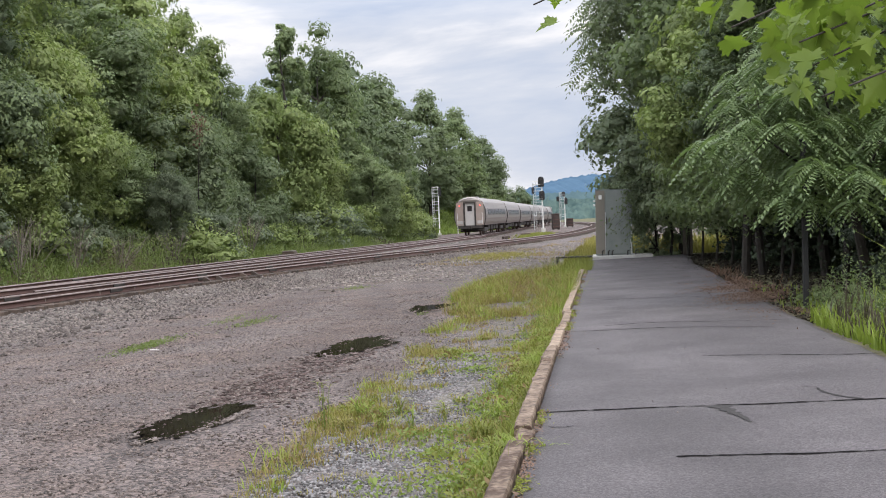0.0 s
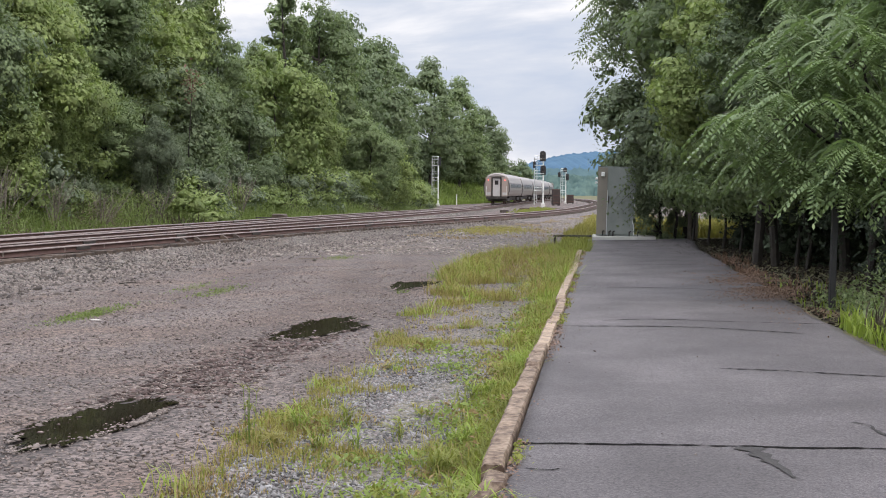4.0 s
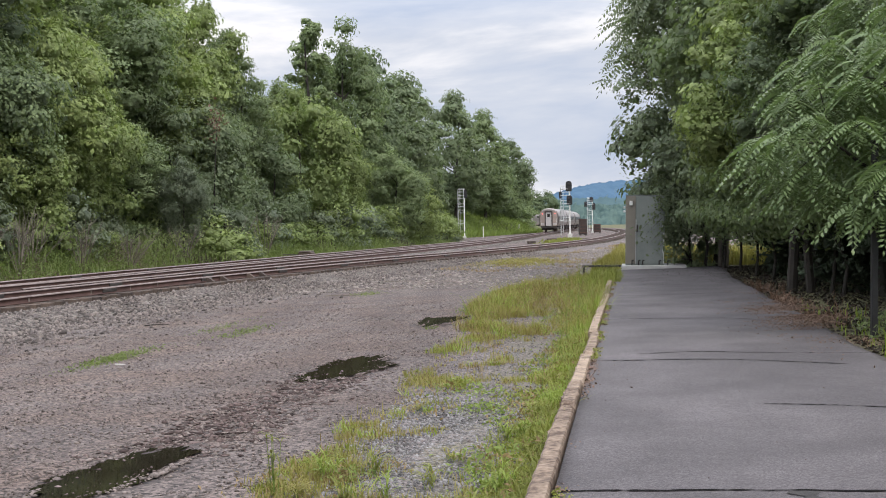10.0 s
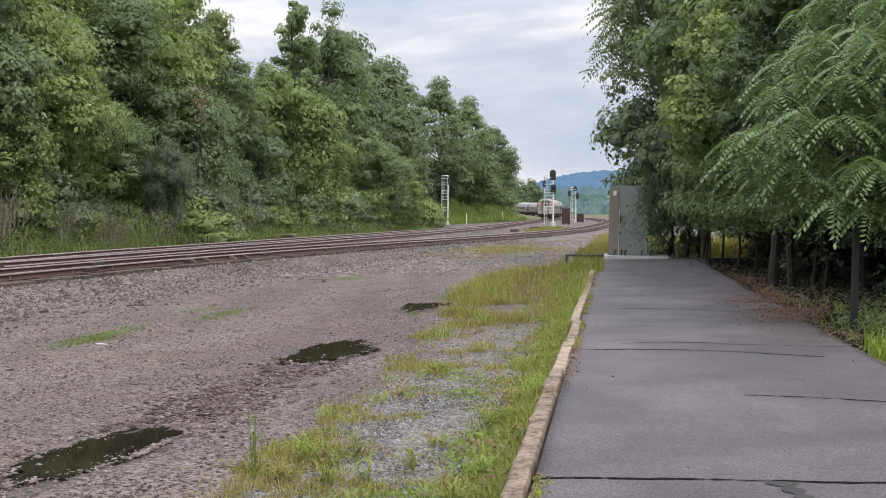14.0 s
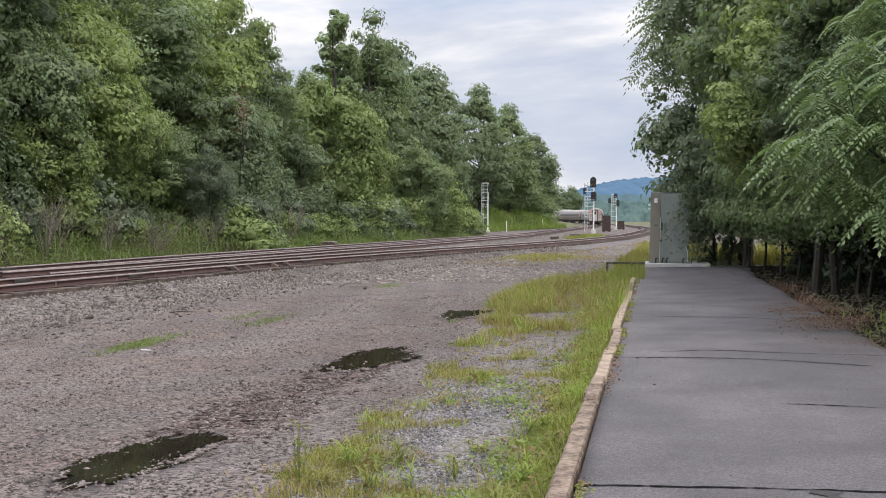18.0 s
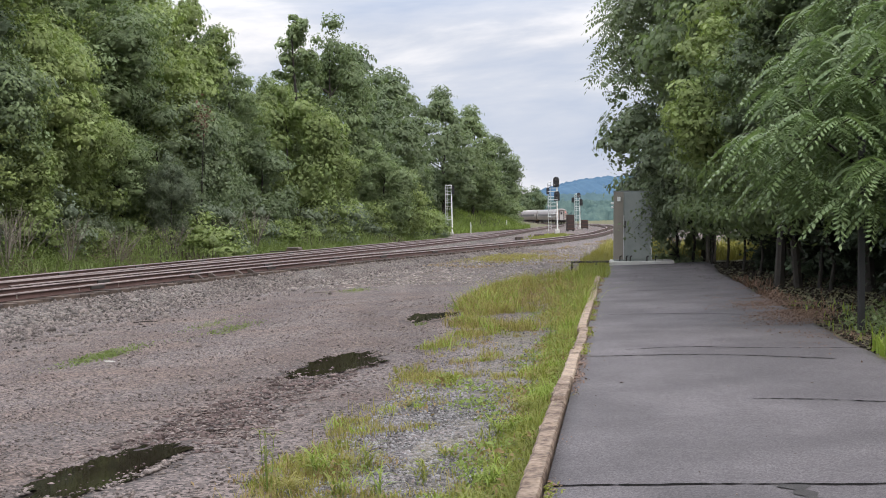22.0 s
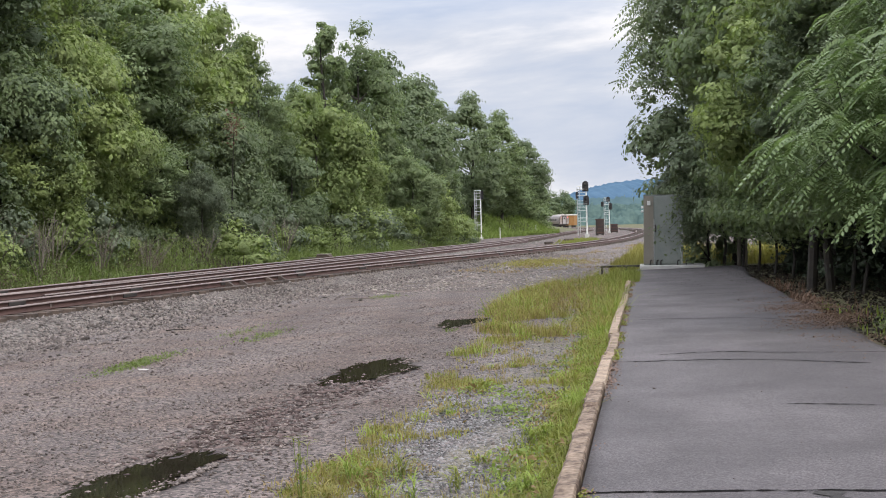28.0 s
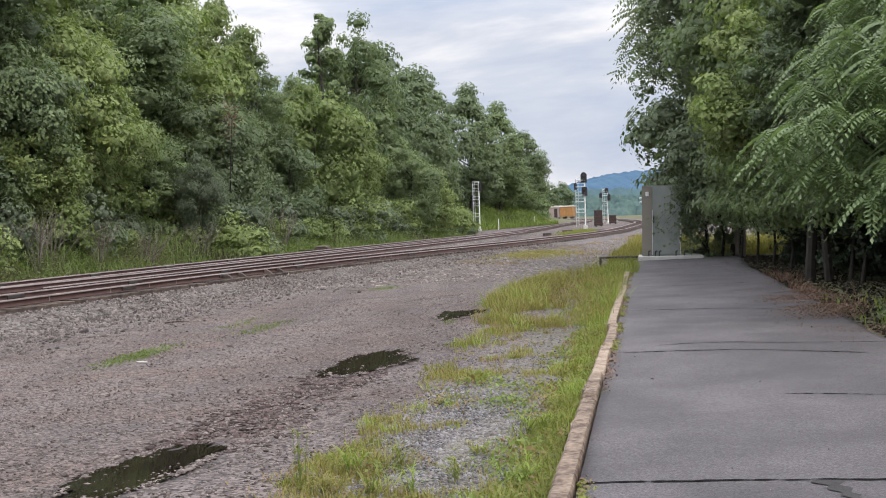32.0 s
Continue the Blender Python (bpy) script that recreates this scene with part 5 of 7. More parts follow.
    keep = pp > rng.normal(-0.05, 0.12, 9000)
    x, y, pp = x[keep], y[keep], pp[keep]
    pos = np.stack([x, y, path_z(x, y) + 0.006 + 0.03 * rng.uniform(0, 1, len(x)) ** 2 * (pp > 0.12)], 1)
    green = (pp > 0.14) & (rng.uniform(0, 1, len(x)) < 0.75)
    v, f = leaf_quads(pos[green], np.array([0, 0, 0.8]) + rng.normal(0, 0.5, (green.sum(), 3)), 0.028, rng, 0.4)
    tagged(new("kerb_weeds", from_arrays("kerb_weeds", v, f, GRASS_GREEN)), "low weeds in the joint of kerb and path", "weeds", kind="stuff")
    v, f = leaf_quads(pos[~green], np.array([0, 0, 1.0]) + rng.normal(0, 0.3, ((~green).sum(), 3)), 0.022, rng, 0.6)
    tagged(new("kerb_crumbs", from_arrays("kerb_crumbs", v, f, LITTER)), "brown crumbs and dead leaves in the kerb joint", "leaf litter", kind="stuff")
    # tufts on the lot
    xs, ys = [], []
    for (cx, cy), a, b, k in [((-5.1, 18.4), 1.15, 0.22, 1500), ((-3.9, 22.6), 1.2, 0.25, 500), ((-2.6, 34.4), 0.9, 0.4, 350), ((-4.6, 23.8), 1.4, 0.2, 220), ((0.2, 26.2), 0.6, 0.2, 200),
                              ((-0.45, 21.9), 0.15, 0.12, 60)]:
        h = radians(83)
        u, w = rng.normal(0, a * 0.6, k), rng.normal(0, b * 0.6, k)
        xs.append(cx + u * math.cos(h) - w * math.sin(h))
        ys.append(cy + u * math.sin(h) + w * math.cos(h))
    x, y = np.concatenate(xs), np.concatenate(ys)
    # small mounds: each plant is pulled toward one of a few centres
    pull = np.round((y + 0.7 * np.sin(x * 9)) * 4.5) / 4.5 - 0.7 * np.sin(x * 9)
    y = pull + rng.normal(0, 0.04, len(y))
    pos = np.stack([x, y, ground_z(x, y) + 0.008 + 0.045 * rng.uniform(0, 1, len(x)) ** 2], 1)
    v, f = leaf_quads(pos, np.array([0, 0, 0.6]) + rng.normal(0, 0.6, pos.shape), 0.034, rng, 0.4)
    tagged(new("lot_tufts", from_arrays("lot_tufts", v, f, GRASS_BANK)), "low green tufts growing in the gravel", "weeds", kind="stuff")
    x, y = rng.normal(2.8, 1.15, 4600), rng.normal(60, 3.2, 4600)
    blades("lot_grass", "thin yellow-green grass patch on the far lot", x, y, ground_z(x, y), 0.075, GRASS_YELLOW, 67, 0.012, 0.8)
    # tall grass by the path's far end, and the green patch between the tracks
    x, y = rng.uniform(0, 1, 5000), rng.uniform(32.5, 38.5, 5000)
    x = kerb_x(y) - 0.75 + x * 0.9
    blades("end_grass", "tall green grass at the end of the kerb", x, y, ground_z(x, y), 0.30, GRASS_GREEN, 75, 0.007, 0.6)
    y = 43 + 40 * rng.uniform(0, 1, 15000) ** 1.6
    x = kerb_x(y) - 1.0 + rng.uniform(0, 1, 15000) * (3.0 + 0.03 * (y - 43)) + 0.02 * (y - 42)
    blades("far_grass", "tall yellow-green grass beyond the path", x, y, ground_z(x, y), 0.34, GRASS_YELLOW, 76, 0.012, 0.4)
    y = rng.uniform(46, 100, 16000)
    x = np.interp(y, SIDING[:, 1], SIDING[:, 0]) + 3.6 + rng.uniform(0, 1, 16000) * 7
    keep = patchy(x, y * 0.35, 0.9, 31.0) > 0.24
    x, y = x[keep], y[keep]
    blades("sparse_grass", "sparse low straw-coloured grass on the far gravel", x, y, ground_z(x, y), 0.06, GRASS_STRAW, 78, 0.014, 1.0)
    y = rng.uniform(140, 222, 16000)
    off = np.interp(y, [140, 150, 166, 186, 215], [7.8, 9.0, 11.0, 7.0, 3.6])
    x = np.interp(y, MAIN[:330, 1], MAIN[:330, 0]) - off + 0.4 - 8.0 * rng.uniform(0, 1, 16000) ** 1.3
    blades("slope_grass", "bright green grass on the slope by the signal", x, y, ground_z(x, y), 0.7, LEAF_WEED, 79, 0.034, 0.9)
    y = rng.normal(119, 8, 4000)
    x = 10.2 + 0.12 * (y - 119) + rng.normal(0, 0.8, 4000)
    blades("between_grass", "green grass patch between the tracks", x, y, ground_z(x, y), 0.13, GRASS_GREEN, 77, 0.03, 0.5)


def arching(points, blades_each, length, width, rng, lift=0.8):
    """Long arching blades, each a bent strip of three pieces, springing from the given points."""
    V, F = [], []
    for p in points:
        for _ in range(blades_each):
            a = rng.uniform(0, 6.283)
            ln, w = length * rng.uniform(0.55, 1.15), width * rng.uniform(0.7, 1.2)
            out, side = np.array([math.cos(a), math.sin(a), 0]), np.array([-math.sin(a), math.cos(a), 0]) * w
            up = lift * rng.uniform(0.6, 1.2)
            k = len(V)
            for u, f in ((0.0, 0.7), (0.35, 1.0), (0.7, 0.8), (1.0, 0.1)):
                c = np.array(p) + out * ln * (0.25 * u + 0.55 * u * u) + np.array([0, 0, ln * up * (u - 0.62 * u ** 2.4)])
                V += [c - side * f, c + side * f]
            F += [(k + 2 * i, k + 2 * i + 1, k + 2 * i + 3, k + 2 * i + 2) for i in range(3)]
    return np.array(V), np.array(F)


# x, y, height, blades at each of its shoots, length of a blade, spread
WEEDS = [(-1.17, 8.72, 0.46, 4, 0.12, 0.02, GRASS_GREEN, "tall narrow green grass stalk in the gravel"), (-0.86, 9.15, 0.22, 3, 0.26, 0.06, GRASS_LIME, "arching bright green grass clump in the gravel"),
         (-0.52, 9.25, 0.17, 3, 0.24, 0.05, GRASS_GREEN, "arching green grass clump in the gravel"), (-0.66, 8.45, 0.16, 2, 0.24, 0.05, GRASS_GREEN, "broad-bladed green weed in the gravel"),
         (-0.38, 8.40, 0.18, 2, 0.22, 0.04, GRASS_LIME, "broad-bladed green weed in the gravel"), (-0.12, 8.75, 0.14, 3, 0.18, 0.04, GRASS_GREEN, "broad-bladed green weed in the gravel"),
         (-0.98, 8.60, 0.10, 4, 0.18, 0.06, GRASS_YELLOW, "yellow-green grass clump in the gravel"), (0.05, 9.70, 0.08, 3, 0.13, 0.05, GRASS_YELLOW, "low yellow-green weed in the gravel"),
         (0.54, 10.50, 0.14, 8, 0.15, 0.08, GRASS_LIME, "dense lime green weed beside the kerb"), (0.30, 8.55, 0.15, 6, 0.18, 0.09, GRASS_LIME, "lush bright green weed beside the kerb"),
         (0.20, 7.75, 0.15, 6, 0.18, 0.09, GRASS_GREEN, "lush green weed beside the kerb"), (0.38, 6.35, 0.22, 6, 0.26, 0.08, GRASS_LIME, "tall green grass growing at the kerb joint"),
         (0.60, 6.20, 0.12, 4, 0.22, 0.05, GRASS_GREEN, "grass sprouting over the kerb joint"), (0.22, 6.75, 0.16, 6, 0.20, 0.08, GRASS_GREEN, "lush green weed beside the kerb"),
         (-0.35, 12.3, 0.07, 3, 0.12, 0.05, GRASS_YELLOW, "yellow-green grass clump in the gravel"), (0.75, 11.6, 0.14, 6, 0.16, 0.08, GRASS_GREEN, "lush green weed beside the kerb")]


def standing_weeds():
    """Single weeds that stand out of the gravel strip, each with its stalks and blades."""
    rng = np.random.default_rng(140)
    for x, y, h, n, ln, r, mat, lb in WEEDS:
        z = float(ground_z(x, y)[0])
        t = thing("weed", lb, "weed", pose(x, y, z), "weeds in the gravel strip")
        bm, shoots = bmesh.new(), []
        for _ in range(5):
            ox, oy, top = rng.normal(0, r), rng.normal(0, r), h * rng.uniform(0.6, 1.0)
            rod((ox * 0.4, oy * 0.4, -0.02), (ox, oy, top), 0.0035, 0.002, 5, bm)
            shoots += [(ox * f, oy * f, top * f) for f in (0.35, 0.65, 1.0)]
        part("stalk", bm, LEAF_WEED, t)
        v, f = arching(shoots, n, ln, 0.0045, rng)
        tagged(put("foliage", from_arrays("foliage", v, f, mat), t), kind="stuff")
    # seed stalks standing over the strip
    for x, y, h in [(1.66, 18.4, 0.75), (1.50, 17.5, 0.55), (1.95, 19.6, 0.7), (2.3, 24.0, 0.8), (2.9, 29.0, 0.9), (0.95, 13.2, 0.45)]:
        t = thing("seed_stalk", "thin dry weed stalk with seed heads in the grass", "weed", pose(x, y, float(ground_z(x, y)[0])), "seed stalks in the strip")
        bm, tips = rod((0, 0, -0.02), (0.02, 0, h), 0.005, 0.002, 5), []
        for _ in range(9):
            u = rng.uniform(0.35, 0.95)
            e = (rng.normal(0, 0.10) + 0.02 * u, rng.normal(0, 0.10), h * u + 0.12)
            rod((0.02 * u, 0, h * u), e, 0.002, 0.001, 4, bm)
            tips += [np.array(e) + rng.normal(0, 0.02, 3) for _ in range(9)]
        part("stalk", bm, LEAF_WEED, t)
        tips = np.array(tips)
        tagged(put("seed_head", from_arrays("seed_head", *leaf_quads(tips, rng.normal(0, 1, tips.shape), 0.026, rng, 0.6), GRASS_YELLOW), t), "small pale seed heads", kind="stuff")


def bank_grass():
    rng = np.random.default_rng(80)
    nn = sides_of(MAIN)
    n = 62000
    s = 30 + 204 * rng.uniform(0, 1, n) ** 1.8
    j = s.astype(int)
    foot = np.interp(MAIN[j, 1], [100, 150, 166, 186, 212], [3.1, 8.5, 10.5, 6.5, 3.3])
    o = foot - 0.2 + 5.6 * rng.uniform(0, 1, n) ** 0.8
    p = MAIN[j] - nn[j] * o[:, None] + rng.normal(0, 0.3, (n, 2))
    hgt = 0.66 * (0.3 + 0.85 * smooth(0, 2.0, o - foot) * (1 - 0.4 * smooth(110, 150, s))) * (1 + 0.7 * patchy(p[:, 0], p[:, 1], 0.5, 2.0))
    dry = ((patchy(p[:, 0], p[:, 1], 0.12, 5.0) > 0.25) | ((o - foot < 0.9) & (p[:, 1] > 45) & (p[:, 1] < 80))) & (rng.uniform(0, 1, n) < 0.6)
    z = ground_z(p[:, 0], p[:, 1])
    blades("bank_grass", "tall green grass on the trackside bank", p[~dry, 0], p[~dry, 1], z[~dry], hgt[~dry], GRASS_BANK, 81, 0.016, 1.1)
    # leafy weeds mounded among the grass
    n = 52000
    s = 32 + 100 * rng.uniform(0, 1, n) ** 1.5
    j = s.astype(int)
    o = 3.3 + 4.6 * rng.uniform(0, 1, n)
    q = MAIN[j] - nn[j] * o[:, None] + rng.normal(0, 0.4, (n, 2))
    keep = patchy(q[:, 0], q[:, 1], 0.45, 6.0) > -0.1
    q, o = q[keep], o[keep]
    top = (0.25 + 0.9 * smooth(0, 2.5, o - 3.3)) * (1 + 0.9 * patchy(q[:, 0], q[:, 1], 0.45, 6.0))
    pos = np.stack([q[:, 0], q[:, 1], ground_z(q[:, 0], q[:, 1]) + top * rng.uniform(0.3, 1.0, len(q))], 1)
    v, f = leaf_quads(pos, np.array([0, 0, 0.8]) + rng.normal(0, 0.5, pos.shape), 0.10, rng, 0.45)
    tagged(new("bank_weeds", from_arrays("bank_weeds", v, f, GRASS_BANK)), "green leafy weeds mounded on the trackside bank", "weeds", kind="stuff")
    # brown withered brush at the foot of the bank
    n = 15000
    j = rng.integers(44, 68, n)
    o = 3.5 + 2.6 * rng.uniform(0, 1, n)
    q = MAIN[j] - nn[j] * o[:, None] + rng.normal(0, 0.5, (n, 2))
    mound = patchy(q[:, 0], q[:, 1], 0.5, 11.0)
    keep = mound > -0.05
    q, o, mound = q[keep], o[keep], mound[keep]
    top = (0.35 + 0.75 * smooth(0, 2.0, o - 3.5)) * (0.8 + 0.8 * mound)
    pos = np.stack([q[:, 0], q[:, 1], ground_z(q[:, 0], q[:, 1]) + top * rng.uniform(0.2, 1.0, len(q))], 1)
    v, f = leaf_quads(pos, np.array([0, 0, 0.5]) + rng.normal(0, 0.7, pos.shape), 0.085, rng, 0.3)
    tagged(new("dry_brush", from_arrays("dry_brush", v, f, BRUSH)), "brown withered brush at the foot of the bank", "brush", kind="stuff")
    blades("bank_dry_grass", "dry brownish grass on the trackside bank", p[dry, 0], p[dry, 1], z[dry], hgt[dry] * 0.9, LEAF_BROWN, 82, 0.03, 0.4)


def pinnate(tips, rng, length=0.55, pairs=9, leaflet=0.29, broad=0.19, sag=0.42):
    """Feather leaves: paired leaflets along drooping stalks. tips: start, heading."""
    V = []
    for (p, d) in tips:
        ln = length * rng.uniform(0.65, 1.2)
        d = d / np.linalg.norm(d)
        side = np.cross(d, (0, 0, 1.0))
        side /= np.linalg.norm(side) + 1e-6
        up = np.cross(side, d)
        roll = rng.normal(0, 0.35)
        side = side * math.cos(roll) + up * math.sin(roll)
        up = np.cross(side, d)
        for k in range(pairs * 2 + 1):
            i = k // 2
            u = (i + 1.2) / (pairs + 1.2) if k < pairs * 2 else 1.0
            droop = -sag * u * u * ln
            c = p + d * u * ln + np.array([0, 0, droop])
            dd = d + np.array([0, 0, -2 * sag * u])
            if k == pairs * 2:
                ax = dd
            else:
                ax = side * (1 if k % 2 else -1) + dd * 0.45 + np.array([0, 0, -0.28])
            ax = ax / np.linalg.norm(ax)
            ll = ln * leaflet * (1 - 0.45 * abs(u - 0.45)) * rng.uniform(0.85, 1.15)
            wv = np.cross(ax, up)
            wv = wv / (np.linalg.norm(wv) + 1e-6) * ll * broad
            V += [c, c + ax * ll * 0.45 + wv - up * 0.006, c + ax * ll, c + ax * ll * 0.45 - wv - up * 0.006]
    V = np.array(V)
    return V, np.arange(len(V)).reshape(-1, 4)


def sumac(x, y, label, masses, seed):
    """A small tree with feather leaves in whorls at its branch ends."""
    rng = np.random.default_rng(seed)
    z0 = float(ground_z(x, y)[0])
    t = thing("sumac_tree", label, "tree", pose(x, y, z0), "trees along the path")
    tips, bm = [], bmesh.new()
    rod((0, 0, -0.2), (-0.3, 0.1, 1.6), 0.10, 0.08, 8, bm)
    for (cx, cy, cz), (rx, ry, rz), n in masses:
        c = np.array([cx - x, cy - y, cz - z0])
        rod((-0.3, 0.1, 1.6), c, 0.05, 0.015, 6, bm)
        for _ in range(n):
            d = rng.normal(0, 1, 3)
            d /= np.linalg.norm(d)
            p = c + d * np.array([rx, ry, rz]) * rng.uniform(0.72, 1.05)
            if rng.uniform() < 0.15:
                rod(c.tolist(), p.tolist(), 0.012, 0.005, 4, bm)
            turn = rng.uniform(0, 6.283)
            for k in range(8):
                a = turn + k * 2.4 + rng.normal(0, 0.2)
                h = np.array([math.cos(a), math.sin(a), rng.uniform(-0.25, 0.35)]) + d * np.array([0.3, 0.3, 0.1])
                tips.append((p - np.array([0, 0, 0.02 * k]), h))
    v, f = pinnate(tips, rng, 0.47, 9, 0.26, 0.22, 0.75)
    part("trunk", bm, BARK, t)
    put("crown", from_arrays("crown", v, f, LEAF_SUMAC), t)


def maple_leaf(rng):
    half = [(0, 0), (0.13, -0.12), (0.30, -0.13), (0.27, 0.0), (0.40, 0.02), (0.36, 0.12), (0.60, 0.26), (0.46, 0.32), (0.53, 0.47), (0.36, 0.44), (0.22, 0.52), (0.30, 0.70), (0.15, 0.72), (0.10, 0.86), (0, 1.08)]
    pts = half + [(-a, b) for a, b in half[-2:0:-1]]
    return np.array(pts)


def maple_branch():
    """Overhanging maple boughs close to where the walk begins."""
    rng = np.random.default_rng(90)
    t = thing("maple_tree", "maple tree with bright green lobed leaves over the path", "tree", pose(4.9, 3.2, float(ground_z(4.9, 3.2)[0])), "trees along the path")
    base = np.array([4.9, 3.2, 0.0])
    bm = bmesh.new()
    rod((0, 0, -0.2), (0.1, 0, 5.5), 0.16, 0.08, 10, bm)
    part("trunk", bm, BARK, t)
    twigs = bmesh.new()
    shape = maple_leaf(rng)
    V, F = [], []
    boughs = [((4.9, 3.2, 3.3), (0.84, 1.95, 2.13), 70), ((4.9, 3.2, 3.0), (0.95, 1.62, 2.03), 75), ((4.9, 3.2, 2.7), (0.97, 1.5, 1.86), 40), ((4.9, 3.2, 2.3), (1.10, 1.32, 1.62), 26), ((4.9, 3.4, 3.9), (0.24, 2.2, 2.27), 12),
              ((4.9, 3.2, 3.2), (1.04, 1.75, 2.08), 70), ((4.9, 3.2, 3.1), (1.10, 2.05, 2.0), 55), ((4.9, 3.2, 3.4), (1.25, 2.4, 2.15), 60)]
    for a, b, n in boughs:
        a, b = np.array(a) - base, np.array(b) - base
        midp = (a + b) / 2 + np.array([0, 0, 0.25])
        rod(a.tolist(), midp.tolist(), 0.022, 0.009, 6, twigs)
        rod(midp.tolist(), b.tolist(), 0.009, 0.003, 5, twigs)
        for k in range(n):
            u = 1.0 - 0.26 * rng.uniform(0, 1) ** 1.2
            p = (a + (midp - a) * 2 * u if u < 0.5 else midp + (b - midp) * (2 * u - 1)) + rng.normal(0, 0.085, 3)
            s = rng.uniform(0.05, 0.10)
            h = rng.uniform(0, 6.283)
            d = np.array([math.cos(h), math.sin(h), -rng.uniform(0.1, 1.4)])
            d /= np.linalg.norm(d)
            w = np.cross(d, rng.normal(0, 0.75, 3) + np.array([0, 0, 1.2]))
            w /= np.linalg.norm(w)
            nrm = np.cross(w, d)
            start = len(V)
            V += [p + (w * q[0] + d * q[1]) * s + nrm * s * (0.35 * abs(q[0]) - 0.22 * q[1] * q[1]) for q in shape]
            V.append(p + d * s * 0.4)
            m = len(shape)
            F += [(start + i, start + (i + 1) % m, start + m) for i in range(m)]
    part("branch", twigs, BARK, t)
    put("crown", from_arrays("crown", np.array(V), np.array(F), LEAF_MAPLE), t, "bright green maple leaves")


def right_trees():
    rng = np.random.default_rng(100)
    kind_of_tree("cotton", 201, 13.5, 3.9, 0.5, 150, 27000, 0.125, spiky=0.06, foot=0.5, core=0, tight=0.8)
    # drooping feather twigs round the small-leaved crown
    crown, trunk, h = KINDS["cotton"]
    tips = []
    for c, br in crown_mesh("skin", 201, 13.5, 3.9, 0.5, 150, 10, 0.1, spiky=0.06, foot=0.5, tight=0.8)[1]:
        for _ in range(20 if c[2] > 6.2 else 2):
            d = rng.normal(0, 1, 3)
            d /= np.linalg.norm(d)
            tips.append((c + d * br * np.array([1, 1, 0.7]), d + np.array([c[0] * 0.12, c[1] * 0.12, -0.35])))
    v, f = pinnate(tips, rng, 0.80, 7, 0.27, 0.19)
    twig_leaves = from_arrays("hanging_leaves", v, f, LEAF_COTTON)
    kind_of_tree("thicket", 203, 5.5, 2.6, -3.0, 60, 8000, 0.12, spiky=0.05)
    kind_of_tree("canopy", 204, 11, 4.0, 0.2, 150, 34000, 0.13, spiky=0.05, core=0.35)
    g = "trees along the path"
    over_cabinet = plant("cotton", 9.05, 42.2, 13.8, LEAF_COTTON, "dark small-leaved tree hanging over the steel cabinet", "tree", g, 20)
    behind_cabinet = plant("cotton", 12.5, 46.0, 14.5, LEAF_COTTON, "dark small-leaved tree behind the steel cabinet", "tree", g, 140)
    back = over_cabinet.matrix_basis.inverted()
    for cx, cz, k in ((6.08, 1.12, 12), (6.3, 1.02, 10), (6.57, 1.52, 30), (6.77, 1.89, 60), (6.85, 1.25, 50), (6.93, 0.78, 40), (6.72, 0.58, 16), (6.46, 0.78, 10), (7.12, 2.07, 110), (7.16, 1.55, 110), (7.2, 1.05, 100), (7.25, 0.6, 80), (7.1, 0.3, 26), (6.85, 2.25, 60), (7.5, 1.7, 120), (7.5, 1.0, 110), (7.7, 1.35, 120)):
        bm = rod((cx + 0.7, 40.9, cz + 0.65), (cx, 40.55, cz), 0.008, 0.003, 5)
        bm.transform(back)
        twig = part("sprig", bm, BARK, over_cabinet)
        d = np.array([cx, 40.55, cz]) + rng.normal(0, 1, (k, 3)) * np.array([0.14, 0.12, 0.17])
        v, f = leaf_quads(d, np.array([0, -0.5, 0.6]) + rng.normal(0, 0.5, d.shape), 0.10, rng, 0.6)
        spray = from_arrays("leaf_spray", v, f, LEAF_COTTON)
        spray.transform(back)
        tagged(put("leaf_spray", spray, twig), kind="stuff")
    for t in (over_cabinet, behind_cabinet):
        put("hanging_leaves", twig_leaves, t)
    plant("canopy", 10.9, 37.0, 14.0, LEAF_MID, "mid-green leafy tree beside the path", "tree", g, 80)
    plant("canopy", 10.6, 31.0, 12.0, LEAF_LIGHT, "yellow-green leafy tree beside the path", "tree", g, 200)
    plant("canopy", 10.3, 25.5, 11.0, LEAF_MID, "mid-green leafy tree beside the path", "tree", g, 310)
    plant("canopy", 10.3, 19.5, 10.5, LEAF_MID, "mid-green leafy tree beside the path", "tree", g, 130)
    # hidden crowns added in and behind the canopies to block light from above
    kind_of_tree("shade_filler", 205, 10, 3.3, 2.4, 60, 9000, 0.18)
    for y in (18, 22, 26, 30, 34, 38):
        plant("shade_filler", 10.9, y, 9.5, LEAF_DARK, "hidden leafy tree added inside the canopies to deepen shade", "tree", g, y * 40)
    for y in (20.0, 27.0, 34.0):
        plant("shade_filler", 14.6, y, 12.8, LEAF_DARK, "hidden leafy tree added behind the path's trees for shade", "tree", g, y * 30)
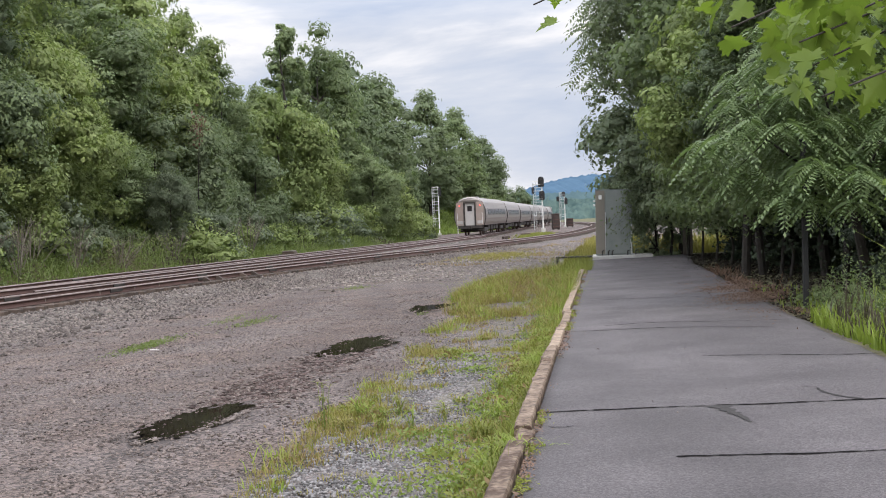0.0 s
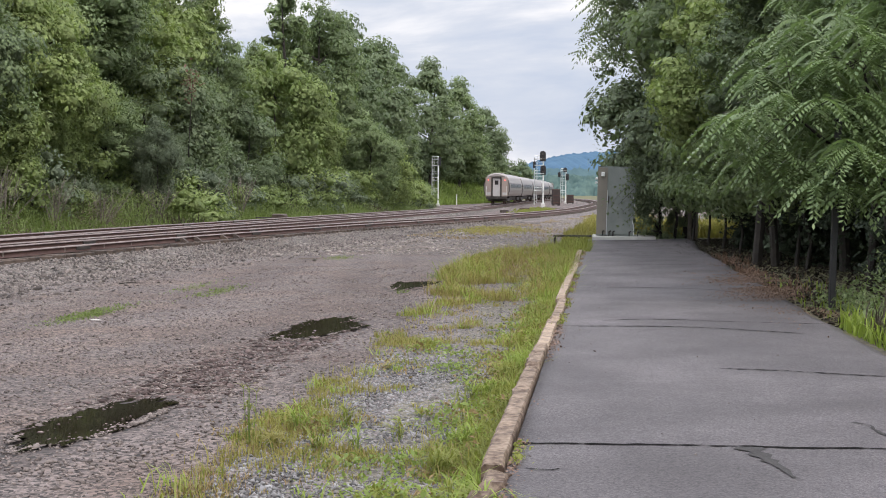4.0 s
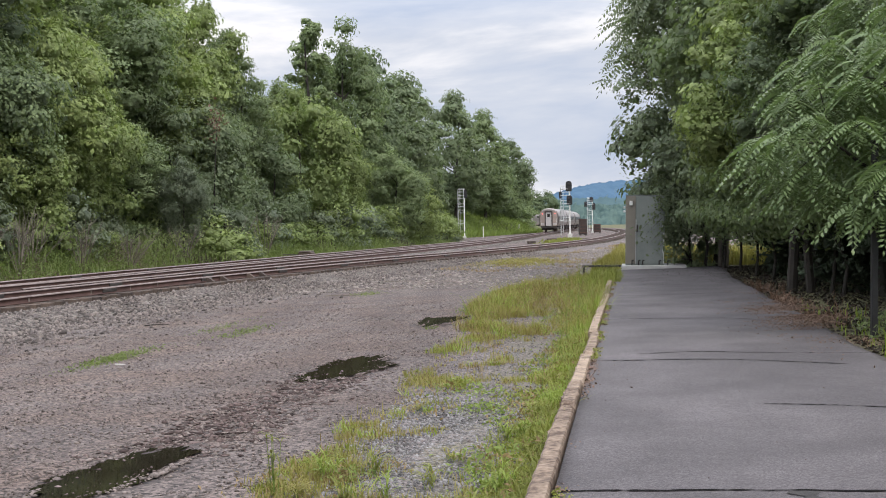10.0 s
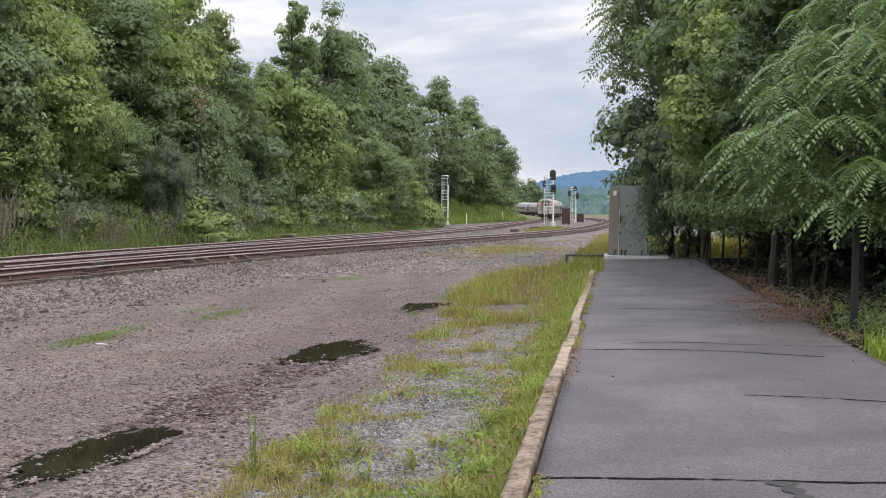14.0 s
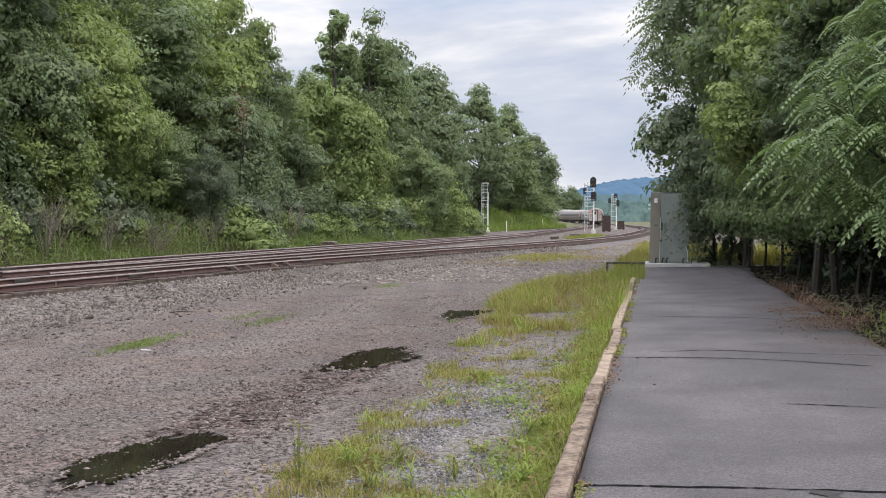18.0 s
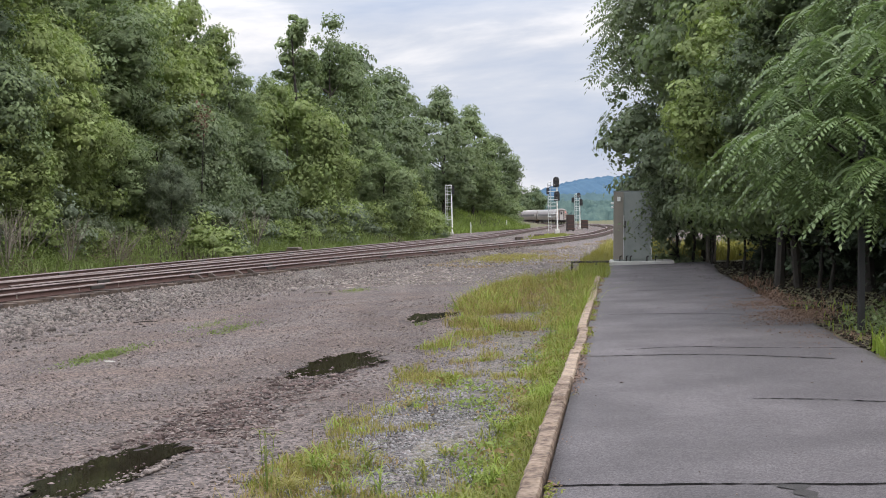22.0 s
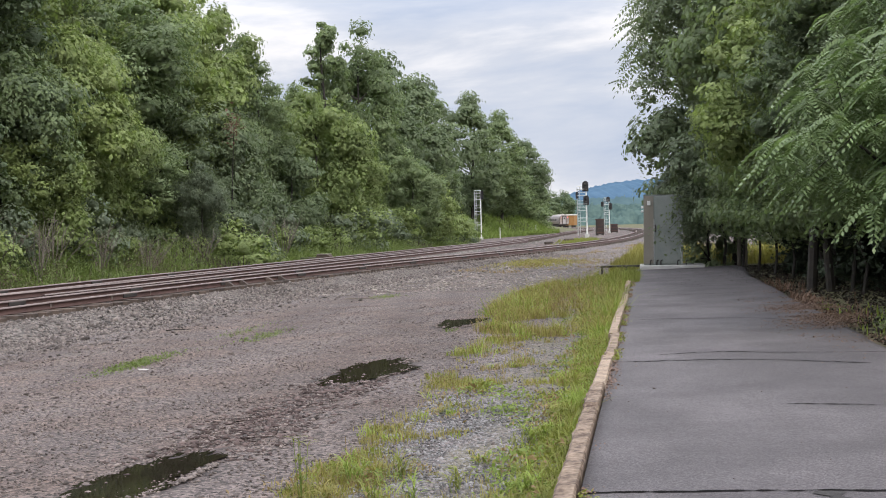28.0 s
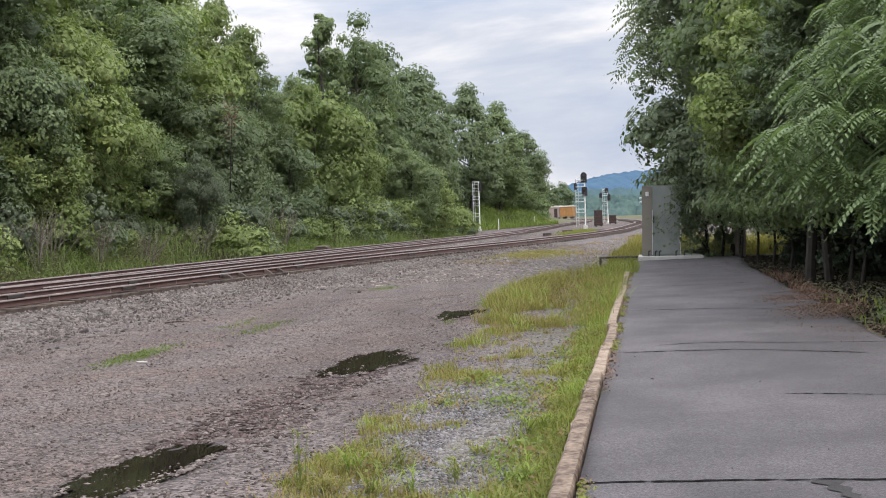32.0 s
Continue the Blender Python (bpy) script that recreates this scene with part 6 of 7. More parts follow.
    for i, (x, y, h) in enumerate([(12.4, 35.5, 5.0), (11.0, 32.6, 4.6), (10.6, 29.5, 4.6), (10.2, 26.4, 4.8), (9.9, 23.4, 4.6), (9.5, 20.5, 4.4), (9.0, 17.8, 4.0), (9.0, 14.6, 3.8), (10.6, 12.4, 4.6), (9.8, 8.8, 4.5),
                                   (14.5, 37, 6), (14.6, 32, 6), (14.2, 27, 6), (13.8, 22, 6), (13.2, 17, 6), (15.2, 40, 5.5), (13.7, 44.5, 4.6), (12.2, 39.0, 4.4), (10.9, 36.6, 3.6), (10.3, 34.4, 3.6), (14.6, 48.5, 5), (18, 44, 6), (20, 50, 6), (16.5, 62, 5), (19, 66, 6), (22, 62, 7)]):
        plant("thicket", x, y, -h, LEAF_COTTON if y > 38 else LEAF_SHADED, "dark leafy thicket under the trees" if y > 38 else "leafy thicket under the trees, coloured near-black for deep shade", "shrub", "thicket beside the path", rng.uniform(0, 360), 1.1, "shrub")
    kind_of_tree("skirt", 207, 4.2, 1.7, 1.0, 44, 5600, 0.115, spiky=0.06)
    KINDS["skirt"] = (KINDS["skirt"][0], trunk_mesh("trunk", 257, 4.2, 0.045, crown_mesh("skin", 207, 4.2, 1.7, 1.0, 44, 10, 0.1, spiky=0.06)[1]), 4.2)
    for x, y, h in [(8.35, 41.3, 5.4), (8.1, 43.4, 6.6), (8.6, 39.4, 4.4), (8.6, 37.2, 4.2), (8.5, 34.8, 4.2), (8.3, 32.2, 4.0), (8.1, 29.8, 3.9), (8.0, 27.6, 4.2), (7.9, 25.2, 4.2)]:
        plant("skirt", x, y, -h, LEAF_COTTON if y > 39 else LEAF_MID, "young small-leaved tree at the edge of the trees", "tree", g, x * 77)
    plant("bush", 7.95, 41.6, -2.6, LEAF_COTTON, "dark leafy shrub crowding the steel cabinet", "shrub", "thicket beside the path", 40, 0.62, "shrub")
    # a young tree with yellow-green leaves between the darker ones
    t = thing("tree", "slender yellow-green young tree between darker trees", "tree", pose(8.6, 29.4, float(ground_z(8.6, 29.4)[0])), g)
    bm = rod((0, 0, -0.2), (-1.3, -0.4, 3.4), 0.07, 0.05, 8)
    rod((-1.3, -0.4, 3.4), (-2.1, -0.8, 5.6), 0.05, 0.02, 8, bm)
    part("trunk", bm, BARK, t)
    young = crown_mesh("crown", 206, 6.5, 1.2, 2.5, 40, 9500, 0.10, spiky=0.14, core=0.3)[0]
    o = put("crown", young, t, m=pose(-2.25, -0.8, 0))
    o.material_slots[0].link = "OBJECT"
    o.material_slots[0].material = LEAF_LIGHT
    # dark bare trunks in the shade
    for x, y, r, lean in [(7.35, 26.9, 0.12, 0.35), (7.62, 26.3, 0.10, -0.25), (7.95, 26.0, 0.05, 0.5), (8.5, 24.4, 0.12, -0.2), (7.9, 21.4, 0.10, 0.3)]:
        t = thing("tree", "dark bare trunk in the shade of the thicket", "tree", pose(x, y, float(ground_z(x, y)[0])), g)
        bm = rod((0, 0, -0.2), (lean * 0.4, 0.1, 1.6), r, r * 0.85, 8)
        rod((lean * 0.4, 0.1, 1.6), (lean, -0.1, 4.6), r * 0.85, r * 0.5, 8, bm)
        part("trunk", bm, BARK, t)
        c, tr, h = KINDS["thicket"]
        o = put("crown", c, t, m=pose(lean, -0.1, 3.4) @ Matrix.Scale(0.7, 4))
        o.material_slots[0].link = "OBJECT"
        o.material_slots[0].material = LEAF_DARK
    sumac(7.4, 18.6, "feather-leaved sumac tree leaning over the path", [((5.25, 17.2, 2.6), (1.15, 1.0, 0.78), 56), ((6.3, 17.6, 3.45), (1.5, 1.2, 0.8), 60), ((5.9, 16.0, 1.95), (0.8, 0.6, 0.42), 18), ((7.0, 16.9, 2.5), (0.9, 0.9, 0.8), 34), ((7.6, 17.8, 4.6), (1.4, 1.4, 0.9), 50)], 301)
    sumac(9.2, 22.4, "tall feather-leaved sumac tree beside the path", [((8.0, 22.0, 4.7), (1.8, 1.8, 1.2), 80), ((7.1, 22.5, 3.3), (1.2, 1.4, 0.8), 50)], 302)
    # fallen leaves, their colour darkened for the shade under the trees
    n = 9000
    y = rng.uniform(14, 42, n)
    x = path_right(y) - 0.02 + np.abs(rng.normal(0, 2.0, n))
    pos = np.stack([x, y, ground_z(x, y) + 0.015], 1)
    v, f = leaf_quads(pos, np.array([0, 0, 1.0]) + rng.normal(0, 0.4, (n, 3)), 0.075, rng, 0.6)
    tagged(new("leaf_mould", from_arrays("leaf_mould", v, f, SHADED_LITTER)), "fallen leaves under the trees, coloured near-black for the shade", "leaf litter", kind="stuff")


def path_weeds():
    rng = np.random.default_rng(110)
    n = 9000
    y = 5 + 17 * rng.uniform(0, 1, n)
    x = path_right(y) + 0.05 + np.abs(rng.normal(0, 0.75, n))
    keep = rng.uniform(0, 1, n) < np.where(y < 14.5, 1.0, 0.04)
    x, y = x[keep], y[keep]
    h = 0.12 + (0.10 + 0.5 * smooth(5.4, 6.4, x)) * (y < 14.5)
    blades("path_weeds", "tall green weeds at the edge of the path", x, y, ground_z(x, y), h, GRASS_LIME, 111, 0.012, 0.7)
    n = 9000
    y = rng.uniform(-12, 5.5, n)
    x = path_right(y) + 0.1 + 4.5 * rng.uniform(0, 1, n) ** 1.4
    keep = np.hypot(x - 4.9, y - 3.2) > 0.3
    x, y = x[keep], y[keep]
    blades("verge_grass", "green grass on the verge beside the path", x, y, ground_z(x, y), 0.2, GRASS_BANK, 115, 0.008, 0.9)
    n = 500
    y = rng.uniform(8, 13.5, n)
    x = path_right(y) + 0.1 + np.abs(rng.normal(0, 0.3, n))
    blades("dry_weeds", "dry brown weeds at the edge of the path", x, y, ground_z(x, y), 0.4, LEAF_BROWN, 112, 0.012, 0.3)
    # leafy stalks among them
    n = 420
    y = 7.5 + 8.5 * rng.uniform(0, 1, n)
    x = path_right(y) + 0.25 + np.abs(rng.normal(0, 0.8, n))
    h = 0.35 + 0.7 * rng.uniform(0, 1, n) * smooth(0.1, 0.9, x - path_right(y))
    i = np.repeat(np.arange(n), 22)
    u = rng.uniform(0.1, 1, len(i))
    a = rng.uniform(0, 6.283, len(i))
    out = 0.07 * (1.1 - u)
    pos = np.stack([x[i] + out * np.cos(a) + 0.1 * u * np.sin(i), y[i] + out * np.sin(a), ground_z(x, y)[i] + h[i] * u], 1)
    v, f = leaf_quads(pos, np.stack([np.cos(a) * 0.7, np.sin(a) * 0.7, np.ones(len(i))], 1) + rng.normal(0, 0.2, (len(i), 3)), 0.05, rng, 0.3)
    tagged(new("leafy_weeds", from_arrays("leafy_weeds", v, f, LEAF_MID)), "tall leafy green weeds beside the path", "weeds", kind="stuff")
    n = 9000
    y = 43.5 + 16 * rng.uniform(0, 1, n)
    x = 8.2 + 5.5 * rng.uniform(0, 1, n)
    blades("field_grass", "tall dry yellow grass in the open behind the trees", x, y, ground_z(x, y), 0.42, GRASS_YELLOW, 114, 0.02, 0.6)
    # litter of leaves drifted on the path
    n = 26000
    y = rng.normal(20.0, 2.4, n)
    x = path_right(y) + 0.35 - np.abs(rng.normal(0, 0.55, n)) + rng.normal(0, 0.1, n)
    keep = (patchy(x, y, 0.7, 4.0) + 0.5 * patchy(x, y, 2.4, 7.0) > rng.normal(0.02, 0.16, n)) & (x > kerb_x(y) + 0.3)
    x, y = x[keep], y[keep]
    pos = np.stack([x, y, path_z(x, y) + 0.012], 1)
    v, f = leaf_quads(pos, np.array([0, 0, 1.0]) + rng.normal(0, 0.3, (len(x), 3)), 0.026, rng, 0.45)
    tagged(new("leaf_litter", from_arrays("leaf_litter", v, f, LITTER)), "brown fallen leaves drifted over the path edge", "leaf litter", kind="stuff")
    n = 900
    y = rng.uniform(29, 41, n)
    x = path_right(y) - 2.6 * rng.uniform(0, 1, n) ** 2.6
    pos = np.stack([x, y, path_z(x, y) + 0.012], 1)
    v, f = leaf_quads(pos, np.array([0, 0, 1.0]) + rng.normal(0, 0.3, (n, 3)), 0.03, rng, 0.5)
    tagged(new("leaf_drift", from_arrays("leaf_drift", v, f, SHADED_LITTER)), "dark fallen leaves at the path's far end", "leaf litter", kind="stuff")
    # a leafy green fringe in front of the shade
    n = 1300
    y = 13.6 + 6 * rng.uniform(0, 1, n) ** 2.0
    x = path_right(y) + 0.12 + 1.0 * rng.uniform(0, 1, n) ** 1.3
    keep = patchy(x, y, 0.9, 15.0) > 0.05
    x, y = x[keep], y[keep]
    pos = np.stack([x, y, ground_z(x, y) + 0.03 + (0.32 - 0.022 * (y - 14)) * rng.uniform(0, 1, len(x)) ** 1.6], 1)
    v, f = leaf_quads(pos, np.array([0, -0.2, 0.8]) + rng.normal(0, 0.5, pos.shape), 0.07, rng, 0.45)
    tagged(new("fringe_weeds", from_arrays("fringe_weeds", v, f, LEAF_MID)), "low leafy green weeds along the shaded path edge", "weeds", kind="stuff")
    n = 2200
    y = rng.uniform(16.5, 30, n)
    x = path_right(y) - 0.05 + np.abs(rng.normal(0, 0.4, n))
    keep = patchy(x, y, 1.1, 21.0) > 0.12
    x, y = x[keep], y[keep]
    blades("dry_stalks", "thin dry brown stalks along the shaded path edge", x, y, ground_z(x, y), 0.15, LEAF_DEAD, 117, 0.007, 1.3)
    n = 110
    y = rng.uniform(6, 38, n)
    x = kerb_x(y) + 0.2 + rng.uniform(0, 1, n) ** 2 * 3.4
    stones("path_grit", "loose grit on the asphalt", np.stack([x, y], 1), path_z(x, y) + 0.005, 0.008, PEBBLE, 113)


# ---------------------------------------------------------------- things by the path
def cabinet():
    z = float(path_z(6.6, 41.4))
    c = thing("signal_cabinet", "grey steel relay cabinet on a concrete slab, partly behind leaves", "cabinet", pose(6.375, 41.5, z + 0.115, 0, 1.2, -8))
    c.scale = (0.95, 1, 1)
    part("body", box(-0.685, 0.685, -0.55, 0.55, 0.0, 2.36, 0.015), CABINET_GREY, c)
    part("roof", box(-0.69, 0.69, -0.56, 0.555, 2.362, 2.378, 0.005), CABINET_GREY, c)
    part("side_door", box(-0.68, -0.335, -0.575, -0.552, 0.05, 2.33, 0.006), CABINET_SIDE, c, "dull brown-grey panel")
    door = part("door", box(-0.30, 0.66, -0.580, -0.552, 0.06, 2.32, 0.008), CABINET_GREY, c)
    part("edge_strip", box(-0.33, -0.305, -0.605, -0.553, 0.04, 1.55, 0.003), STEEL_GALV, c, "pale vertical edge strip")
    part("edge_strip", box(0.64, 0.67, -0.600, -0.582, 0.04, 1.1, 0.003), STEEL_GALV, c, "pale vertical edge strip")
    for zz in (0.5, 1.3, 2.0):
        part("hinge", rod((0.62, -0.595, zz - 0.07), (0.62, -0.595, zz + 0.07), 0.018, None, 8), STEEL_GALV, door)
    part("handle", box(-0.30, -0.25, -0.615, -0.582, 1.12, 1.36, 0.006), DARK_IRON, door, "dark handle")
    part("meter", box(-0.56, -0.44, -0.64, -0.577, 2.02, 2.17, 0.012), WHITE, c, "small white box")
    for zz in (1.78, 1.92):
        part("insulator", box(-0.77, -0.69, -0.35, -0.27, zz, zz + 0.07, 0.01), WHITE, c, "white cable clip")
    for xx in (-0.45, -0.22, -0.08, 0.5, 0.8):
        bm = rod((xx, -0.64, 0.0), (xx, -0.64, 0.15), 0.022)
        rod((xx, -0.64, 0.15), (xx + 0.06, -0.60, 0.17), 0.02, None, 8, bm)
        part("conduit", bm, DARK_IRON, c)
    s = tagged(new("slab"), "pale concrete slab under the cabinet", "slab", kind="structure")
    s.matrix_basis = pose(6.9, 41.5, z, 0, 0, -8)
    part("slab_top", box(-1.3, 0.85, -0.95, 0.95, -0.25, 0.115, 0.02), CONCRETE, s)
    # low timber edge at the end of the path
    t = thing("timber_edge", "dark old timber edging at the path's end", "timber", pose(5.05, 42.0, float(path_z(5.1, 42.0)) + 0.045, 0, 0, -8))
    part("beam", box(-0.75, 0.75, -0.1, 0.1, 0.02, 0.09, 0.01), DARK_IRON, t)
    for sx in (-0.74, 0.1, 0.62):
        part("stake", box(sx, sx + 0.08, -0.08, 0.08, -0.45, 0.018, 0.01), DARK_IRON, t)
    # grey twin posts behind the cabinet's end
    for x, y, r in ((8.85, 41.0, 0.07), (9.1, 41.1, 0.06)):
        p = thing("post", "grey weathered wooden post", "post", pose(x, y, float(ground_z(x, y)[0]) - 0.1), "posts by the cabinet")
        part("shaft", rod((0, 0, 0), (0.02, 0, 1.5), r, r * 0.95, 10), TWIG, p)


def black_post():
    x, y = 5.55, 16.45
    p = thing("black_post", "slender black metal post at the path's edge", "post", pose(x, y, float(ground_z(x, y)[0]) - 0.02, 0, 0.8, 0))
    part("shaft", box(-0.04, 0.04, -0.04, 0.04, 0, 2.6, 0.008), BLACK_PAINT, p)
    part("base_plate", box(-0.09, 0.09, -0.09, 0.09, 0.0, 0.03, 0.005), BLACK_PAINT, p)
    part("cap", box(-0.05, 0.05, -0.05, 0.05, 2.602, 2.64, 0.012), BLACK_PAINT, p)


def small_posts():
    for x, y, h, lb in [(-17.6, 41.5, 0.9, "thin white marker stake in the bank grass"), (3.2, 170, 1.3, "short white marker post beside the track"), (10.0, 205, 1.1, "short white marker post beside the track")]:
        p = thing("marker_post", lb, "post", pose(x, y, float(ground_z(x, y)[0]) - 0.05), "marker posts")
        part("shaft", box(-0.05, 0.05, -0.03, 0.03, 0, h + 0.3, 0.01), WHITE, p)
    for x, y, a in [(9.2, 121, 20), (6.4, 108, 50), (12.3, 116, -30)]:
        d = thing("scrap_block", "small dark tie stub lying by the tracks", "scrap wood", pose(x, y, float(ground_z(x, y)[0]), 0, 0, a), "scrap by the tracks")
        part("block", box(-0.5, 0.5, -0.12, 0.12, 0, 0.24, 0.02), TIE, d)
        part("end_plate", box(0.502, 0.52, -0.1, 0.1, 0.02, 0.22, 0.005), RUST, d)


STICKS = [(-6.16, 24.96, 0.5, 20, BARK, "dark broken stick on the gravel"), (-2.19, 42.0, 0.8, -12, TWIG, "pale dry stick on the gravel"), (-3.28, 33.9, 0.9, -8, TWIG, "pale dry stick on the gravel")]
SCRAP = (-4.78, 17.5)


def scraps():
    """Small litter lying on the gravel."""
    for x, y, ln, tn, mat, lb in STICKS:
        t = thing("stick", lb, "stick", pose(x, y, float(ground_z(x, y)[0]) + 0.015, 0, 0, tn), "sticks on the gravel")
        bm = rod((-ln / 2, 0, 0), (0, 0.02, 0.01), 0.014, 0.012, 6)
        rod((0, 0.02, 0.01), (ln / 2, -0.01, 0), 0.012, 0.006, 6, bm)
        part("branch", bm, mat, t)
        part("twig", rod((0.05, 0.02, 0.01), (0.16, 0.10, 0.03), 0.006, 0.003, 5), mat, t)
    t = thing("scrap", "small pale flat scrap lying by the tuft", "scrap", pose(SCRAP[0], SCRAP[1], float(ground_z(*SCRAP)[0]) + 0.012, 0, 4, 20))
    part("sheet", box(-0.06, 0.06, -0.03, 0.03, 0, 0.012, 0.004), CONCRETE, t)
    part("torn_edge", box(0.062, 0.085, -0.02, 0.02, 0, 0.01, 0.003), CONCRETE, t)


# ---------------------------------------------------------------- signals
def head(root, x, y, z, w, h):
    """A black signal head: a backing plate with a round top, hooded lamps on the far side."""
    bm = bmesh.new()
    n = 14
    pts = [(-w / 2, 0), (w / 2, 0)] + [(w / 2 * math.cos(a), h - w / 2 + w / 2 * math.sin(a)) for a in np.linspace(0, math.pi, n)]
    a = [bm.verts.new((x + u, y - 0.03, z + v)) for u, v in pts]
    b = [bm.verts.new((x + u, y + 0.03, z + v)) for u, v in pts]
    bm.faces.new(a)
    bm.faces.new(b[::-1])
    for i in range(len(pts)):
        j = (i + 1) % len(pts)
        bm.faces.new((a[j], a[i], b[i], b[j]))
    s = part("signal_head", bm, BLACK_PAINT, root, "black round-topped backing plate")
    for k in range(2 if h > 0.8 else 1):
        zz = z + h - w * 0.5 - k * w * 0.75
        bm = rod((x, y - 0.03, zz), (x, y - 0.28, zz), w * 0.17, w * 0.15, 12)
        part("lamp_case", bm, DARK_IRON, s)


def signal(x, y, z, top, width, heads, label, turn=0.0):
    t = thing("railway_signal", label, "signal", pose(x, y, z, 0, 0, turn), "railway signals")
    h = top - z
    part("mast", rod((width / 2, 0, 0), (width / 2, 0, h), 0.085, 0.075, 10), WHITE, t, "pale steel mast")
    part("rear_post", rod((-width / 2, 0.25, 0), (-width / 2, 0.25, h * 0.97), 0.05, None, 8), STEEL_GALV, t)
    part("footing", box(width / 2 - 0.25, width / 2 + 0.25, -0.25, 0.25, -0.3, 0.18, 0.03), CONCRETE, t)
    part("ladder_rail", rod((-width / 2 + 0.28, 0.05, 0.2), (-width / 2 + 0.28, 0.05, h * 0.99), 0.03, None, 6), STEEL_GALV, t)
    n = int(h / 0.36)
    for i in range(n):
        zz = 0.4 + i * (h - 0.5) / n
        part("rung", rod((-width / 2, 0.12, zz), (-width / 2 + 0.28, 0.05, zz), 0.02, None, 6), STEEL_GALV, t)
    for f in (0.28, 0.5, 0.63, 0.80, 0.93):
        part("platform", box(-width / 2 - 0.06, width / 2 + 0.06, -0.22, 0.4, h * f, h * f + 0.07, 0.01), STEEL_GALV, t)
        part("guard_rail", rod((-width / 2 - 0.04, 0.38, h * f + 0.42), (width / 2 + 0.04, 0.38, h * f + 0.42), 0.025, None, 6), WHITE, t)
    part("top_rail", box(-width / 2, width / 2, -0.05, 0.05, h - 0.06, h, 0.01), WHITE, t)
    for hx, hz, w, hh in heads:
        head(t, hx, -0.16, hz - z, w, hh)
        part("bracket", rod((min(max(hx, -width / 2), width / 2), 0, hz - z + hh * 0.5), (hx, -0.13, hz - z + hh * 0.5), 0.035, None, 6), STEEL_GALV, t)


def signals():
    signal(0.1, 165.4, -0.75, 6.0, 0.85, [(0.62, 4.7, 0.40, 1.2)], "tall pale lattice railway signal before the woods")
    signal(12.3, 140.1, -0.32, 5.45, 1.02, [(0.42, 4.8, 0.72, 1.22), (0.48, 3.22, 0.66, 1.15), (-0.57, 4.0, 0.32, 0.8)], "pale railway signal mast with black round heads between tracks")
    signal(21.05, 194.6, -0.62, 4.9, 0.8, [(0.25, 4.3, 0.6, 0.8), (0.62, 3.0, 0.5, 1.1), (-0.7, 3.5, 0.45, 0.85)], "pale railway signal mast with small black heads")
    # rusty cases beside the signals
    for x, y, w, d, h, tn in [(16.75, 164.0, 1.05, 1.0, 2.15, 6), (21.8, 191, 1.2, 0.9, 1.3, -8)]:
        z = float(ground_z(x, y)[0])
        c = thing("relay_case", "rusty brown steel equipment case between the tracks", "equipment case", pose(x, y, z, 0, 0, tn), "rusty cases by the signals")
        bm = box(-w / 2, w / 2, -d / 2, d / 2, 0.15, h, 0.03)
        for v in bm.verts:
            v.co.x *= 1.0 - 0.12 * (v.co.z / h)
        part("case", bm, RUSTY, c)
        part("lid", box(-w / 2 - 0.02, w / 2 + 0.02, -d / 2 - 0.05, d / 2 + 0.05, h + 0.002, h + 0.1, 0.02), RUST, c)
        for k in range(3):
            part("rib", box(-w / 2 + 0.02, w / 2 - 0.02, -d / 2 - 0.04, -d / 2 - 0.002, 0.35 + k * 0.5, 0.45 + k * 0.5, 0.01), RUST, c)
        for sx in (-1, 1):
            part("skid", box(sx * w * 0.35 - 0.08, sx * w * 0.35 + 0.08, -d / 2, d / 2, 0, 0.148, 0.01), DARK_IRON, c)


# ---------------------------------------------------------------- train
CAR = 24.9
PITCH = 26.0


def coach_profile():
    half = [(1.36, 1.02), (1.50, 1.30), (1.585, 1.75), (1.60, 2.15), (1.56, 2.6), (1.46, 3.0), (1.30, 3.35), (1.02, 3.62), (0.62, 3.80), (0.2, 3.865)]
    return half + [(-a, b) for a, b in half[::-1]]


def side_x(z):
    h = coach_profile()[:10]
    return float(np.interp(z, [p[1] for p in h], [p[0] for p in h]))


def bogie(root, y):
    b = part("bogie", box(-1.15, 1.15, y - 1.7, y + 1.7, 0.42, 0.72, 0.05), DARK_IRON, root)
    for dy in (-1.25, 1.25):
        part("axle", rod((-0.95, y + dy, 0.45), (0.95, y + dy, 0.45), 0.08, None, 8), DARK_IRON, b)
        for sx in (-0.75, 0.75):
            part("wheel", rod((sx - 0.065, y + dy, 0.457), (sx + 0.065, y + dy, 0.457), 0.457, None, 20), RUST, b)
    for sx in (-1.16, 1.16):
        part("side_frame", box(sx - 0.07, sx + 0.07, y - 1.6, y + 1.6, 0.38, 0.78, 0.06), DARK_IRON, b)


def loft(profile, y0, y1, taper=0.0):
    bm = bmesh.new()
    rings = []
    for y, s in ((y0, 1 - taper), (y0 + 0.22, 1.0), (y1 - 0.22, 1.0), (y1, 1 - taper)):
        rings.append([bm.verts.new((a * s, y, 1.02 + (b - 1.02) * (1 - (1 - s) * 0.7))) for a, b in profile])
    for r, q in zip(rings[:-1], rings[1:]):
        for i in range(len(profile)):
            j = (i + 1) % len(profile)
            bm.faces.new((r[i], r[j], q[j], q[i]))
    bm.faces.new(rings[0][::-1])
    bm.faces.new(rings[-1])
    bmesh.ops.recalc_face_normals(bm, faces=bm.faces)
    return bm


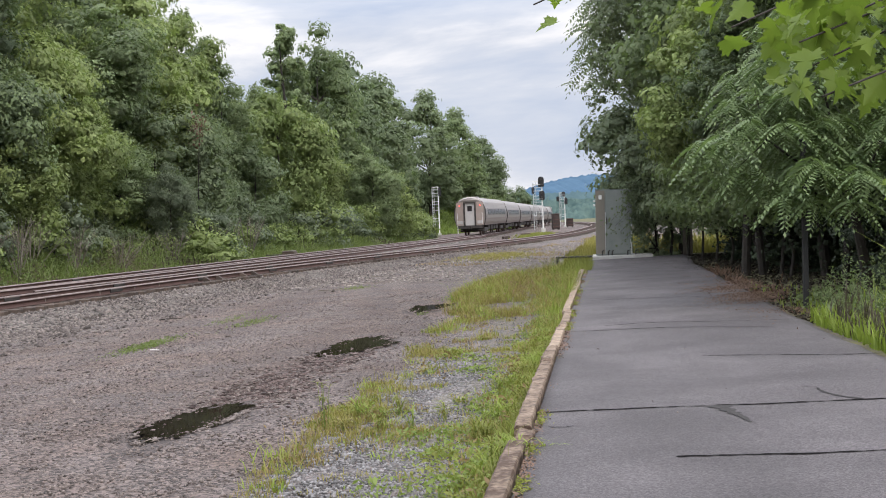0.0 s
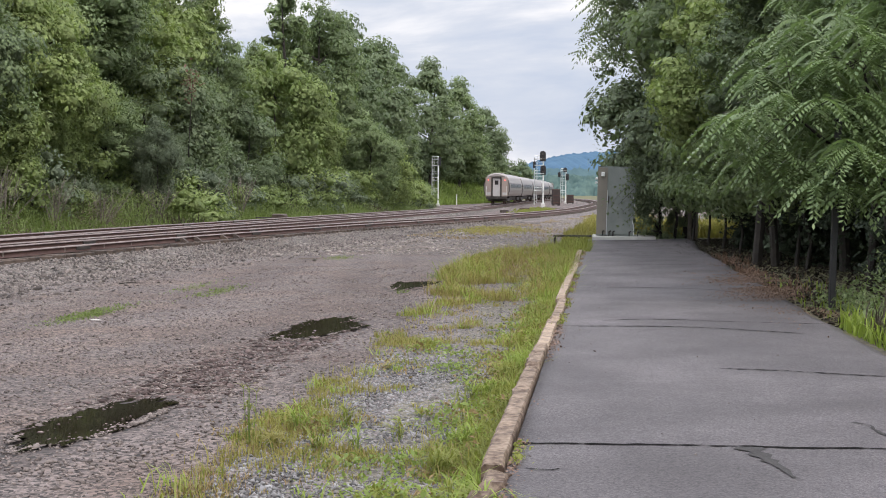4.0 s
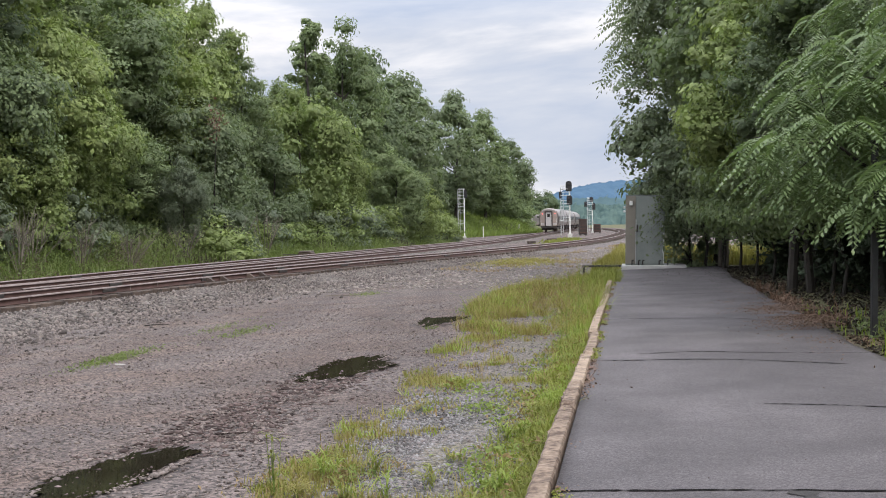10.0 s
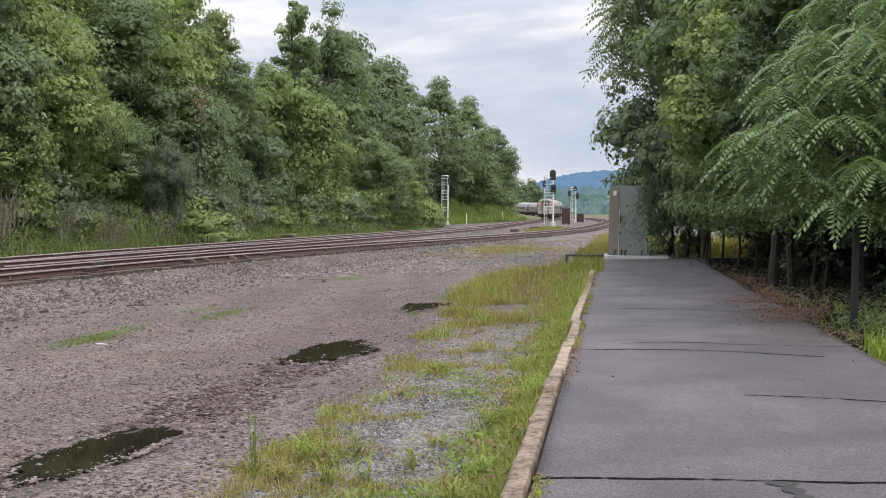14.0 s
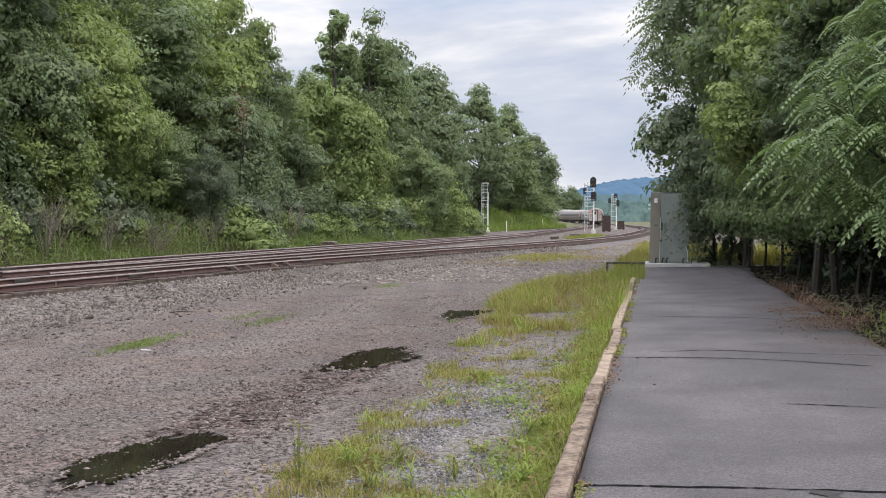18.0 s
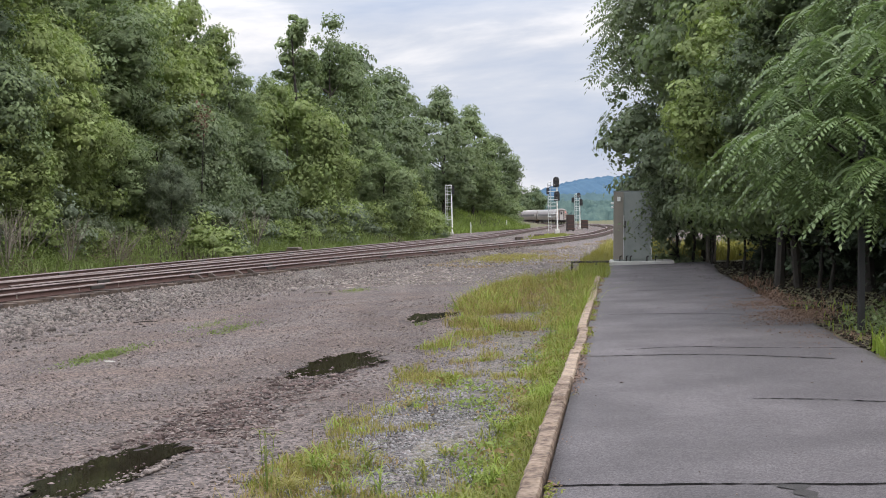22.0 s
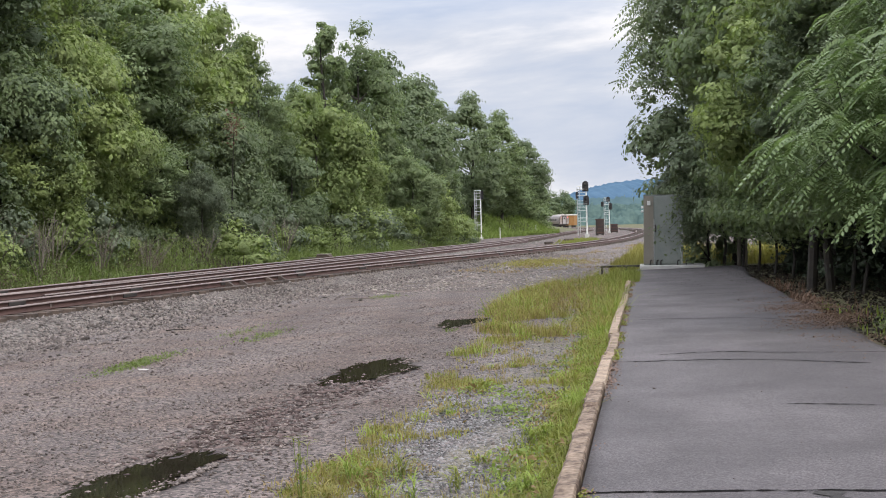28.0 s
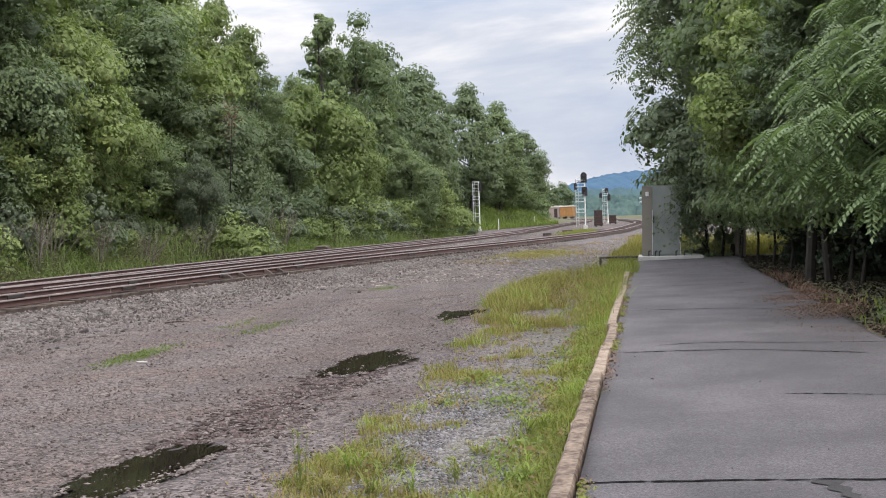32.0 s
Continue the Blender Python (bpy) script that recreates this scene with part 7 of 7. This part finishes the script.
def skin(z0, z1, y0, y1, side, lift):
    """A thin plate that follows the bulging side between two heights."""
    bm = bmesh.new()
    zs = np.linspace(z0, z1, 4)
    rows = [[bm.verts.new((side * (side_x(z) + l), y, z)) for y in (y0, y1)] for l in (lift, -0.01) for z in zs]
    for k in range(3):
        bm.faces.new((rows[k][0], rows[k][1], rows[k + 1][1], rows[k + 1][0]))
        bm.faces.new((rows[4 + k][0], rows[5 + k][0], rows[5 + k][1], rows[4 + k][1]))
    bm.faces.new((rows[0][0], rows[4][0], rows[4][1], rows[0][1]))
    bm.faces.new((rows[3][0], rows[3][1], rows[7][1], rows[7][0]))
    for e in (0, 1):
        for k in range(3):
            bm.faces.new((rows[k][e], rows[k + 1][e], rows[5 + k][e], rows[4 + k][e]))
    bmesh.ops.recalc_face_normals(bm, faces=bm.faces)
    return bm


def coach(label):
    c = thing("coach", label, "train coach", group="passenger train")
    H = CAR / 2
    part("body", loft(coach_profile(), -H, H, 0.06), COACH_STEEL, c)
    for side in (-1, 1):
        part("window_band", skin(1.98, 2.72, -H + 2.4, H - 2.4, side, 0.012), COACH_BAND, c, "dull band along the windows")
        part("stripe", skin(1.60, 1.72, -H + 0.4, H - 0.4, side, 0.010), COACH_BAND, c, "thin stripe below the windows")
        # dark strips added at both ends for the shade between coaches
        part("gap_strip", skin(1.04, 3.45, -H + 0.0, -H + 0.22, side, 0.03), DARK_IRON, c, "dark strip standing for the shaded gap between coaches")
        part("gap_strip", skin(1.04, 3.45, H - 0.22, H, side, 0.03), DARK_IRON, c, "dark strip standing for the shaded gap between coaches")
        for k in range(12):
            y = -H + 3.0 + k * (CAR - 6.0) / 11
            part("window", skin(2.06, 2.62, y - 0.66, y + 0.66, side, 0.02), GLASS, c, "dark window pane")
        for y in (-H + 1.35, H - 1.35):
            part("side_door", skin(1.12, 3.0, y - 0.45, y + 0.45, side, 0.012), COACH_BAND, c)
        for z in (1.2, 1.35, 3.05, 3.2):
            part("fluting", skin(z, z + 0.05, -H + 0.4, H - 0.4, side, 0.02), COACH_STEEL, c)
    for k in range(4):
        part("underfloor_box", box(-1.1, 1.1, -5.6 + k * 2.9, -3.4 + k * 2.9, 0.48, 1.02, 0.05), DARK_IRON, c)
    part("roof_unit", box(-0.55, 0.55, -H + 2.0, -H + 4.2, 3.78, 3.92, 0.05), COACH_STEEL, c)
    for e in (-1, 1):
        y = e * H
        part("end_wall", box(-1.36, 1.36, min(y, y + e * 0.03), max(y, y + e * 0.03), 1.05, 3.36, 0.02), COACH_END, c, "dull pinkish end wall")
        fr = bmesh.new()
        for x0, x1, z0, z1 in ((-0.62, -0.47, 1.0, 3.26), (0.47, 0.62, 1.0, 3.26), (-0.62, 0.62, 3.262, 3.40)):
            box(x0, x1, min(y + e * 0.03, y + e * 0.22), max(y + e * 0.03, y + e * 0.22), z0, z1, 0.02, fr)
        part("door_frame", fr, DARK_IRON, c, "dark gangway frame")
        d = part("end_door", box(-0.46, 0.46, min(y + e * 0.032, y + e * 0.08), max(y + e * 0.032, y + e * 0.08), 1.05, 3.24, 0.015), DOOR_PAINT, c, "pale grey end door")
        part("door_window", box(-0.23, 0.23, min(y + e * 0.082, y + e * 0.10), max(y + e * 0.082, y + e * 0.10), 2.45, 2.98, 0.01), GLASS, d, "dark door window")
        part("header", box(-0.85, 0.85, min(y, y + e * 0.06), max(y, y + e * 0.06), 3.45, 3.62, 0.03), COACH_STEEL, c)
        for sx in (-1, 1):
            part("marker_light", rod((sx * 1.02, y + e * 0.03, 3.02), (sx * 1.02, y + e * 0.09, 3.02), 0.075, None, 14), RED_LAMP if e < 0 else GLASS, c, "round marker light")
            part("grab_rail", rod((sx * 1.24, y + e * 0.09, 1.15), (sx * 1.24, y + e * 0.09, 2.3), 0.02, None, 6), WHITE, c)
            part("step", box(sx * 1.05 - 0.28, sx * 1.05 + 0.28, min(y, y + e * 0.1), max(y, y + e * 0.1), 0.52, 0.6, 0.01), DARK_IRON, c)
            part("vent", box(sx * 1.0 - 0.28, sx * 1.0 + 0.28, min(y + e * 0.03, y + e * 0.05), max(y + e * 0.03, y + e * 0.05), 1.2, 1.5, 0.01), DOOR_PAINT, c)
        bm = rod((0, y, 0.85), (0, y + e * 0.42, 0.85), 0.1, 0.09, 8)
        box(-0.16, 0.16, min(y + e * 0.3, y + e * 0.42), max(y + e * 0.3, y + e * 0.42), 0.68, 1.02, 0.03, bm)
        part("coupler", bm, DARK_IRON, c)
        part("buffer_beam", box(-1.25, 1.25, y - 0.15, y + 0.15, 0.72, 1.03, 0.03), DARK_IRON, c)
    bogie(c, -8.9)
    bogie(c, 8.9)
    return c


def locomotive():
    c = thing("locomotive", "silver diesel locomotive leading the passenger train", "locomotive", group="passenger train")
    H = 10.5
    bm = loft([(1.5, 1.05), (1.52, 3.5), (1.25, 3.95), (-1.25, 3.95), (-1.52, 3.5), (-1.5, 1.05)], -H, H - 2.5)
    part("body", bm, COACH_STEEL, c)
    bm = loft([(1.5, 1.05), (1.5, 2.6), (1.2, 2.9), (-1.2, 2.9), (-1.5, 2.6), (-1.5, 1.05)], H - 2.52, H, 0.12)
    part("nose", bm, COACH_STEEL, c)
    part("windscreen", box(-1.1, 1.1, H - 2.5, H - 2.44, 2.95, 3.6, 0.02), GLASS, c)
    for sx in (-1, 1):
        part("band", box(sx * 1.525 - 0.01, sx * 1.525 + 0.01, -H + 0.5, H - 3, 2.1, 2.7, 0.004), COACH_BAND, c)
        for k in range(5):
            part("grille", box(sx * 1.53 - 0.012, sx * 1.53 + 0.012, -8 + k * 2.4, -6.4 + k * 2.4, 2.8, 3.4, 0.004), DARK_IRON, c)
        part("headlight", rod((sx * 0.4, H - 0.02, 2.3), (sx * 0.4, H + 0.05, 2.3), 0.12, None, 12), WHITE, c)
    part("fuel_tank", box(-1.2, 1.2, -3, 3, 0.35, 1.04, 0.1), DARK_IRON, c)
    part("coupler", rod((0, -H, 0.85), (0, -H - 0.5, 0.85), 0.1), DARK_IRON, c)
    bogie(c, -6.8)
    bogie(c, 6.8)
    return c


TRAIN = []


def train():
    first = coach("stainless steel passenger coach with lit red markers, last of the train")
    TRAIN.append(first)
    for i in range(1, 6):
        c = copy_thing(first, pose(0, 0, 0))
        tagged(c, "stainless steel passenger coach with a dull window band")
        for o in c.children:
            if o.name.startswith("marker_light"):
                o.material_slots[0].link = "OBJECT"
                o.material_slots[0].material = GLASS
        TRAIN.append(c)
    TRAIN.append(locomotive())


def boxcar():
    x0, x1, y = 27.3, 33.0, 394.5
    z = -0.9
    c = thing("maintenance_shed", "orange boarded trackside shed with a pale roof and brown door", "shed", pose(29.3, y, z, 0, 0, -18))
    part("wall_box", box(-1.2, 3.1, -2.2, 2.2, 0.5, 3.7, 0.04), ORANGE, c)
    part("roof", box(-1.3, 3.3, -2.4, 2.4, 3.702, 4.1, 0.12), ROOF_PALE, c, "pale flat roof")
    part("end_bay", box(-4.9, -1.302, -2.0, 2.0, 0.3, 3.6, 0.04), COACH_END, c, "dull pinkish end bay")
    part("end_roof", box(-5.1, -1.31, -2.2, 2.2, 3.602, 4.2, 0.1), ROOF_PALE, c, "pale flat roof")
    part("door", box(-3.1, -2.0, -2.06, -2.002, 0.4, 3.2, 0.02), RUSTY, c, "brown door")
    for k in range(4):
        part("batten", box(-1.0 + k * 1.3 - 0.06, -1.0 + k * 1.3 + 0.06, -2.26, -2.202, 0.5, 3.65, 0.01), ORANGE, c)
    for sx in (-2.4, 0, 2.4):
        part("pier", box(sx - 0.3, sx + 0.3, -2.0, 2.0, -0.4, 0.498, 0.03), DARK_IRON, c)


# ---------------------------------------------------------------- distance
def distance():
    xs = np.linspace(-1500, 2600, 1000)
    rows = []
    rng = np.random.default_rng(120)
    top = np.interp(xs, [-1500, -200, 120, 196, 220, 250, 295, 345, 500, 900, 1600, 2600], [18, 20, 34, 55, 65, 73, 78, 81, 86, 80, 60, 45]) + 1.5 * np.sin(xs / 23)
    jag = rng.uniform(-2.6, 2.6, len(xs))
    for y, f in ((1700, 0.0), (1900, 0.30), (2100, 0.60), (2300, 0.85), (2500, 1.0), (2700, 0.9), (3100, 0.0)):
        rows.append(np.stack([xs, np.full(len(xs), y), -2 + top * f + jag * min(1, f * 1.2)], 1))
    n = len(xs)
    i = (np.arange(6)[:, None] * n + np.arange(n - 1)[None, :]).ravel()
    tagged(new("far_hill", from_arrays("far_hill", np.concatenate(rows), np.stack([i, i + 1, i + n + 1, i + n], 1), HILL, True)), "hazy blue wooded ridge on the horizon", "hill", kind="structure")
    xs = np.linspace(-500, 900, 500)
    top = 20 + 2 * np.sin(xs / 130) + 1.5 * np.sin(xs / 17) + 2 * np.exp(-((xs - 60) / 60) ** 2) + rng.normal(0, 1.1, len(xs))
    rows = [np.stack([xs, np.full(len(xs), y), -2 + top * f + (rng.normal(0, 0.8, len(xs)) if f else 0)], 1) for y, f in ((1000, 0), (1040, 0.35), (1080, 0.65), (1120, 0.9), (1150, 1.0), (1300, 0))]
    n = len(xs)
    i = (np.arange(5)[:, None] * n + np.arange(n - 1)[None, :]).ravel()
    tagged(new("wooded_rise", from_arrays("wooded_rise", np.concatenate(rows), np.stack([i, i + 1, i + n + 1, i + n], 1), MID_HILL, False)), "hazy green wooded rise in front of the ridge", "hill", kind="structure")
    # woods in the valley: a canopy of rounded treetops, row behind row
    gy = np.linspace(470, 990, 150)
    gu = np.linspace(-1, 1, 420)
    x = 0.075 * gy[:, None] + 150 * gu[None, :]
    y = np.repeat(gy[:, None], 420, 1)
    z = np.full(x.shape, -2.0)
    for _ in range(1500):
        r = rng.uniform(3.5, 7.5)
        cy = rng.uniform(472, 985)
        cx = 0.075 * cy + 150 * rng.uniform(-1, 1)
        top = rng.uniform(3.0, 7.5) + 0.012 * (cy - 470)
        b = slice(*np.searchsorted(gy, (cy - r, cy + r)))
        d2 = ((x[b] - cx) ** 2 + (y[b] - cy) ** 2) / r ** 2
        z[b] = np.maximum(z[b], np.where(d2 < 1, -2 + (top + 2) * np.sqrt(np.clip(1 - d2, 0, 1)) ** 0.6, -2))
    z = -2 + (z + 2) * smooth(470, 505, y) + rng.normal(0, 0.4, z.shape)
    v = np.stack([x + rng.normal(0, 0.15, x.shape), y, z], -1).reshape(-1, 3)
    i = (np.arange(149)[:, None] * 420 + np.arange(419)[None, :]).ravel()
    faces = np.stack([i, i + 1, i + 421, i + 420], 1)
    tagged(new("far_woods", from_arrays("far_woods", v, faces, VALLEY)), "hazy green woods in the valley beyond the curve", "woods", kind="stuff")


def motions():
    c = MAIN
    arc = np.arange(len(c), dtype=float)
    start = float(np.interp(116.7, c[:300, 1], arc[:300]))
    times = np.arange(0, 32.01, 1.0)

    def at(s):
        x, y = np.interp(s, arc, c[:, 0]), np.interp(s, arc, c[:, 1])
        return x, y, float(rail_height(y))

    for k, car in enumerate(TRAIN):
        rows = []
        half, bog = (CAR / 2, 8.9) if k < 6 else (10.5, 6.8)
        for t in times:
            s = start + 7.3 * t + 0.05 * t * t + k * PITCH + half
            a, b = at(s - bog), at(s + bog)
            rows.append((float(t), pose((a[0] + b[0]) / 2, (a[1] + b[1]) / 2, (a[2] + b[2]) / 2, 0, 0, math.degrees(math.atan2(b[1] - a[1], b[0] - a[0])) - 90)))
        walk(car, rows)


ground()
path = platform_path()
kerb()
puddles()
ballast()
railway("track_main", MAIN, "rusty main railway track on wooden ties", -5, 420, (34, 72))
railway("track_siding", SIDING, "near railway track on dark wooden ties", -5, 345, (20, 95))
crossover()
build_kinds()
left_woods()
right_trees()
maple_branch()
cabinet()
black_post()
small_posts()
scraps()
signals()
train()
boxcar()
distance()
strip_grass()
standing_weeds()
bank_grass()
path_weeds()
lot_gravel()
motions()
